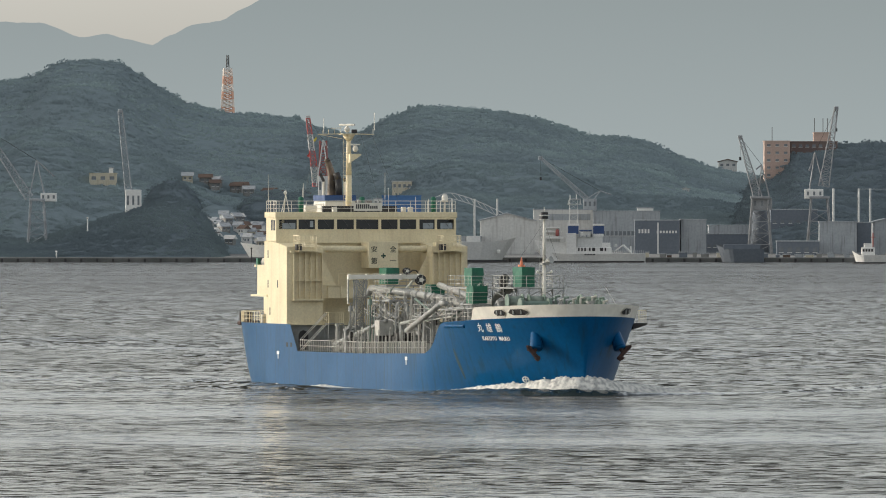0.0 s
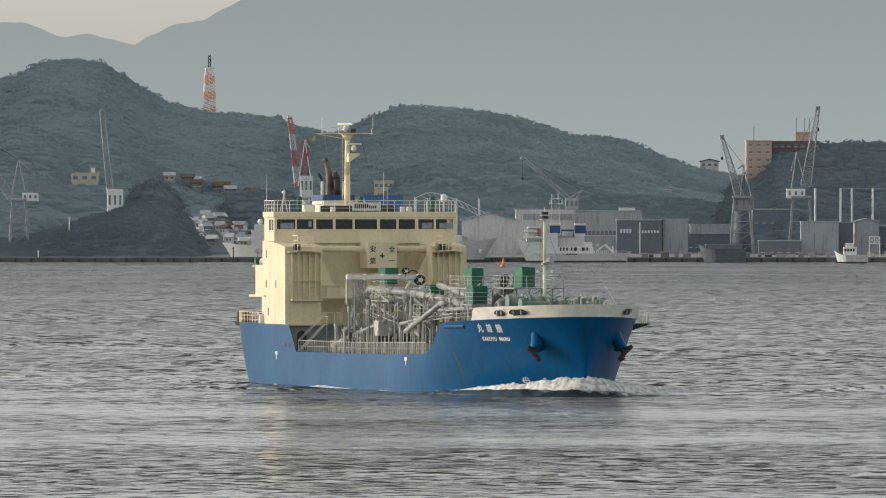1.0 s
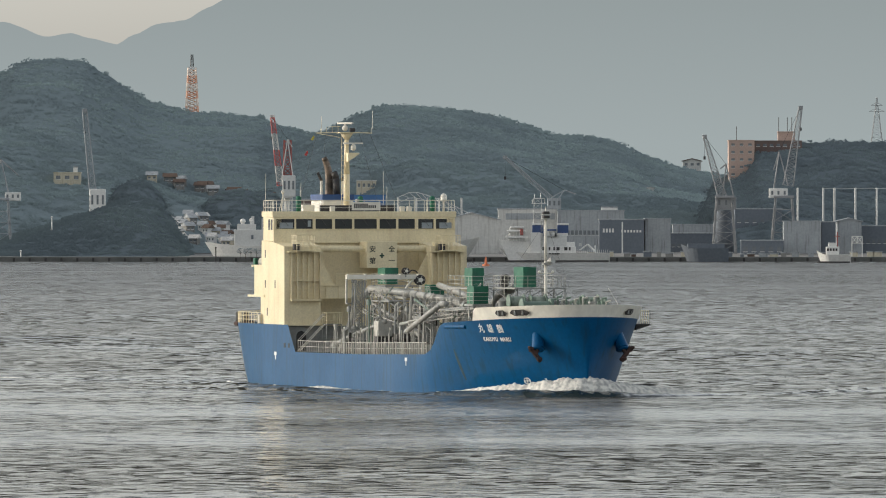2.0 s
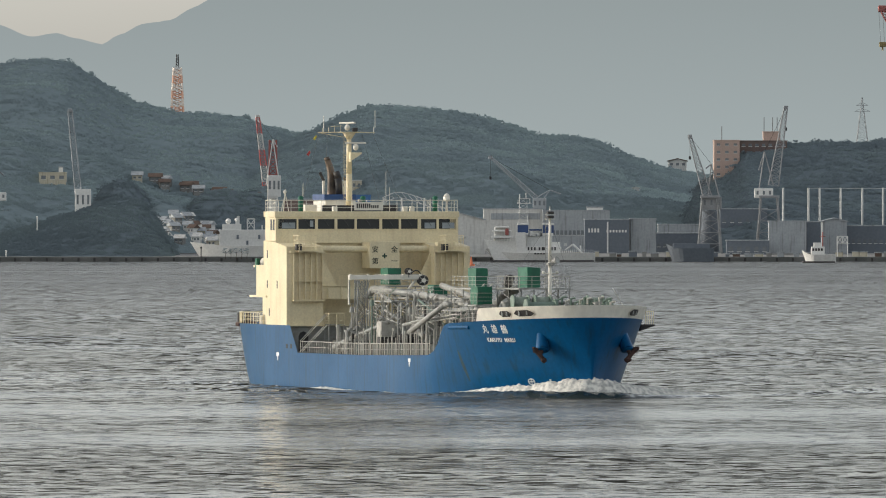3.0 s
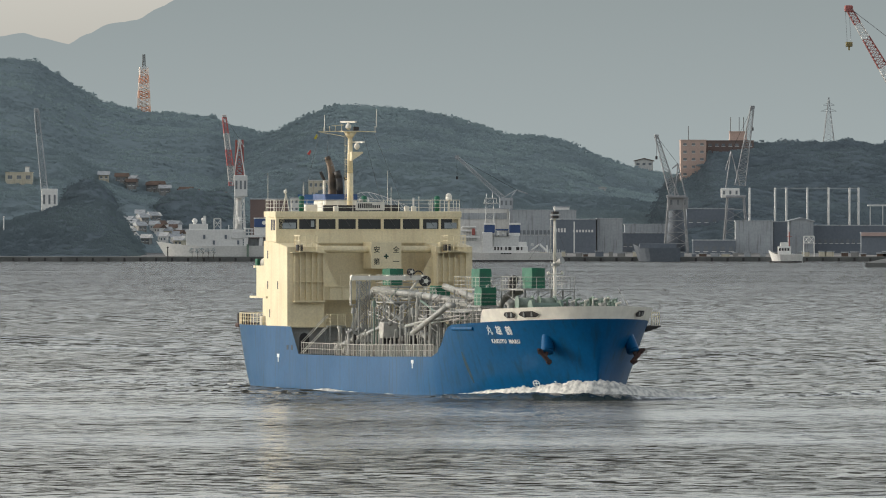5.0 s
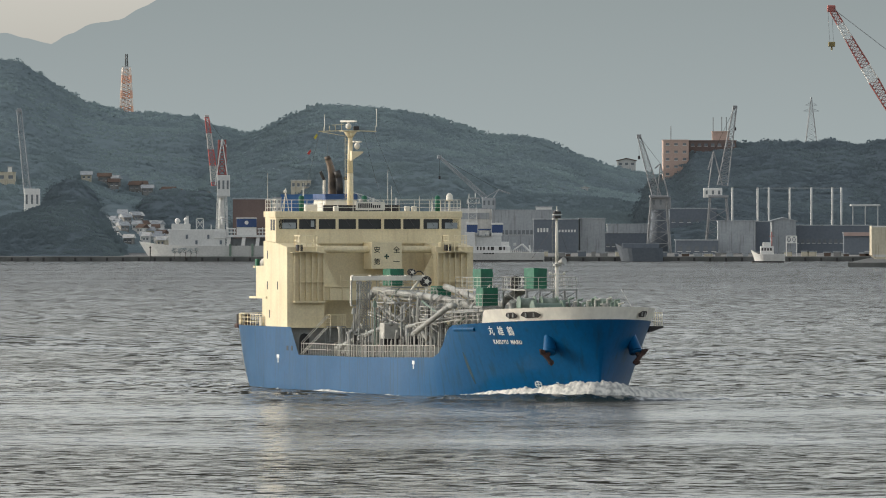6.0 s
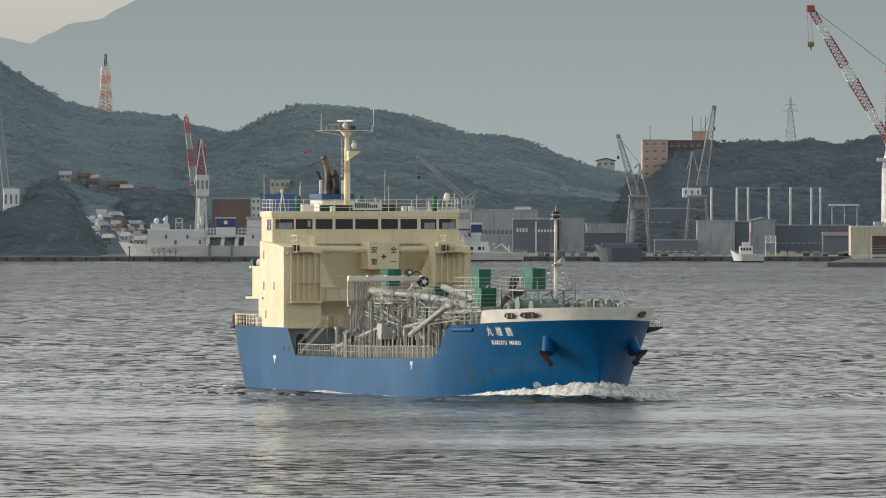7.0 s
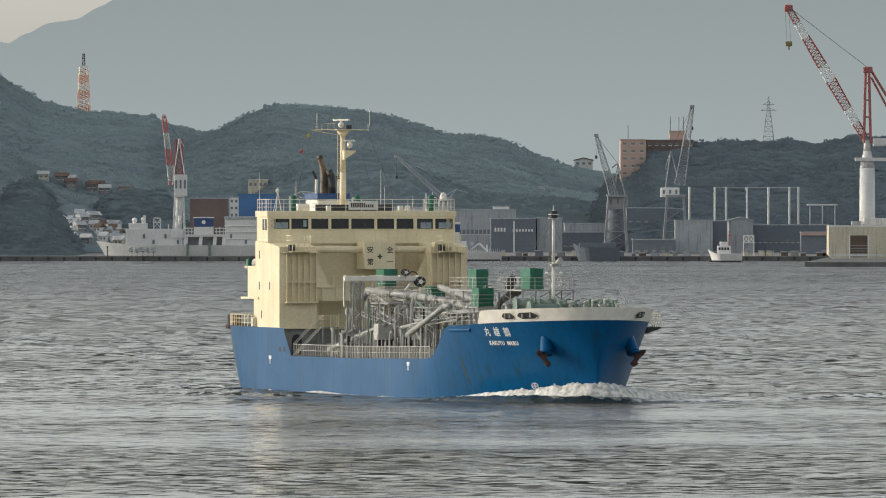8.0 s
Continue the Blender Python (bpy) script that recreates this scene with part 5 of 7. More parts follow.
def railing(name, pts, h=1.0, gap=1.5, mid=2, r=0.03, material=None, parent=None):
    """Pipe railing along pts: posts, top rail and mid rails."""
    material = material or M_CREAM
    pts = [Vector(p) for p in pts]
    bm = bmesh.new()
    for a, b in zip(pts, pts[1:]):
        rod(bm, a + Vector((0, 0, h)), b + Vector((0, 0, h)), r * 1.1, seg=5)
    top = part(name, bm, material, SHIP)
    for k in range(mid):
        bm = bmesh.new()
        for a, b in zip(pts, pts[1:]):
            z = Vector((0, 0, h * (k + 1) / (mid + 1)))
            rod(bm, a + z, b + z, r * 0.7, seg=5)
        part("mid_rail", bm, material, top)
    post = None
    for q, (a, b) in enumerate(zip(pts, pts[1:])):
        n = max(1, round((b - a).length / gap))
        for i in range(0 if q == 0 else 1, n + 1):
            if post is None:
                bm = bmesh.new()
                rod(bm, (0, 0, 0), (0, 0, h), r, seg=5)
                post = ob = part("post", bm, material, top)
            else:
                ob = new("post", post.data)
                ob.parent = top
            ob.location = a + (b - a) * i / n
    return top


def house():
    # side casings with stiffeners, each with a top platform
    for side in (-1, 1):
        bm = bmesh.new()
        prism(bm, [(3.9, 5.3), (3.9, 12.3), (0.4, 12.62), (-4.3, 12.8), (-4.3, 10.6), (-6.9, 10.6), (-6.9, 7.9), (-3.4, 7.9), (-3.4, 5.3)], "y", side * 5.1, side * 8.46)
        casing = part("stair_casing", bm, M_CREAM, SHIP, "cream painted side casing of the deckhouse")
        for k in range(6):
            y = side * (7.85 - 0.53 * k)
            bm = bmesh.new()
            box(bm, 3.9, 4.2, y - 0.04, y + 0.04, 7.55, 11.75)
            part("stiffener", bm, M_CREAM, casing)
        part("ledge", bbox(3.9, 4.5, side * 5.1, side * 7.95, 7.42, 7.55), M_CREAM, casing)
        part("rib", bbox(3.9, 4.25, side * 5.1, side * 7.95, 9.2, 9.28), M_CREAM, casing)
        part("top_flange", bbox(3.85, 4.45, side * 5.05, side * 8.2, 11.75, 11.86), M_CREAM, casing)
        part("slab", bbox(-8.8, -3.0, side * 6.2, side * 8.6, 7.72, 7.9), M_CREAM, casing)
        for x, z in ((-2.9, 11.6), (-2.9, 8.9), (0.6, 8.9), (-2.2, 6.4)):
            yy = side * 8.46
            bm = bbox(x - 0.13, x + 0.13, min(yy, yy + side * 0.02), max(yy, yy + side * 0.02), z - 0.35, z + 0.35)
            part("slot_window", bm, M_DARK, casing)
            part("window_rim", bbox(x - 0.18, x + 0.18, min(yy, yy + side * 0.012), max(yy, yy + side * 0.012), z + 0.36, z + 0.42), M_CREAM, casing)
        y0 = side * 6.75
        part("platform", bbox(3.0, 5.0, y0 - 0.85, y0 + 0.85, 11.86, 11.94), M_CREAM, casing)
        railing("railing", [(3.0, y0 - 0.82, 11.94), (4.95, y0 - 0.82, 11.94), (4.95, y0 + 0.82, 11.94), (3.0, y0 + 0.82, 11.94), (3.0, y0 - 0.82, 11.94)], 1.35, 0.55, 2, parent=casing)
        bm = bmesh.new()
        box(bm, 4.1, 4.7, y0 - 1.0, y0 - 0.5, 11.95, 12.5)
        part("locker", bm, M_DARK, casing)
        # round beams from the casings to the sign block
        bm = bmesh.new()
        rod(bm, (2.0, side * 5.9, 12.05), (2.0, -0.55 if side < 0 else 2.2, 12.05), 0.3, seg=14)
        for y in (2.6, 3.7, 4.8):
            rod(bm, (2.0, side * y - 0.05, 12.05), (2.0, side * y + 0.05, 12.05), 0.34, seg=14)
        part("round_beam", bm, M_CREAM, SHIP)
        if side > 0:
            part("bracket_box", bbox(3.0, 3.9, 5.5, 7.1, 11.3, 12.7, 0.03), M_CREAM, SHIP)
        # gussets and lower cross beam
        bm = bmesh.new()
        prism(bm, [(side * 5.1, 11.7), (side * 5.1, 8.7), (side * 3.5, 8.7)], "x", 2.7, 2.9)
        part("gusset", bm, M_CREAM, SHIP)
    part("cross_beam", bbox(2.2, 3.2, -5.1, 5.1, 7.6, 8.75, 0.02), M_CREAM, SHIP)
    part("beam_flange", bbox(2.1, 3.35, -5.1, 5.1, 8.75, 8.83), M_CREAM, SHIP)
    for y in (-4.4, -3.2, 3.0, 4.4):
        part("web_plate", bbox(3.2, 3.3, y - 0.05, y + 0.05, 7.6, 8.75), M_CREAM, SHIP)
    railing("railing", [(3.1, -3.4, 8.83), (3.1, -0.6, 8.83)], 1.0, 0.9, 1)
    bulk = part("poop_bulkhead", bbox(3.6, 3.88, -8.3, 8.3, 2.8, 5.3), M_GREY, SHIP, "grey bulkhead below the poop deck")
    for y in (-6.9, 6.9):
        bm = bmesh.new()
        poly = [(y - 0.45, 2.95), (y - 0.45, 4.3), (y - 0.32, 4.62), (y, 4.75), (y + 0.32, 4.62), (y + 0.45, 4.3), (y + 0.45, 2.95)]
        prism(bm, poly, "x", 3.88, 3.9)
        part("doorway", bm, M_DARK, bulk, "dark arched doorway")
    part("poop_edge", bbox(3.2, 4.3, -8.3, 8.3, 5.2, 5.32), M_CREAM, SHIP)
    dh = part("deckhouse", bbox(-17, -0.2, -5.1, 5.1, 5.25, 12.6), M_CREAM, SHIP, "cream deckhouse between the casings")
    part("aft_house", bbox(-13, -3.4, -6.3, 6.3, 5.25, 7.7), M_CREAM, SHIP)
    # wheelhouse
    wh = part("wheelhouse", bbox(-6.6, -0.15, -7.7, 7.7, 12.7, 15.2), M_CREAM, SHIP, "cream wheelhouse with a row of dark windows")
    part("wing_end", bbox(-2.2, -0.1, -8.45, -7.7, 12.75, 15.2), M_CREAM, wh)
    part("wing_end", bbox(-2.2, -0.1, 7.7, 8.45, 12.75, 15.2), M_CREAM, wh)
    roof = part("roof", bbox(-2.3, 0.05, -8.55, 8.55, 14.88, 15.42, 0.04), M_CREAM, wh)
    part("roof_aft", bbox(-7, -2.3, -7.75, 7.75, 14.9, 15.41), M_CREAM, wh)
    part("sill_band", bbox(-0.15, 0.0, -8.45, 8.45, 12.6, 13.84), M_CREAM, wh)
    part("drip_rail", bbox(0.0, 0.07, -8.45, 8.45, 12.58, 12.68), M_CREAM, wh)
    part("sill", bbox(0.0, 0.06, -8.45, 8.45, 13.8, 13.86), M_CREAM, wh)
    edges = [(-8.2, -6.5), (-6.35, -4.8), (-4.55, -3.0), (-2.75, -1.15), (-0.95, 1.15), (1.4, 2.95), (3.15, 4.7), (5.0, 6.45), (6.65, 8.25)]
    part("window_rail", bbox(-0.15, 0.0, -8.45, 8.45, 14.74, 14.88), M_CREAM, wh)
    last = -8.45
    for a, b in edges:
        part("mullion", bbox(-0.15, 0.004, last, a, 13.84, 14.74), M_CREAM, wh)
        last = b
        pane = part("window", bbox(-0.12, -0.1, a, b, 13.84, 14.74), M_GLASS, wh, "dark wheelhouse window pane")
        if a < -7 or a > 4.9:
            # end panes: sky seen through the wheelhouse, painted as a pale panel
            part("blind", bbox(-0.098, -0.09, a + 0.35, b - 0.12, 13.9, 14.42), M_BRIGHTPANE, pane, "pale panel painted as brightness seen through the window")
        elif a < -6:
            # narrow panel painted for a whitish shape seen inside
            part("blind", bbox(-0.098, -0.09, b - 0.45, b - 0.15, 14.05, 14.6), M_BRIGHTPANE, pane, "pale panel painted as brightness seen through the window")
        bm = bmesh.new()
        rod(bm, (0.03, (a + b) / 2 - 0.2, 14.7), (0.03, (a + b) / 2 + 0.25, 14.1), 0.018, seg=4)
        part("wiper", bm, M_DARK, pane)
    part("mullion", bbox(-0.15, 0.004, last, 8.45, 13.84, 14.74), M_CREAM, wh)
    for side in (-1, 1):
        for x in (-1.85, -1.0):
            part("side_window", bbox(x, x + 0.62, side * 8.455 - 0.01, side * 8.455 + 0.01, 13.75, 14.7), M_GLASS, wh)
    for i in range(12):
        y = -7.8 + i * 1.42
        part("panel_seam", bbox(0.0, 0.03, y - 0.025, y + 0.025, 12.72, 13.78), M_CREAM, wh)
    # monkey island
    z = 15.42
    railing("railing", [(-6.8, -7.6, z), (-2.2, -7.6, z), (-2.2, -8.4, z), (-0.1, -8.4, z), (-0.1, 8.4, z), (-2.2, 8.4, z), (-2.2, 7.6, z), (-6.8, 7.6, z)], 1.0, 1.35, 2, 0.028, M_WHITE)
    part("roof_coaming", bbox(-2.2, -1.9, -3.6, 3.4, z, z + 0.55), M_DARK, SHIP)
    bd = part("name_board", bbox(-0.14, -0.08, -1.15, 1.5, z + 0.1, z + 0.85), M_WHITE, SHIP, "white board with dark lettering")
    rnd = random.Random(8)
    for i in range(11):
        y = -0.95 + i * 0.19
        part("lettering_bar", bbox(-0.08, -0.07, y, y + 0.13, z + 0.3, z + (0.7 if i < 7 else 0.56)), M_DARK, bd)
    # funnel
    fn = part("funnel", bbox(-16, -11.8, -0.8, 2.1, 12.6, 16.4, 0.08), M_WHITE, SHIP, "white funnel casing with a blue band")
    part("blue_band", bbox(-16.05, -11.75, -0.85, 2.15, 16.4, 16.95, 0.05), M_ROYAL, fn, "royal blue band")
    bm = bmesh.new()
    trunk = [(-13.4, 0.25, 16.9), (-13.4, 0.25, 18.3), (-13.42, 0.2, 18.9), (-13.45, 0.08, 19.5), (-13.5, -0.1, 20.0), (-13.55, -0.22, 20.3)]
    for k, (a, b) in enumerate(zip(trunk, trunk[1:])):
        rod(bm, a, b, 0.42 - 0.035 * k, 0.42 - 0.035 * (k + 1), 16, caps=k == 4)
    part("exhaust_pipe", bm, M_STACK, fn, "sooty bronze main exhaust pipe", True)
    bm = bmesh.new()
    pipe(bm, [(-12.6, 0.75, 16.9), (-12.7, 0.7, 18.4), (-12.8, 0.5, 19.0)], 0.3, 12)
    part("exhaust_pipe", bm, M_DARK, fn, "blackened exhaust pipe", True)
    for x, y, h, top in ((-13.0, -0.6, 18.2, (-0.35, 0.75)), (-12.4, 1.25, 18.2, (-0.1, 0.3))):
        bm = bmesh.new()
        rod(bm, (x, y, 16.9), (x, y, h), 0.14, seg=8)
        part("vent_pipe", bm, M_WHITE, fn)
        bm = bmesh.new()
        rod(bm, (x, y, h), (x, y + top[0], h + top[1]), 0.14, seg=8)
        part("pipe_tip", bm, M_DARK, fn)
    part("vent_box", bbox(-9.5, -8.2, -3.6, -2.5, z, z + 0.6, 0.05), M_WHITE, SHIP)
    part("vent_box", bbox(-3.4, -2.8, 0.0, 0.3, z, z + 1.1, 0.05), M_GREY, SHIP)
    # main mast
    mast = bmesh.new()
    rod(mast, (-6.3, 0, z), (-6.3, 0, 18.8), 0.3, 0.27, 14)
    rod(mast, (-6.3, 0, 18.8), (-6.3, 0, 22.2), 0.27, 0.2, 14)
    rod(mast, (-6.3, 0, 21.9), (-6.3, 0, 22.5), 0.2, 0.62, 14)
    mast = part("main_mast", mast, M_CREAM, SHIP, "cream tubular main mast", True)
    part("mast_platform", bbox(-6.95, -5.6, -0.8, 0.7, 22.48, 22.58), M_CREAM, mast)
    bm = bmesh.new()
    prism(bm, [(-0.1, 19.9), (0.95, 20.6), (0.95, 20.72), (-0.1, 20.72)], "x", -6.3, -5.4)
    part("radar_bracket", bm, M_CREAM, mast)
    part("radar_gearbox", ball(bmesh.new(), (-5.9, 0.52, 21.2), 0.26, 12, 8, 1.2), M_WHITE, mast, smooth=True)
    part("radar_gearbox", ball(bmesh.new(), (-6.3, -0.15, 22.95), 0.27, 12, 8), M_WHITE, mast, smooth=True)
    part("navigation_light", bbox(-5.75, -5.5, 0.1, 0.6, 22.6, 22.95, 0.04), M_DARK, mast)
    for y, s in ((-2.9, 1), (2.4, 1)):
        bm = bmesh.new()
        e = -0.6 if y < 0 else 0.5
        rod(bm, (-6.3, e, 22.55), (-6.3, y, 22.5), 0.04, seg=5)
        if y < 0:
            rod(bm, (-6.3, e, 22.1), (-6.3, y, 22.5), 0.03, seg=5)
            rod(bm, (-6.3, e, 23.1), (-6.3, -1.7, 23.05), 0.025, seg=5)
            for k in range(4):
                rod(bm, (-6.3, -0.8 - k * 0.55, 22.5), (-6.3, -0.8 - k * 0.55, 23.2 - k * 0.1), 0.022, seg=4)
        part("yard_arm", bm, M_CREAM, mast)
    for y, b, t in ((-2.35, 22.5, 24.0), (2.3, 22.4, 23.0), (2.42, 22.9, 24.5)):
        bm = bmesh.new()
        rod(bm, (-6.3, y, b), (-6.3, y, t), 0.03, seg=5)
        part("whip_antenna", bm, M_WHITE, mast)
    bm = bmesh.new()
    for k in range(16):
        rod(bm, (-6.55, -0.36, z + 0.4 + k * 0.42), (-6.55, -0.2, z + 0.4 + k * 0.42), 0.02, seg=4)
    rod(bm, (-6.55, -0.4, z), (-6.55, -0.4, 22.4), 0.022, seg=4)
    part("ladder", bm, M_CREAM, mast)
    for k, (a, b) in enumerate((((-6.3, -2.8, 22.4), (-4.0, -5.2, z)), ((-6.3, -2.0, 22.4), (-4.0, -3.0, z)), ((-6.3, 2.2, 22.4), (-4.0, 4.5, z)), ((-6.3, 1.2, 22.4), (-4, 2.5, z)))):
        bm = bmesh.new()
        rod(bm, a, b, 0.012, seg=3)
        part("halyard", bm, M_DARK, mast)
    for y, zz, m, nm in ((-4.05, 20.4, M_RED, "red signal flag"), (-3.45, 21.8, M_YELLOW, "small yellow signal flag")):
        bm = bmesh.new()
        prism(bm, [(y, zz), (y + 0.16, zz + 0.3), (y + 0.1, zz + 0.5), (y - 0.2, zz + 0.12)], "x", -5.2, -5.17)
        part("flag", bm, m, mast, nm)
    # poles, domes and covers on the monkey island
    bm = bmesh.new()
    rod(bm, (-2.5, -7.3, z), (-2.5, -6.9, z + 1.6), 0.04, seg=6)
    rod(bm, (-2.5, -6.6, z), (-2.5, -6.9, z + 1.6), 0.04, seg=6)
    rod(bm, (-3.2, -6.9, z), (-2.5, -6.9, z + 2.0), 0.05, seg=6)
    ball(bm, (-2.5, -6.95, z + 1.75), 0.17, 8, 6)
    part("searchlight", bm, M_WHITE, SHIP)
    for y, x, h in ((-5.0, -3.5, 2.6), (-7.9, -5, 3.4), (-4.55, -5.5, 2.2), (2.4, -1.2, 2.2), (2.55, -3, 3.6), (4.9, -1.0, 1.35), (6.4, -2.0, 1.2), (7.5, -0.7, 1.0)):
        bm = bmesh.new()
        rod(bm, (x, y, z), (x, y, z + h), 0.05 if h < 1.5 else 0.03, 0.02, 6)
        part("antenna_pole", bm, M_WHITE, SHIP)
    for y, x in ((-5.3, -3.2), (0.4, -3.0), (6.9, -2.2)):
        bm = bmesh.new()
        rod(bm, (x, y, z), (x, y, z + 1.25), 0.22, 0.26, 8)
        ball(bm, (x, y, z + 1.25), 0.26, 8, 5, 0.6)
        part("green_cover", bm, M_GREEN, SHIP, "green canvas instrument cover", True)
    bm = bmesh.new()
    rod(bm, (-0.8, 7.6, z), (-0.8, 7.6, z + 0.95), 0.09, seg=8)
    rod(bm, (-0.8, 7.6, z + 0.9), (-0.8, 7.6, z + 1.3), 0.29, seg=14)
    ball(bm, (-0.8, 7.6, z + 1.3), 0.29, 14, 8, 1.1)
    part("radome", bm, M_WHITE, SHIP, "white satellite dome on a post", True)
    for y, x in ((3.5, -1.0), (4.2, -1.2), (-3.0, -1.0)):
        part("roof_locker", bbox(x, x + 0.5, y, y + 0.4, z, z + 0.45, 0.04), M_WHITE, SHIP)
    # sign block
    sb = part("sign_block", bbox(0.3, 3.0, -0.55, 2.2, 10.35, 12.72, 0.02), M_CREAM, SHIP, "cream block with a painted safety sign")
    for ch, y, zz in (("\u5b89", -0.05, 12.0), ("\u5168", 1.72, 12.0), ("\u7b2c", -0.05, 10.95), ("\u4e00", 1.72, 10.95)):
        lettering("letter", ch, 0.62, Matrix.Translation((3.012, y, zz)) @ pose(0, 0, 0, 90, 0, 90), M_INK, sb)
    bm = bmesh.new()
    box(bm, 3.0, 3.012, 0.75, 0.89, 11.23, 11.67)
    box(bm, 3.0, 3.014, 0.6, 1.04, 11.38, 11.52)
    part("cross_mark", bm, M_CROSS, sb, "dark green painted cross")
    # aft deck rails, stern platform, rescue boat
    zz = 5.3
    pts = [(-3.6, -8.3, zz), (-8, -8.2, zz), (-13, -7.9, zz), (-17, -7.4, zz), (-22, -5.9, zz), (-22.1, 5.9, zz), (-17, 7.4, zz), (-8, 8.2, zz)]
    railing("railing", pts, 1.0, 1.4, 2)
    part("stern_chute", bbox(-23.0, -21.8, -6.3, -4.6, 4.95, 5.35, 0.1), M_RUST, SHIP)
    bm = bmesh.new()
    rod(bm, (-22.6, -5.9, 5.3), (-22.6, -5.9, 6.2), 0.3, seg=10)
    rod(bm, (-22.6, -5.2, 5.3), (-22.6, -5.2, 6.2), 0.3, seg=10)
    part("bollard", bm, M_DARK, SHIP)
    rb = part("rescue_boat", ball(bmesh.new(), (-7.0, -7.6, 10.85), 0.5, 12, 8, 0.9), M_WHITE, SHIP, "white rescue boat on the boat deck", True)
    part("boat_davit", bbox(-7.6, -7.0, -8.4, -8.1, 10.2, 11.2, 0.05), M_GREEN, SHIP)
    part("boat_deck", bbox(-8.2, -4.3, -8.4, -5.1, 10.4, 10.6), M_CREAM, SHIP)
    for x, y in ((-3.3, -8.1), (-5.5, -7.6), (-8, -7.6)):
        part("deck_locker", bbox(x - 0.3, x + 0.3, y - 0.2, y + 0.2, 5.3, 6.1, 0.03), M_WHITE if x < -5 else M_RED, SHIP)
    # stair and landing in front of the poop
    bm = bmesh.new()
    for dy in (-0.35, 0.35):
        rod(bm, (4.6 + dy, -7.3, 2.95), (4.6 + dy, -5.0, 5.3), 0.05, seg=5)
        rod(bm, (4.6 + dy, -7.3, 3.9), (4.6 + dy, -5.0, 6.25), 0.035, seg=5)
    for k in range(9):
        box(bm, 4.3, 4.9, -7.2 + k * 0.25, -7.0 + k * 0.25, 3.1 + k * 0.25, 3.14 + k * 0.25)
    part("stair", bm, M_WHITE, SHIP)
    for (y0, y1) in ((-5.0, -3.6), (4.0, 6.0)):
        bm = bmesh.new()
        for x in (4.2, 5.6):
            for y in (y0, y1):
                rod(bm, (x, y, 2.9), (x, y, 5.3), 0.06, seg=6)
            rod(bm, (x, y0, 4.1), (x, y1, 4.1), 0.04, seg=5)
        box(bm, 4.2, 5.7, y0, y1, 5.28, 5.36)
        part("landing", bm, M_GREY, SHIP)
        railing("railing", [(4.2, y0, 5.36), (5.65, y0, 5.36), (5.65, y1, 5.36), (4.2, y1, 5.36)], 1.0, 0.7, 2)


def lettering(name, text, size, m, material, parent, label=""):
    """Painted characters with the built-in font, as a thin mesh."""
    cu = bpy.data.curves.new(name, "FONT")
    cu.offset = 0.018 if text.isascii() else 0.006
    cu.body, cu.size, cu.align_x, cu.align_y, cu.extrude, cu.resolution_u = text, size, "CENTER", "CENTER", 0.006, 2
    tmp = bpy.data.objects.new(name, cu)
    scene.collection.objects.link(tmp)
    bpy.context.view_layer.update()
    me = bpy.data.meshes.new_from_object(tmp.evaluated_get(bpy.context.evaluated_depsgraph_get()))
    bpy.data.objects.remove(tmp)
    bpy.data.curves.remove(cu)
    me.materials.clear()
    me.materials.append(material)
    ob = new(name, me)
    ob.parent = parent
    ob.matrix_local = m
    if label:
        tagged(ob, label)
    return ob


M_INK = mat("black_paint", (0.02, 0.025, 0.02), None, 0.6, bump=0)
M_CROSS = mat("dark_green_paint", (0.02, 0.06, 0.04), None, 0.6, bump=0)
M_YELLOW = mat("yellow_cloth", (0.6, 0.5, 0.08), None, 0.8)
house()


def skin(x, z, out=0.03):
    """A pose on the starboard hull plating: x forward along the plating, y up it, z outwards."""
    p = Vector((x, -half(x, z), z))
    tx = (Vector((x + 0.2, -half(x + 0.2, z), z)) - p).normalized()
    tz = (Vector((x, -half(x, z + 0.2), z + 0.2)) - p).normalized()
    n = tx.cross(tz).normalized()
    tz = n.cross(tx)
    m = Matrix((tx, tz, n)).transposed().to_4x4()
    return Matrix.Translation(p + n * out) @ m


NAME_X = 64.2


def along(x, z, dist):
    """Station reached after dist metres along the plating from x at height z."""
    n = 24
    for _ in range(n):
        dy = half(x + 0.05, z) - half(x, z)
        x += dist / n * 0.05 / math.hypot(0.05, dy)
    return x


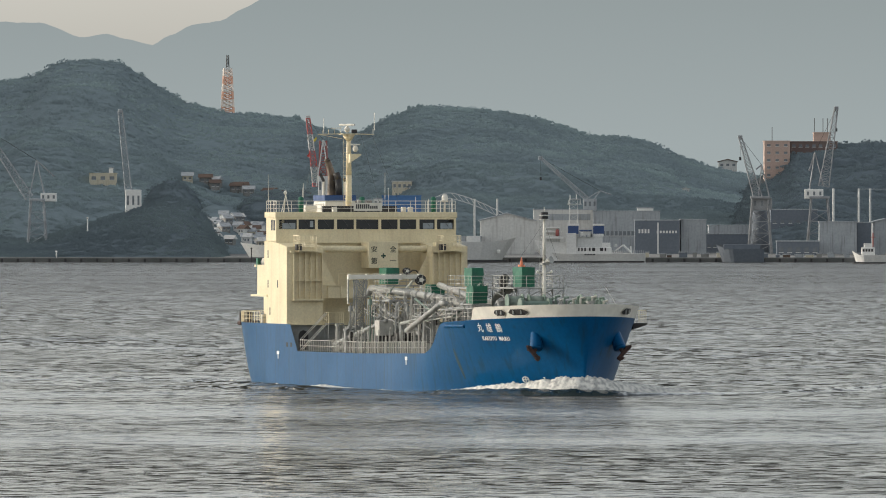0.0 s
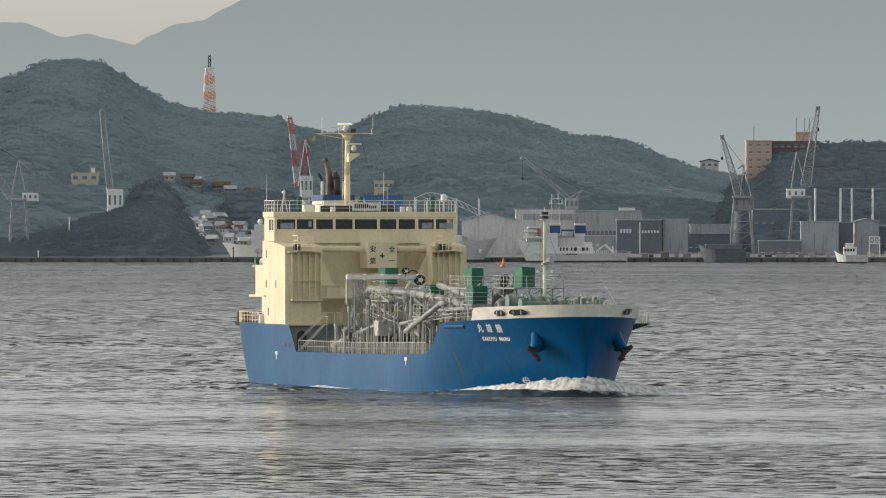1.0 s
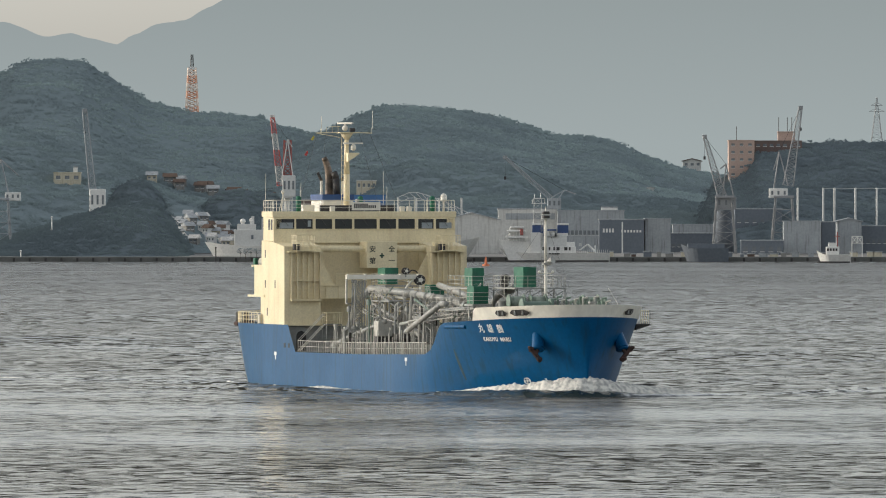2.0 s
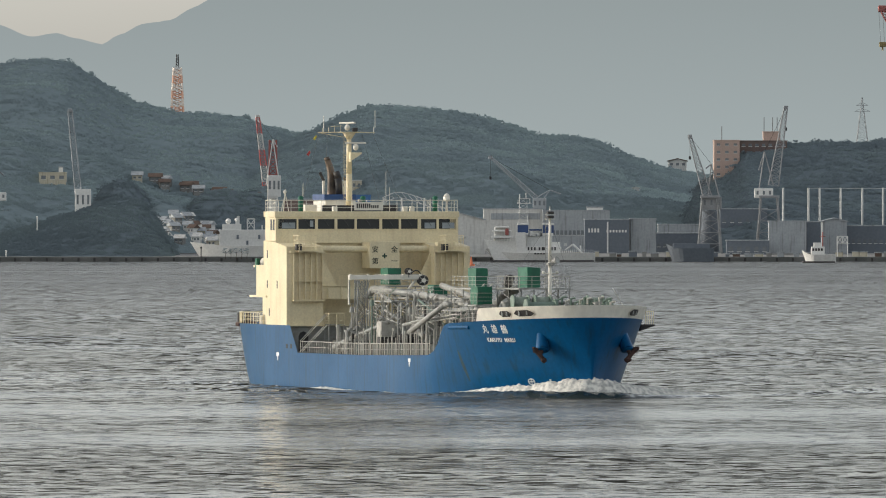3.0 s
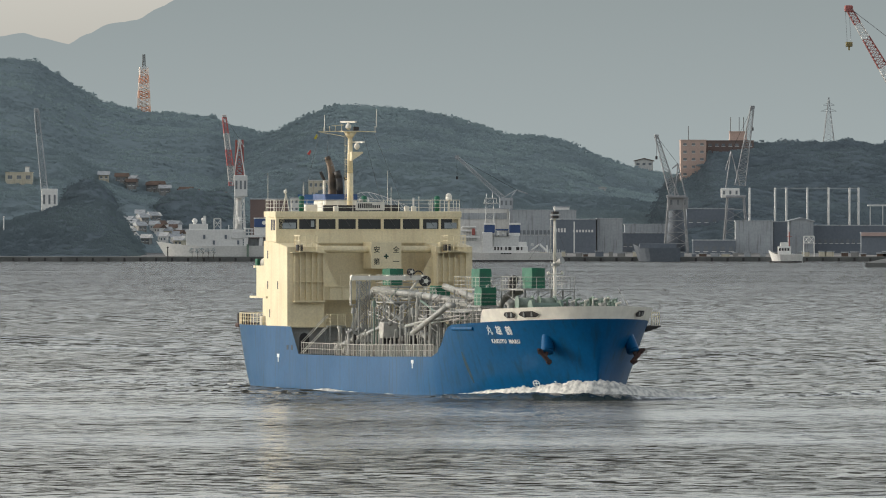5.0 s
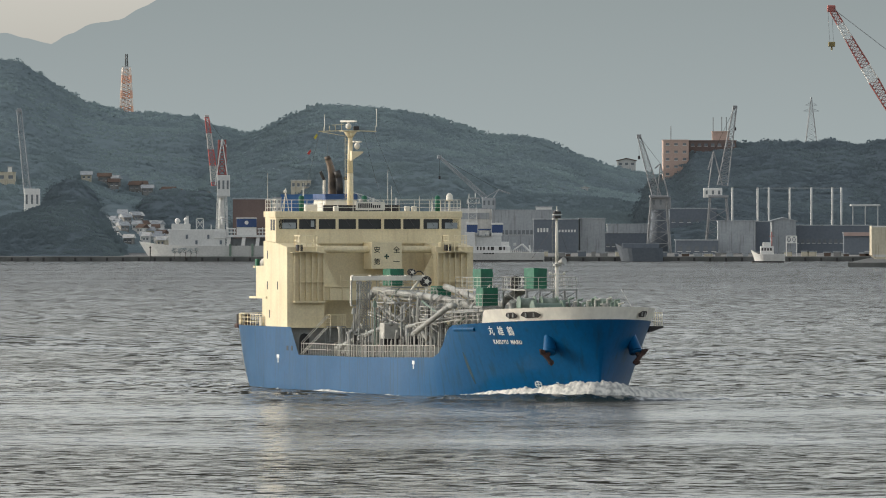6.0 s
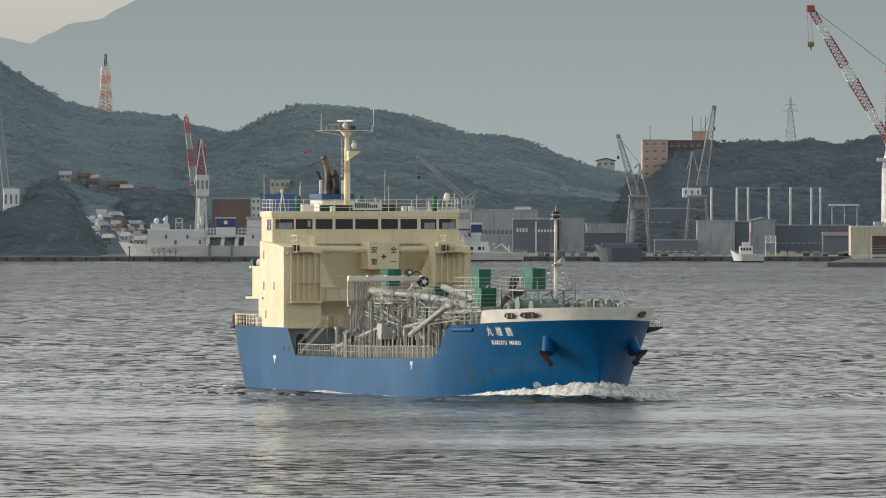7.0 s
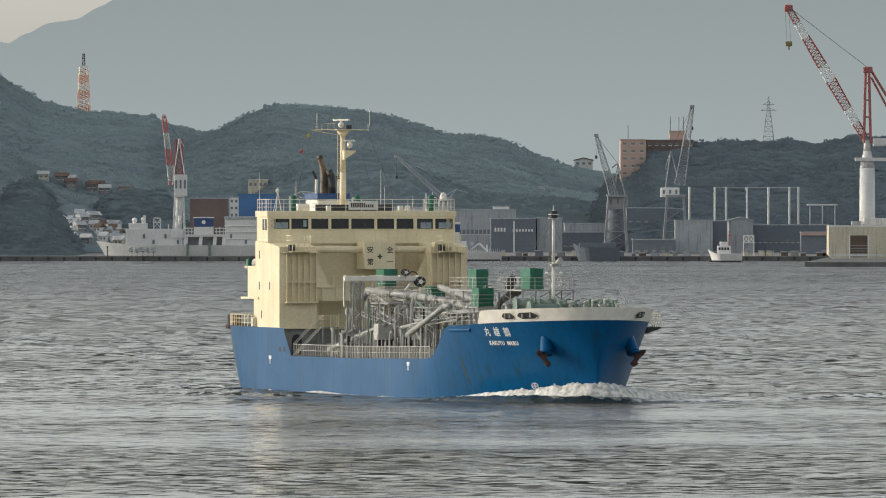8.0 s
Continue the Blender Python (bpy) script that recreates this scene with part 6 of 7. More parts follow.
def hull_fittings():
    for k, ch in enumerate("\u4e38\u96c4\u9db4"):
        lettering("name_letter", ch, 0.88, skin(along(NAME_X, 5.5, 1.4 * k), 5.5), M_LETTER, SHIP)
    for i, ch in enumerate("KAKUYU MARU"):
        if ch != " ":
            lettering("name_letter", ch, 0.5, skin(along(NAME_X - 0.1, 4.62, 0.36 * i), 4.62), M_LETTER, SHIP)
    lettering("draught_mark", "7", 0.5, skin(69.4, 1.15), M_LETTER, SHIP)
    bm = bmesh.new()
    for k in range(14):
        a, b = 6.283 * k / 14, 6.283 * (k + 1) / 14
        rod(bm, (0.4 * math.cos(a), 0.27 * math.sin(a), 0), (0.4 * math.cos(b), 0.27 * math.sin(b), 0), 0.045, seg=4)
    rod(bm, (-0.38, 0, 0), (0.38, 0, 0), 0.045, seg=4)
    rod(bm, (0, -0.26, 0), (0, 0.26, 0), 0.045, seg=4)
    ob = part("thruster_mark", bm, M_LETTER, SHIP, "white painted circle mark")
    ob.matrix_local = skin(67.3, 1.12)
    for x in (0.95, 46.0):
        bm = bmesh.new()
        box(bm, x - 0.4, x + 0.4, -8.525, -8.5, 2.55, 2.85)
        box(bm, x - 0.12, x + 0.12, -8.525, -8.5, 2.15, 2.55)
        part("tug_mark", bm, M_LETTER, SHIP, "small white painted T mark")
    for x, z in ((4.2, 3.45), (5.7, 3.45)):
        part("freeing_port", bbox(x - 0.3, x + 0.3, -8.52, -8.49, z - 0.2, z + 0.2), M_DARK, SHIP)
    # long scuff and weld seams on the plating
    bm = bmesh.new()
    for k in range(12):
        a, b = skin(58.4 + k * 0.05, 3.7 - k * 0.22, 0.004), skin(58.4 + (k + 1) * 0.05, 3.7 - (k + 1) * 0.22, 0.004)
        w = 0.1 + 0.14 * math.sin(math.pi * (k + 0.5) / 12)
        q = [a @ Vector((-w, 0, 0)), a @ Vector((w, 0, 0)), b @ Vector((w, 0, 0)), b @ Vector((-w, 0, 0))]
        bm.faces.new([bm.verts.new(v) for v in q])
    part("scuff", bm, M_SCUFF, SHIP, "dark greenish scuff in the paint")
    # rubbing bar
    bm = bmesh.new()
    rod(bm, skin(57.6, 5.6, 0.0).translation, skin(61.6, 5.65, 0.0).translation, 0.16, seg=8)
    part("fender_bar", bm, M_BLUE, SHIP)
    # anchors under tapered bolsters
    for side in (-1, 1):
        bm = bmesh.new()
        rod(bm, (70.2, side * 3.5, 5.25), (71.1, side * 3.7, 3.85), 0.42, 0.56, 20, caps=False)
        rod(bm, (71.1, side * 3.7, 3.85), (71.15, side * 3.72, 3.75), 0.56, 0.46, 20)
        part("anchor_bolster", bm, M_BLUE, SHIP, "rounded blue anchor bolster", True)
        bm = bmesh.new()
        arm = Vector((0.1, -side * 0.64, -0.76)).normalized()
        c = Vector((71.25, side * 3.98, 3.4))
        rod(bm, (71.1, side * 3.72, 3.9), c, 0.15, 0.2, 8)
        rod(bm, c - arm * 0.62, c + arm * 0.62, 0.2, 0.2, 8)
        for k in (-1, 1):
            q = c + arm * 0.55 * k
            tip = q + Vector((0.3, side * 0.3, 0.12 - 0.1 * k))
            rod(bm, q, tip, 0.28, 0.1, 6)
            ball(bm, q, 0.25, 8, 6, 0.8)
        part("anchor", bm, M_RUST, SHIP, "rusty stockless anchor")
    # mooring slots in the white bulwark
    for side in (-1, 1):
        for x0, x1, hull_side in ((67.2, 68.7, -1), (69.1, 71.2, -1), (70.9, 72.5, 1)):
            if side != hull_side:
                continue
            bm, rim = bmesh.new(), bmesh.new()
            n = 10
            for bmx, hh, out in ((rim, 0.34, 0.035), (bm, 0.24, 0.05)):
                up, dn = [], []
                for k in range(n + 1):
                    x = x0 + (x1 - x0) * k / n
                    e = hh * min(1, 4.5 * min(k + 0.35, n - k + 0.35) / n) 
                    zc = sheer(x) + 0.5
                    for lst, z in ((up, zc + e), (dn, zc - e)):
                        p = skin(x, z, 0.02 + out).translation
                        lst.append(bmx.verts.new((p.x, p.y * -side, p.z)))
                for k in range(n):
                    bmx.faces.new((dn[k], dn[k + 1], up[k + 1], up[k]))
            slot = part("mooring_slot", rim, M_WHITE, SHIP)
            part("slot_opening", bm, M_DARK, slot, "dark mooring opening")
            for k in range(2):
                xr = x0 + (x1 - x0) * (0.3 + 0.4 * k)
                p = skin(xr, sheer(xr) + 0.5, 0.0).translation
                bm = bmesh.new()
                rod(bm, (p.x, -side * (p.y - 0.085), p.z - 0.2), (p.x, -side * (p.y - 0.085), p.z + 0.2), 0.09, seg=8)
                part("roller", bm, M_GREY, slot)
    # pilot platform on the port bow
    bm = bmesh.new()
    box(bm, 62.0, 64.0, 7.0, 8.2, 5.75, 5.9)
    prism(bm, [(7.0, 5.75), (8.2, 5.75), (7.0, 5.35)], "x", 62.2, 63.8)
    part("bow_platform", bm, M_DARK, SHIP)
    railing("railing", [(62.0, 8.1, 5.9), (63.9, 8.1, 5.9), (63.9, 7.4, 5.9)], 1.1, 0.6, 2, 0.025)


M_LETTER = mat("white_lettering", (0.8, 0.8, 0.78), None, 0.5, bump=0)
M_SCUFF = mat("scuffed_paint", (0.012, 0.045, 0.06), (0.01, 0.035, 0.045), 0.7, scale=2)
hull_fittings()


def hood(x, y, z, w, d, h, label="green canvas equipment hood"):
    bm = bmesh.new()
    box(bm, x - d / 2, x + d / 2, y, y + w, z, z + h)
    bmesh.ops.subdivide_edges(bm, edges=bm.edges[:], cuts=2, use_grid_fill=True)
    for v in bm.verts:
        v.co += noise.noise_vector(v.co * 1.7) * 0.07
    return part("equipment_hood", bm, M_GREEN, SHIP, label, False)




def cargo_deck():
    rnd = random.Random(5)
    # deck edge rails
    for side in (-1, 1):
        railing("railing", [(8.2, side * 8.3, 2.92), (30, side * 8.3, 2.95), (52, side * 8.3, 3.2)], 1.0, 0.8, 1, 0.03, M_RAIL)
        railing("railing", [(57.6, side * (half(57.6, 6) - 0.15), 6.0), (63.2, side * (half(63.2, 6.2) - 0.15), 6.2)], 1.0, 1.2, 2, 0.026, M_RAIL)
    railing("railing", [(57.2, -8.0, 5.95), (57.2, -3.0, 5.95)], 1.0, 1.0, 2, 0.026, M_RAIL)
    part("forecastle_front", bbox(56.3, 56.6, -7.2, 7.2, 3.1, 5.9), M_GREY, SHIP)
    # hatch trunk down the middle
    rnd = random.Random(88)
    for k in range(17):
        x, y, zt = 17.2 + k * 0.98 + rnd.uniform(-0.15, 0.15), -6.3 + rnd.uniform(-0.25, 0.25), 4.85 + rnd.uniform(-0.5, 0.35)
        bm = bmesh.new()
        rod(bm, (x, y, 2.85), (x, y, zt), 0.055, seg=6)
        if k % 3 == 0:
            rod(bm, (x, y, zt), (x + 0.25, y, zt + 0.1), 0.055, seg=6)
            rod(bm, (x + 0.25, y, zt + 0.1), (x + 0.42, y, zt - 0.12), 0.055, seg=6)
        part("standpipe", bm, M_RAIL, SHIP)
    for x, zt in ((36.4, 5.1), (38.3, 5.5), (40.2, 5.0), (42.0, 5.7), (43.7, 6.0), (46.0, 5.3), (48.2, 5.6)):
        bm = bmesh.new()
        rod(bm, (x, -6.3, 2.85), (x, -6.3, zt), 0.075, seg=6)
        part("standpipe", bm, M_RAIL, SHIP)
    part("cargo_trunk", bbox(9, 54, -5.6, 5.6, 2.85, 4.0, 0.1), M_DECK, SHIP, "low dark trunk deck over the holds")
    # transverse boom on a lattice post
    boom = part("hose_boom", bbox(15.8, 16.3, -5.95, 1.0, 9.42, 9.82, 0.03), M_WHITE, SHIP, "white transverse boom")
    for y in (-5.8, -4.2, -2.6, -1.0, 0.6):
        part("boom_rib", bbox(15.75, 16.35, y - 0.04, y + 0.04, 9.36, 9.88), M_WHITE, boom)
    bm = bmesh.new()
    for x in (15.6, 16.5):
        for y in (-5.35, -4.45):
            rod(bm, (x, y, 2.9), (x, y * 0.98, 9.4), 0.07, seg=6)
    for k in range(8):
        z = 3.1 + k * 0.78
        for x in (15.6, 16.5):
            rod(bm, (x, -5.35, z), (x, -4.45, z + 0.78), 0.035, seg=4)
            rod(bm, (x, -4.45, z), (x, -5.35, z + 0.78), 0.035, seg=4)
            rod(bm, (x, -5.35, z), (x, -4.45, z), 0.03, seg=4)
    part("lattice_post", bm, M_GREY, SHIP)
    bm = bmesh.new()
    rod(bm, (16.0, 0.9, 3.9), (16.0, 0.9, 9.4), 0.12, seg=8)
    rod(bm, (16.0, -0.8, 8.2), (16.0, 0.2, 9.4), 0.12, seg=8)
    part("boom_strut", bm, M_WHITE, SHIP)
    for y, z, r in ((0.75, 9.35, 0.46), (-0.55, 10.15, 0.3)):
        bm = bmesh.new()
        rod(bm, (15.95, y, z), (16.05, y, z), r, seg=18)
        rod(bm, (16.45, y, z), (16.55, y, z), r, seg=18)
        rod(bm, (16.0, y, z), (16.5, y, z), r * 0.72, seg=14)
        reel = part("hose_reel", bm, M_DARK, SHIP, "dark hose reel with a pale hub")
        part("hub", rod(bmesh.new(), (16.5, y, z), (16.7, y, z), r * 0.42, seg=14), M_WHITE, reel)
        for k in range(5):
            w = 6.283 * k / 5
            part("spoke", rod(bmesh.new(), (16.6, y, z), (16.6, y + r * 0.9 * math.cos(w), z + r * 0.9 * math.sin(w)), 0.035, seg=5), M_RAIL, reel)
        part("bracket", bbox(15.95, 16.3, y - 0.06, y + 0.06, min(9.6, z - r), z), M_GREY, reel)
    part("boom_end", bbox(15.9, 16.2, -5.98, -5.86, 7.2, 9.42), M_RAIL, boom)
    part("boom_lamp", bbox(16.1, 16.45, -5.5, -5.0, 9.1, 9.36, 0.05), M_GREY, boom)
    bm = bmesh.new()
    for k in range(8):
        a, b = 0.3 + k * 0.3, 0.3 + (k + 1) * 0.3
        rod(bm, (16.2, 0.15 + 0.42 * math.cos(a), 9.8 + 0.42 * math.sin(a)), (16.2, 0.15 + 0.42 * math.cos(b), 9.8 + 0.42 * math.sin(b)), 0.06, seg=6)
    part("hose", bm, M_DARK, SHIP, "black cargo hose")
    # cable troughs and a catwalk along the pipes
    for x0, y0, z0, x1, y1, z1 in ((18, -4.9, 6.5, 30, -4.6, 5.2), (20, -3.0, 7.0, 34, -2.9, 5.6), (36, -5.6, 5.6, 50, -5.4, 6.4)):
        bm = bmesh.new()
        for dz in (0, 0.28):
            rod(bm, (x0, y0, z0 + dz), (x1, y1, z1 + dz), 0.05, seg=5)
        n = 14
        for k in range(n + 1):
            f = k / n
            p = (x0 + (x1 - x0) * f, y0 + (y1 - y0) * f, z0 + (z1 - z0) * f)
            rod(bm, p, (p[0], p[1], p[2] + 0.28), 0.03, seg=4)
        part("cable_trough", bm, M_RAIL, SHIP)
    part("pump_cover", bbox(25.5, 30.5, -5.2, -3.4, 4.0, 4.75, 0.25), M_DARK, SHIP, "dark low pump housing")
    # large conveyor tube along the deck
    bm = bmesh.new()
    pipe(bm, [(9.4, -2.4, 7.9), (10.2, -2.2, 8.55), (24, -2, 8.2), (36, -1.8, 7.75), (46, -2.5, 7.1)], 0.3, 14)
    for k in range(11):
        x = 11 + k * 3.0
        zc = 8.55 - (x - 10.2) * 0.0305
        rod(bm, (x, -2.05, zc), (x + 0.12, -2.05, zc), 0.36, seg=14)
    part("conveyor_tube", bm, M_GREY, SHIP, "large grey conveyor tube", True)
    for k in range(9):
        x = 12 + k * 3.6
        bm = bmesh.new()
        zt = 8.2 - (x - 10) * 0.03
        rod(bm, (x, -3.0, 3.9), (x, -2.4, zt), 0.09, seg=6)
        rod(bm, (x, -1.0, 3.9), (x, -1.6, zt), 0.09, seg=6)
        rod(bm, (x, -2.9, 5.2), (x, -1.2, 6.9), 0.05, seg=5)
        rod(bm, (x, -1.1, 5.2), (x, -2.6, 6.9), 0.05, seg=5)
        part("trestle", bm, M_GREY, SHIP)
    # slanting pipes and chutes
    runs = [((12, -6.2, 3.5), (17, -6.1, 4.2), (29, -5.8, 5.8)), ((37.5, -6.2, 5.0), (48.5, -6, 7.5), (50, -6, 7.5)), ((18, -4.2, 7.4), (26, -4.0, 6.0)),
            ((17, -3.6, 8.3), (24, -3.5, 7.1), (24, -3.5, 4.2)), ((30, -1, 8.0), (30, -3.8, 5.4), (36, -4.5, 4.6)), ((22, -1, 4.2), (22, -1.6, 8.6)),
            ((20, 1.5, 8.9), (34, 1.5, 7.6), (50, 1.5, 7.2)), ((33, -5.5, 4.0), (33, -5.5, 5.6), (41, -5.3, 6.2)), ((14, 3.5, 8.0), (30, 3.4, 6.9)), ((44, -4, 4), (44, -4, 7), (56, -4, 7.2))]
    for k, r in enumerate(runs):
        bm = bmesh.new()
        pipe(bm, r, (0.2, 0.24, 0.16, 0.14, 0.22, 0.18, 0.28, 0.15, 0.2, 0.16)[k], 10)
        part("cargo_pipe", bm, M_GREY, SHIP, "", True)
    # white control box, dark valves
    part("control_box", bbox(27.3, 28.8, -6.4, -5.1, 4.5, 5.85, 0.04), M_RAIL, SHIP, "white control cabinet")
    part("control_stand", bbox(27.5, 28.6, -6.4, -5.5, 3.9, 4.5), M_DARK, SHIP)
    for k in range(46):
        x, y = rnd.uniform(11, 52), rnd.uniform(-7.4, 3)
        bm = bmesh.new()
        h = rnd.choice((1.1, 1.6, 2.0, 2.4, 3.2))
        z0 = 2.9 if abs(y) > 5.6 else 3.95
        r = rnd.choice((0.05, 0.07, 0.09, 0.13))
        rod(bm, (x, y, z0), (x, y, z0 + h), r, seg=7)
        if rnd.random() < 0.5:
            pipe(bm, [(x, y, z0 + h), (x + 0.1, y + 0.25, z0 + h + 0.2), (x + 0.1, y + 0.5, z0 + h - 0.1)], r, 7)
        else:
            rod(bm, (x, y, z0 + h - 0.1), (x, y, z0 + h + 0.1), r * 1.7, seg=8)
        part("vent_pipe", bm, rnd.choice((M_RAIL, M_GREY, M_GREY)), SHIP)
    for k in range(26):
        x = 17 + k * 1.25
        bm = bmesh.new()
        h = 1.5 + 0.9 * rnd.random()
        rod(bm, (x, -7.3, 2.9), (x, -7.3, 2.9 + h), 0.045, seg=6)
        part("guide_post", bm, M_RAIL, SHIP)
    # hoses hanging from the boom, thin risers and cable trays
    for k in range(9):
        y = -5.3 + 0.14 * k
        bm = bmesh.new()
        pipe(bm, [(16.4, y, 9.3), (16.2 - 0.1 * k, y - 0.25, 6.6), (15.2 - 0.35 * k, y - 1.0 - 0.08 * k, 3.1)], 0.045, 6)
        part("hose", bm, M_RAIL if k % 3 else M_GREY, SHIP)
    for k in range(58):
        x, y = rnd.uniform(17, 37), rnd.uniform(-5.2, 0.5)
        z0, z1 = rnd.uniform(3.9, 5.5), rnd.uniform(6.2, 8.3)
        part("riser", rod(bmesh.new(), (x, y, z0), (x, y, z1), rnd.choice((0.035, 0.05, 0.07)), seg=6), rnd.choice((M_RAIL, M_GREY, M_GREY, M_DARK)), SHIP)
    for k in range(34):
        x, y, z = rnd.uniform(15, 46), rnd.uniform(-5.6, -0.5), rnd.uniform(4.4, 8.0)
        bm = bmesh.new()
        d = rnd.choice(((4, 0, 0.0), (0, 2.2, 0), (5, 0.3, -1.2), (0.5, 1.6, 1.5), (3, 0, 1.0)))
        rod(bm, (x, y, z), (x + d[0], y + d[1], z + d[2]), rnd.choice((0.04, 0.06, 0.1)), seg=6)
        part("cross_pipe", bm, rnd.choice((M_RAIL, M_GREY, M_GREY, M_GREENP)), SHIP)
    for k in range(14):
        x, y, z = rnd.uniform(16, 50), rnd.uniform(-6.6, -1), rnd.uniform(4.1, 7.2)
        bm = bmesh.new()
        rod(bm, (x, y, z), (x, y, z + 0.5), 0.2, 0.16, 10)
        rod(bm, (x, y, z + 0.5), (x, y, z + 0.75), 0.06, seg=6)
        rod(bm, (x, y, z + 0.72), (x, y, z + 0.78), 0.24, seg=10)
        rod(bm, (x, y, 3.9), (x, y, z), 0.08, seg=6)
        part("valve", bm, rnd.choice((M_GREY, M_GREENP, M_DARK)), SHIP)
    # beam frames carrying pump platforms
    for x0, x1, y0, y1, z in ((18, 25, -4.4, -0.6, 7.6), (25, 33, -1.2, 3.6, 6.6), (38, 46, -2.6, 2.6, 8.85), (53, 60, -2.6, 1.8, 8.95), (34, 40, -4.6, -1, 6.3), (8.5, 13.5, -1.6, 1.5, 8.85), (17, 21, 0.4, 3.2, 7.8), (42, 50, -5.0, -2.6, 7.0), (52.0, 54.6, -4.85, -3.35, 7.5)):
        zb = 6.0 if x0 > 52 else 3.95
        plat = part("pump_platform", bbox(x0 - 0.1, x1 + 0.1, y0 - 0.1, y1 + 0.1, z - 0.12, z), M_GREY, SHIP)
        for x in (x0, (x0 + x1) / 2, x1):
            for y in (y0, y1):
                part("leg", rod(bmesh.new(), (x, y, zb), (x, y, z), 0.07, seg=6), M_GREY, plat)
            part("brace", rod(bmesh.new(), (x, y0, zb + 0.3), (x, y1, z - 0.2), 0.04, seg=4), M_GREY, plat)
        for y in (y0, y1):
            part("brace", rod(bmesh.new(), (x0, y, z - 0.15), (x1, y, zb + (z - zb) * 0.5), 0.04, seg=4), M_GREY, plat)
        railing("railing", [(x0, y0, z), (x1, y0, z), (x1, y1, z), (x0, y1, z), (x0, y0, z)], 1.0, 1.1, 2, 0.024, M_RAIL)
    hood(11, -1.35, 8.95, 1.2, 2.4, 1.45)
    hood(18.8, 0.75, 7.85, 1.3, 2.0, 1.1)
    hood(40.6, -1.45, 8.95, 1.05, 2.6, 1.6)
    hood(53.3, -4.75, 7.55, 1.3, 2.2, 1.5)
    hood(57.2, -1.55, 9.0, 1.15, 3.0, 1.7)
    # drive motors, goosenecks
    for x, y, z in ((54.5, -2.1, 9.7), (52.4, -1.6, 9.3), (33, 0.2, 7.2), (47, -3.5, 7.3)):
        bm = bmesh.new()
        rod(bm, (x, y, z), (x + 0.7, y, z), 0.38, seg=14)
        rod(bm, (x + 0.7, y, z), (x + 0.95, y, z), 0.24, seg=12)
        rod(bm, (x + 0.4, y, z), (x + 0.4, y, z - 1.2), 0.12, seg=6)
        part("drive_motor", bm, M_DARK if x > 50 else M_GREY, SHIP)
    bm = bmesh.new()
    pipe(bm, [(51.5, -2.4, 6.1), (51.6, -2.3, 7.4), (52.6, -2.0, 8.3), (54.6, -1.2, 8.9)], 0.35, 12)
    part("gooseneck", bm, M_GREY, SHIP, "thick grey gooseneck pipe", True)
    for k in range(5):
        bm = bmesh.new()
        x, y = 55 + k * 0.9, -2.8 + k * 0.75
        pipe(bm, [(x, y, 6.0), (x, y, 7.5), (x + 0.3, y + 0.35, 7.9), (x + 0.5, y + 0.6, 7.4)], 0.2, 10)
        part("vent_trunk", bm, M_GREENP if k % 2 else M_GREY, SHIP, "", True)
    # inclined ladder up to the forecastle platform
    bm = bmesh.new()
    for y in (-3.6, -2.9):
        rod(bm, (45, y, 6.2), (52.5, y, 8.4), 0.05, seg=5)
        rod(bm, (45, y, 7.1), (52.5, y, 9.3), 0.035, seg=5)
        for k in range(8):
            rod(bm, (45 + k * 1.05, y, 6.2 + k * 0.31), (45 + k * 1.05, y, 7.1 + k * 0.31), 0.03, seg=4)
    part("inclined_ladder", bm, M_RAIL, SHIP)


cargo_deck()


M_ROPE = mat("rope", (0.3, 0.34, 0.28), (0.2, 0.24, 0.2), 0.9, scale=3, fine=20, bump=0.4)


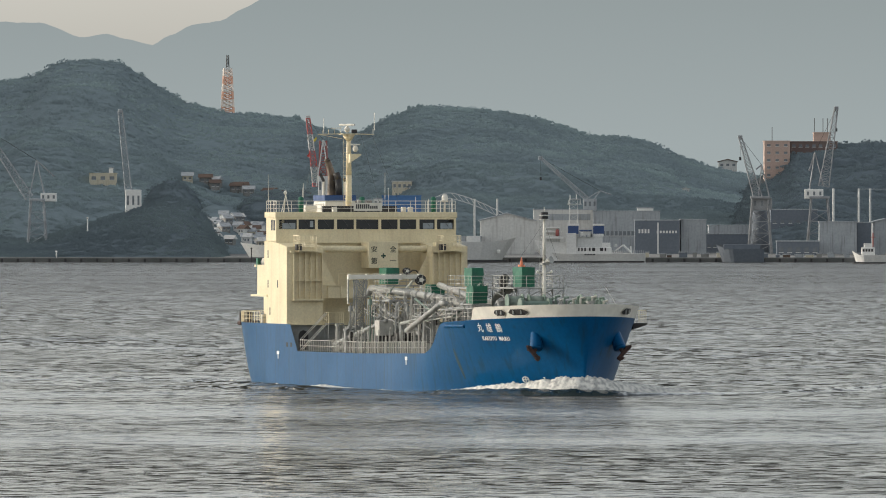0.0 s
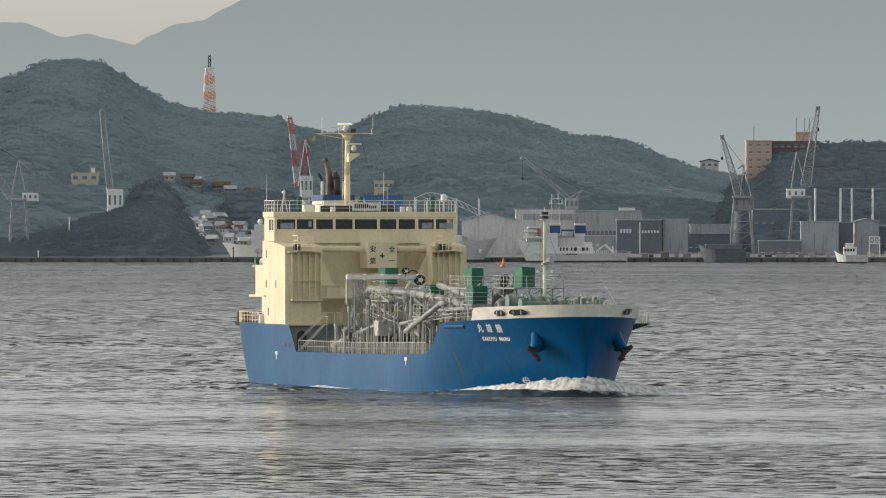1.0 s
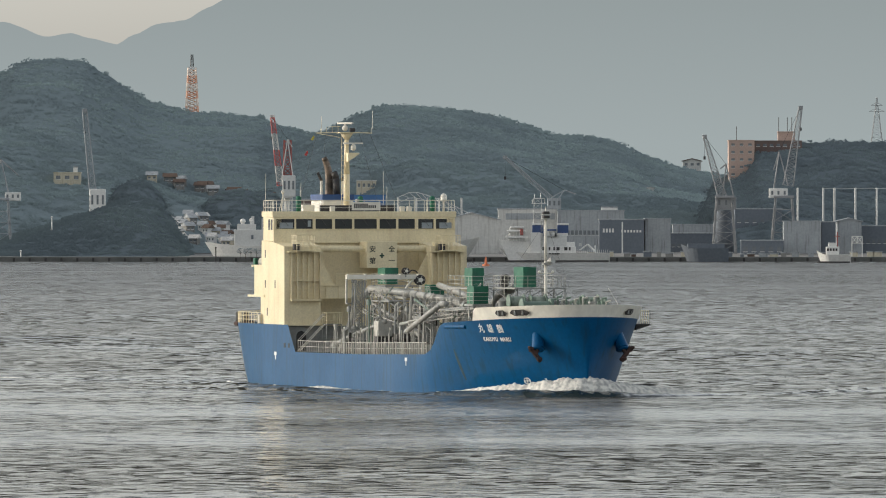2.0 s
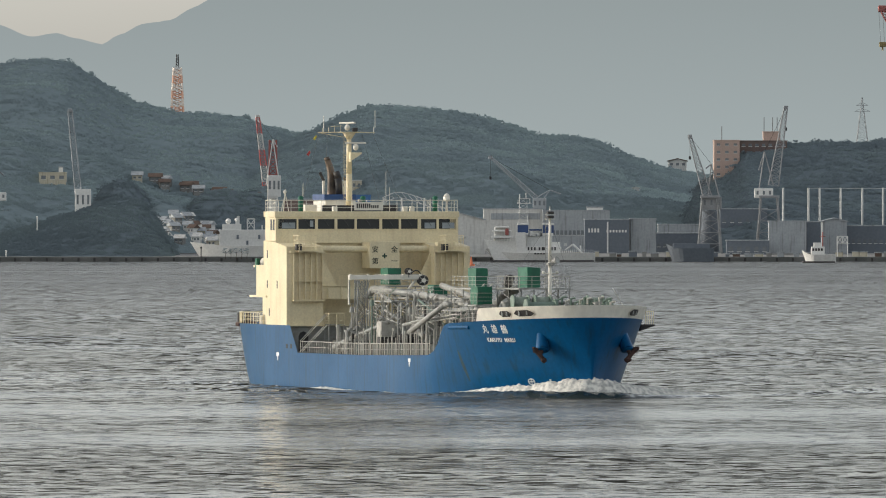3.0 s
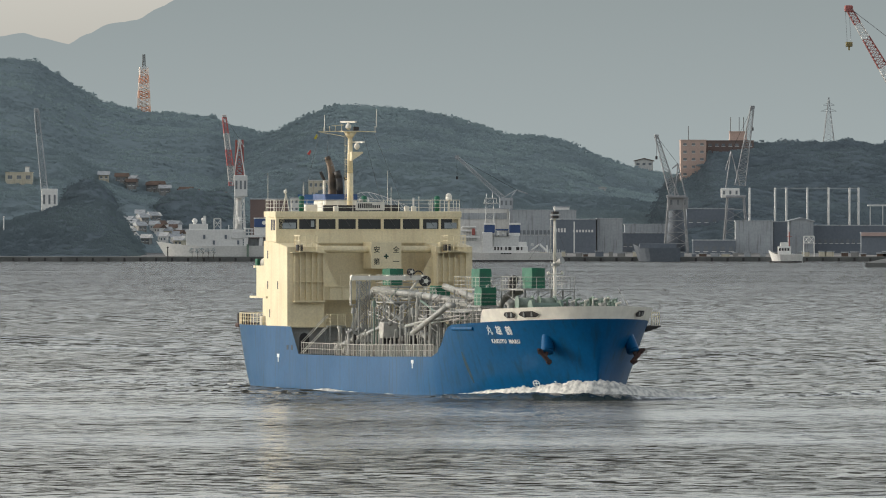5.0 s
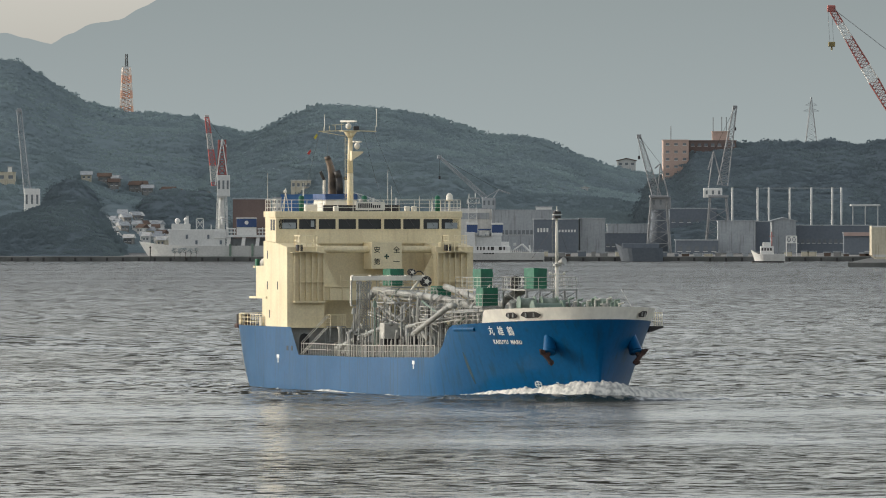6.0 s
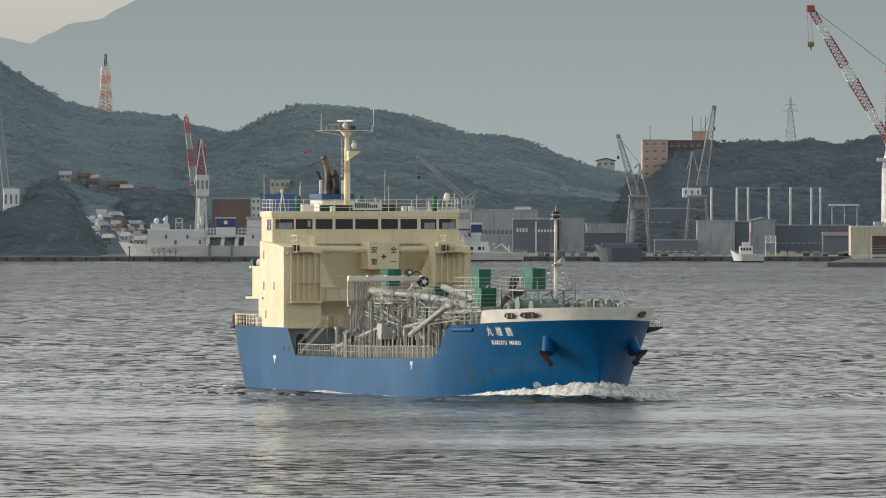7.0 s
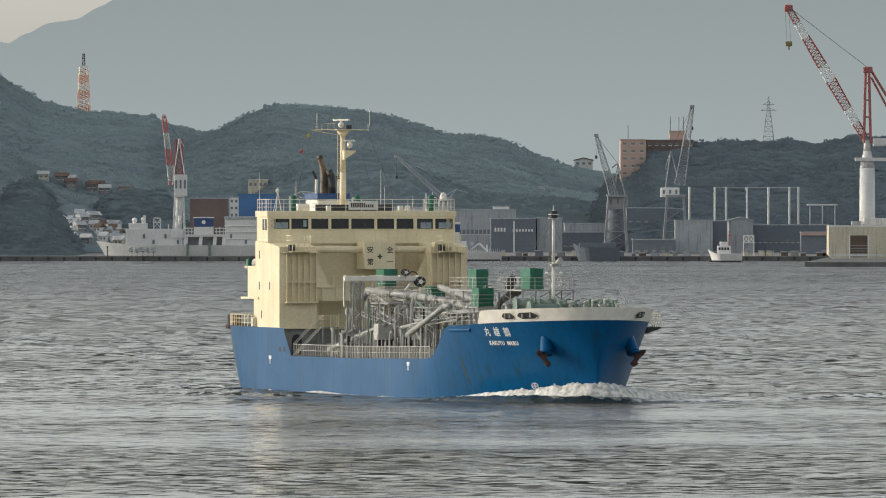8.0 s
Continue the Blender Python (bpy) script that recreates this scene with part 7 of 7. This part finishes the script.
def forecastle():
    bm = bmesh.new()
    rod(bm, (60.3, 0, 6.1), (60.3, 0, 11.2), 0.16, 0.14, 12)
    rod(bm, (60.3, 0, 11.2), (60.3, 0, 15.1), 0.14, 0.1, 12)
    fm = part("foremast", bm, M_WHITE, SHIP, "slim white foremast with lamps", True)
    bm = bmesh.new()
    for k in range(22):
        rod(bm, (60.1, -0.32, 6.6 + k * 0.38), (60.1, -0.14, 6.6 + k * 0.38), 0.018, seg=4)
    rod(bm, (60.1, -0.34, 6.2), (60.1, -0.34, 15.0), 0.02, seg=4)
    part("ladder", bm, M_GREY, fm)
    for z in (15.0, 15.35):
        part("mast_lamp", bbox(60.1, 60.6, -0.28, 0.28, z - 0.12, z + 0.12, 0.05), M_DARK, fm)
    part("lamp_plate", bbox(60.0, 60.7, -0.36, 0.36, 15.16, 15.2), M_WHITE, fm)
    part("lamp_plate", bbox(60.0, 60.7, -0.36, 0.36, 14.8, 14.84), M_WHITE, fm)
    bm = bmesh.new()
    rod(bm, (60.3, 0, 15.4), (60.3, 0, 15.9), 0.04, seg=5)
    part("mast_tip", bm, M_WHITE, fm)
    bm = bmesh.new()
    rod(bm, (60.5, 0.1, 11.2), (61.0, 0.45, 11.35), 0.1, 0.32, 14)
    part("air_horn", bm, M_GREY, fm, "grey air horn")
    part("horn_mount", bbox(60.2, 60.8, -0.3, 0.3, 10.9, 11.1, 0.03), M_GREY, fm)
    bm = bmesh.new()
    rod(bm, (60.3, -0.65, 10.2), (60.3, 0.65, 10.2), 0.05, seg=6)
    for y in (-0.6, 0.6):
        ball(bm, (60.4, y, 10.3), 0.14, 8, 6)
    part("floodlight_bar", bm, M_WHITE, fm)
    for k, b in enumerate(((72, 0, 7.4), (57, -3, 9), (57, 3, 9))):
        bm = bmesh.new()
        rod(bm, (60.3, 0, 14.6 if k else 11.8), b, 0.012, seg=3)
        part("stay_wire", bm, M_DARK, fm)
    # windlass and mooring gear on the forecastle deck
    for y in (-2.6, 2.2):
        bm = bmesh.new()
        rod(bm, (66.5, y - 1.0, 7.3), (66.5, y + 1.2, 7.3), 0.55, seg=14)
        rod(bm, (66.5, y - 1.3, 7.3), (66.5, y - 1.1, 7.3), 0.8, seg=16)
        rod(bm, (66.5, y + 1.2, 7.3), (66.5, y + 1.4, 7.3), 0.8, seg=16)
        box(bm, 65.9, 67.1, y - 1.4, y + 1.5, 6.3, 6.9)
        part("windlass", bm, M_GREENP, SHIP, "pale green mooring windlass")
    for x, y in ((62.5, -4.5), (64.5, -0.2), (65.2, 0.5), (70, 1.4)):
        bm = bmesh.new()
        rod(bm, (x, y, 6.2), (x, y, 7.75), 0.28, seg=12)
        rod(bm, (x, y, 7.7), (x, y, 7.85), 0.4, seg=12)
        part("mushroom_vent", bm, M_GREY, SHIP)
    for k in range(16):
        x = 65.5 + k * 0.4
        bm = bmesh.new()
        y = -1.2 + 0.28 * k * (1 if k < 9 else 0.8)
        h = 0.9 + 0.5 * ((k * 7) % 5) / 5
        pipe(bm, [(x, y, 6.6), (x, y, 6.9 + h), (x + 0.2, y + 0.35, 7.1 + h * 0.9)], 0.09, 7)
        part("deck_fitting", bm, M_GREENP if k % 3 else M_RAIL, SHIP)
    for x, y in ((63.8, -3.6), (64.6, -1.9), (68.6, 1.6)):
        drum = part("rope_drum", rod(bmesh.new(), (x, y - 0.6, 7.75), (x, y + 0.6, 7.75), 0.5, seg=16), M_ROPE, SHIP, "mooring drum wound with pale green rope", True)
        for dy in (-0.66, 0.66):
            part("flange", rod(bmesh.new(), (x, y + dy - 0.04, 7.75), (x, y + dy + 0.04, 7.75), 0.68, seg=18), M_GREENP, drum)
        part("stand", bbox(x - 0.4, x + 0.4, y - 0.8, y + 0.8, 6.2, 7.3, 0.04), M_GREENP, drum)
    bm = bmesh.new()
    rod(bm, (71.0, 3.6, 7.2), (70.6, 2.6, 9.0), 0.022, seg=5)
    part("jackstaff", bm, M_RAIL, SHIP)


forecastle()


def scanner(length, height, at, name):
    bm = bmesh.new()
    box(bm, -0.1, 0.12, -length / 2, length / 2, 0, height, 0.02)
    rod(bm, (0, 0, -0.25), (0, 0, 0.02), 0.1, seg=8)
    ob = part("radar_scanner", bm, M_WHITE, SHIP, name)
    ob.location = at
    return ob


SCAN_TOP = scanner(1.9, 0.16, (-6.3, -0.15, 23.3), "white rotating radar scanner")
SCAN_LOW = scanner(1.9, 0.14, (-5.9, 0.5, 21.5), "white rotating radar scanner")


# ---------- broken water round the ship ----------
def foam_material():
    m, nt, bsdf = nodes_of("white_foam")
    N, L = nt.nodes, nt.links
    tc = N.new("ShaderNodeTexCoord")
    n = N.new("ShaderNodeTexNoise")
    n.inputs["Scale"].default_value, n.inputs["Detail"].default_value = 2.2, 6
    L.new(tc.outputs["Object"], n.inputs["Vector"])
    mx = N.new("ShaderNodeMixRGB")
    mx.inputs[1].default_value, mx.inputs[2].default_value = (0.34, 0.34, 0.32, 1), (0.7, 0.68, 0.62, 1)
    r = N.new("ShaderNodeMapRange")
    r.inputs[1].default_value, r.inputs[2].default_value = 0.38, 0.6
    L.new(n.outputs[0], r.inputs[0])
    L.new(r.outputs[0], mx.inputs[0])
    L.new(mx.outputs[0], bsdf.inputs["Base Color"])
    bsdf.inputs["Roughness"].default_value = 0.8
    b = N.new("ShaderNodeBump")
    b.inputs["Strength"].default_value, b.inputs["Distance"].default_value = 0.7, 0.15
    L.new(n.outputs[0], b.inputs["Height"])
    L.new(b.outputs[0], bsdf.inputs["Normal"])
    return m


M_FOAM = foam_material()


def ridge_wave(name, path, material, seed, rough=1.0):
    """A crest of water along path: rows of (x, y, height, width), rough on top."""
    bm = bmesh.new()
    prev = None
    n = len(path) - 1
    steps = n * 26
    for s in range(steps + 1):
        u = s / 26
        i = min(int(u), n - 1)
        f = u - i
        x, y, h, w = (a + (b - a) * f for a, b in zip(path[i], path[i + 1]))
        dx, dy = path[i + 1][0] - path[i][0], path[i + 1][1] - path[i][1]
        d = math.hypot(dx, dy)
        nx, ny = -dy / d, dx / d
        cur = []
        for k in range(9):
            a = k / 8 * 2 - 1
            hh = h * (1 - abs(a) ** 1.6)
            jit = noise.noise(Vector((x * 0.5, y * 0.5 + a, seed))) * 0.3 + noise.noise(Vector((x * 1.9, y * 1.9 + a * 2, seed))) * 0.22 + noise.noise(Vector((x * 4.7, y * 4.7, a * 4 + seed))) * 0.12
            hh = hh * (1 + jit * rough) - 0.12 if abs(a) < 0.99 else -0.3
            cur.append(bm.verts.new((x + nx * a * w, y + ny * a * w, hh)))
        if prev:
            for k in range(8):
                bm.faces.new((prev[k], cur[k], cur[k + 1], prev[k + 1]))
        prev = cur
    return mesh_ob(name, bm, material, True)


BOW_WAVE = thing("bow_wave", "white foaming bow wave pushed up by the ship", "wave")
_a = ridge_wave("crest", [(50, -8.7, 0.08, 0.25), (55, -8.1, 0.3, 0.3), (60, -7.15, 0.55, 0.4), (64, -6.05, 0.85, 0.5), (67.5, -4.9, 1.1, 0.65), (70.2, -3.6, 1.35, 0.9), (72.2, -2.2, 1.65, 1.2),
                          (73.6, -0.6, 1.8, 1.4), (73.9, 1.0, 1.6, 1.4), (72.8, 2.8, 1.2, 1.5), (71.2, 4.8, 1.1, 1.5), (69.4, 7.4, 0.8, 1.4), (67, 10.2, 0.5, 1.2), (64, 13, 0.2, 0.7)], M_FOAM, 3, 0.6)
_a.parent = BOW_WAVE
_a = ridge_wave("wave_face", [(38, -9.8, 0.1, 0.8), (48, -9.9, 0.2, 1.1), (56, -9.3, 0.3, 1.5), (62, -8.3, 0.48, 1.9), (67, -6.9, 0.6, 2.1), (72, -4.6, 0.68, 2.1), (75.2, -1.6, 0.68, 2.1), (75.6, 1.6, 0.58, 2.1), (73.6, 5.0, 0.36, 2.1), (70.5, 9.5, 0.3, 2.1), (65, 15, 0.2, 2.2), (57, 22, 0.1, 2.4)], M_CALM, 5, 0.5)
_a.parent = BOW_WAVE
SIDE_FOAM = thing("hull_foam", "thin broken foam line along the waterline", "foam")
for _p, _seed in (([(12, -8.7, 0.1, 0.2), (18, -8.75, 0.3, 0.45), (24, -8.7, 0.18, 0.3), (31, -8.6, 0.12, 0.2)], 12), ([(-18, -7.6, 0.1, 0.2), (-21, -7.2, 0.2, 0.5), (-23, -6.6, 0.15, 0.3)], 14), ([(-24, -9.5, 0.1, 0.3), (-30, -11, 0.2, 0.5), (-38, -13.2, 0.12, 0.3)], 15),
                  ([(-3, -9.6, 0.1, 0.2), (0, -9.9, 0.24, 0.35), (3, -10.1, 0.15, 0.25)], 16), ([(5, -10.6, 0.08, 0.2), (9, -10.7, 0.3, 0.3), (12, -10.8, 0.1, 0.2)], 17), ([(34, -8.75, 0.08, 0.15), (39, -8.8, 0.16, 0.25), (44, -8.75, 0.08, 0.15)], 18), ([(-40, -16, 0.1, 0.3), (-52, -21, 0.17, 0.4), (-60, -24, 0.1, 0.3)], 19)):
    _a = ridge_wave("foam_line", _p, M_FOAM, _seed, 1.3)
    _a.parent = SIDE_FOAM
PORT_WAKE = thing("wake_swell", "low swell spreading from the hull", "wave")
for _p in ([(22, -10.3, 0.2, 1.2), (10, -10.6, 0.26, 2.2), (0, -11.0, 0.3, 2.4), (-8, -11.6, 0.26, 2.4), (-20, -14, 0.25, 2.2)], [(-12, -9.2, 0.16, 1.4), (-22, -10.2, 0.27, 2.2), (-36, -13.8, 0.22, 2.8), (-54, -19.5, 0.2, 2.4)], [(40, -13, 0.15, 1.6), (28, -17, 0.34, 2.2), (14, -23, 0.2, 2.6)],
           [(66, 16, 0.15, 1.4), (58, 24, 0.28, 2.4), (44, 38, 0.22, 2.8), (26, 56, 0.2, 2.8)], [(50, 24, 0.12, 1.4), (36, 38, 0.3, 2.0), (16, 60, 0.2, 2.4)]):
    _a = ridge_wave("swell_crest", _p, M_WATER, 21 + _p[0][0], 0.9)
    _a.parent = PORT_WAKE


def motions():
    th0, rate, speed = radians(15.09), radians(-0.018), 6.0
    rows = []
    for i in range(0, 17):
        t = i * 0.5
        am, a = th0 + rate * t / 2, th0 + rate * t
        rows.append((t, (-6.97 + speed * t * math.sin(am), 1156.25 - speed * t * math.cos(am)), math.degrees(a) - 90))
    # lightly laden: the hull rides a little high, the waves it makes lie on the water
    walk(SHIP, [(t, pose(*at, 0.15, 0, 0, a)) for t, at, a in rows])
    rows = [(t, pose(*at, 0, 0, 0, a)) for t, at, a in rows]
    walk(WATER, [(0, pose(0, 0, 0)), (4, pose(2.5, -4, 0)), (8, pose(5, -8, 0))])
    # radars turn once in two seconds or a little slower
    for ob, at, turn, zero in ((SCAN_TOP, (-6.3, -0.15, 23.3), 180.0, 3.25), (SCAN_LOW, (-5.9, 0.5, 21.5), 157.0, 3.0)):
        walk(ob, [(k * 0.2, pose(*at, 0, 0, -15 + turn * (k * 0.2 - zero))) for k in range(41)])
    walk(BOW_WAVE, rows)
    walk(SIDE_FOAM, rows)
    walk(PORT_WAKE, rows)



motions()
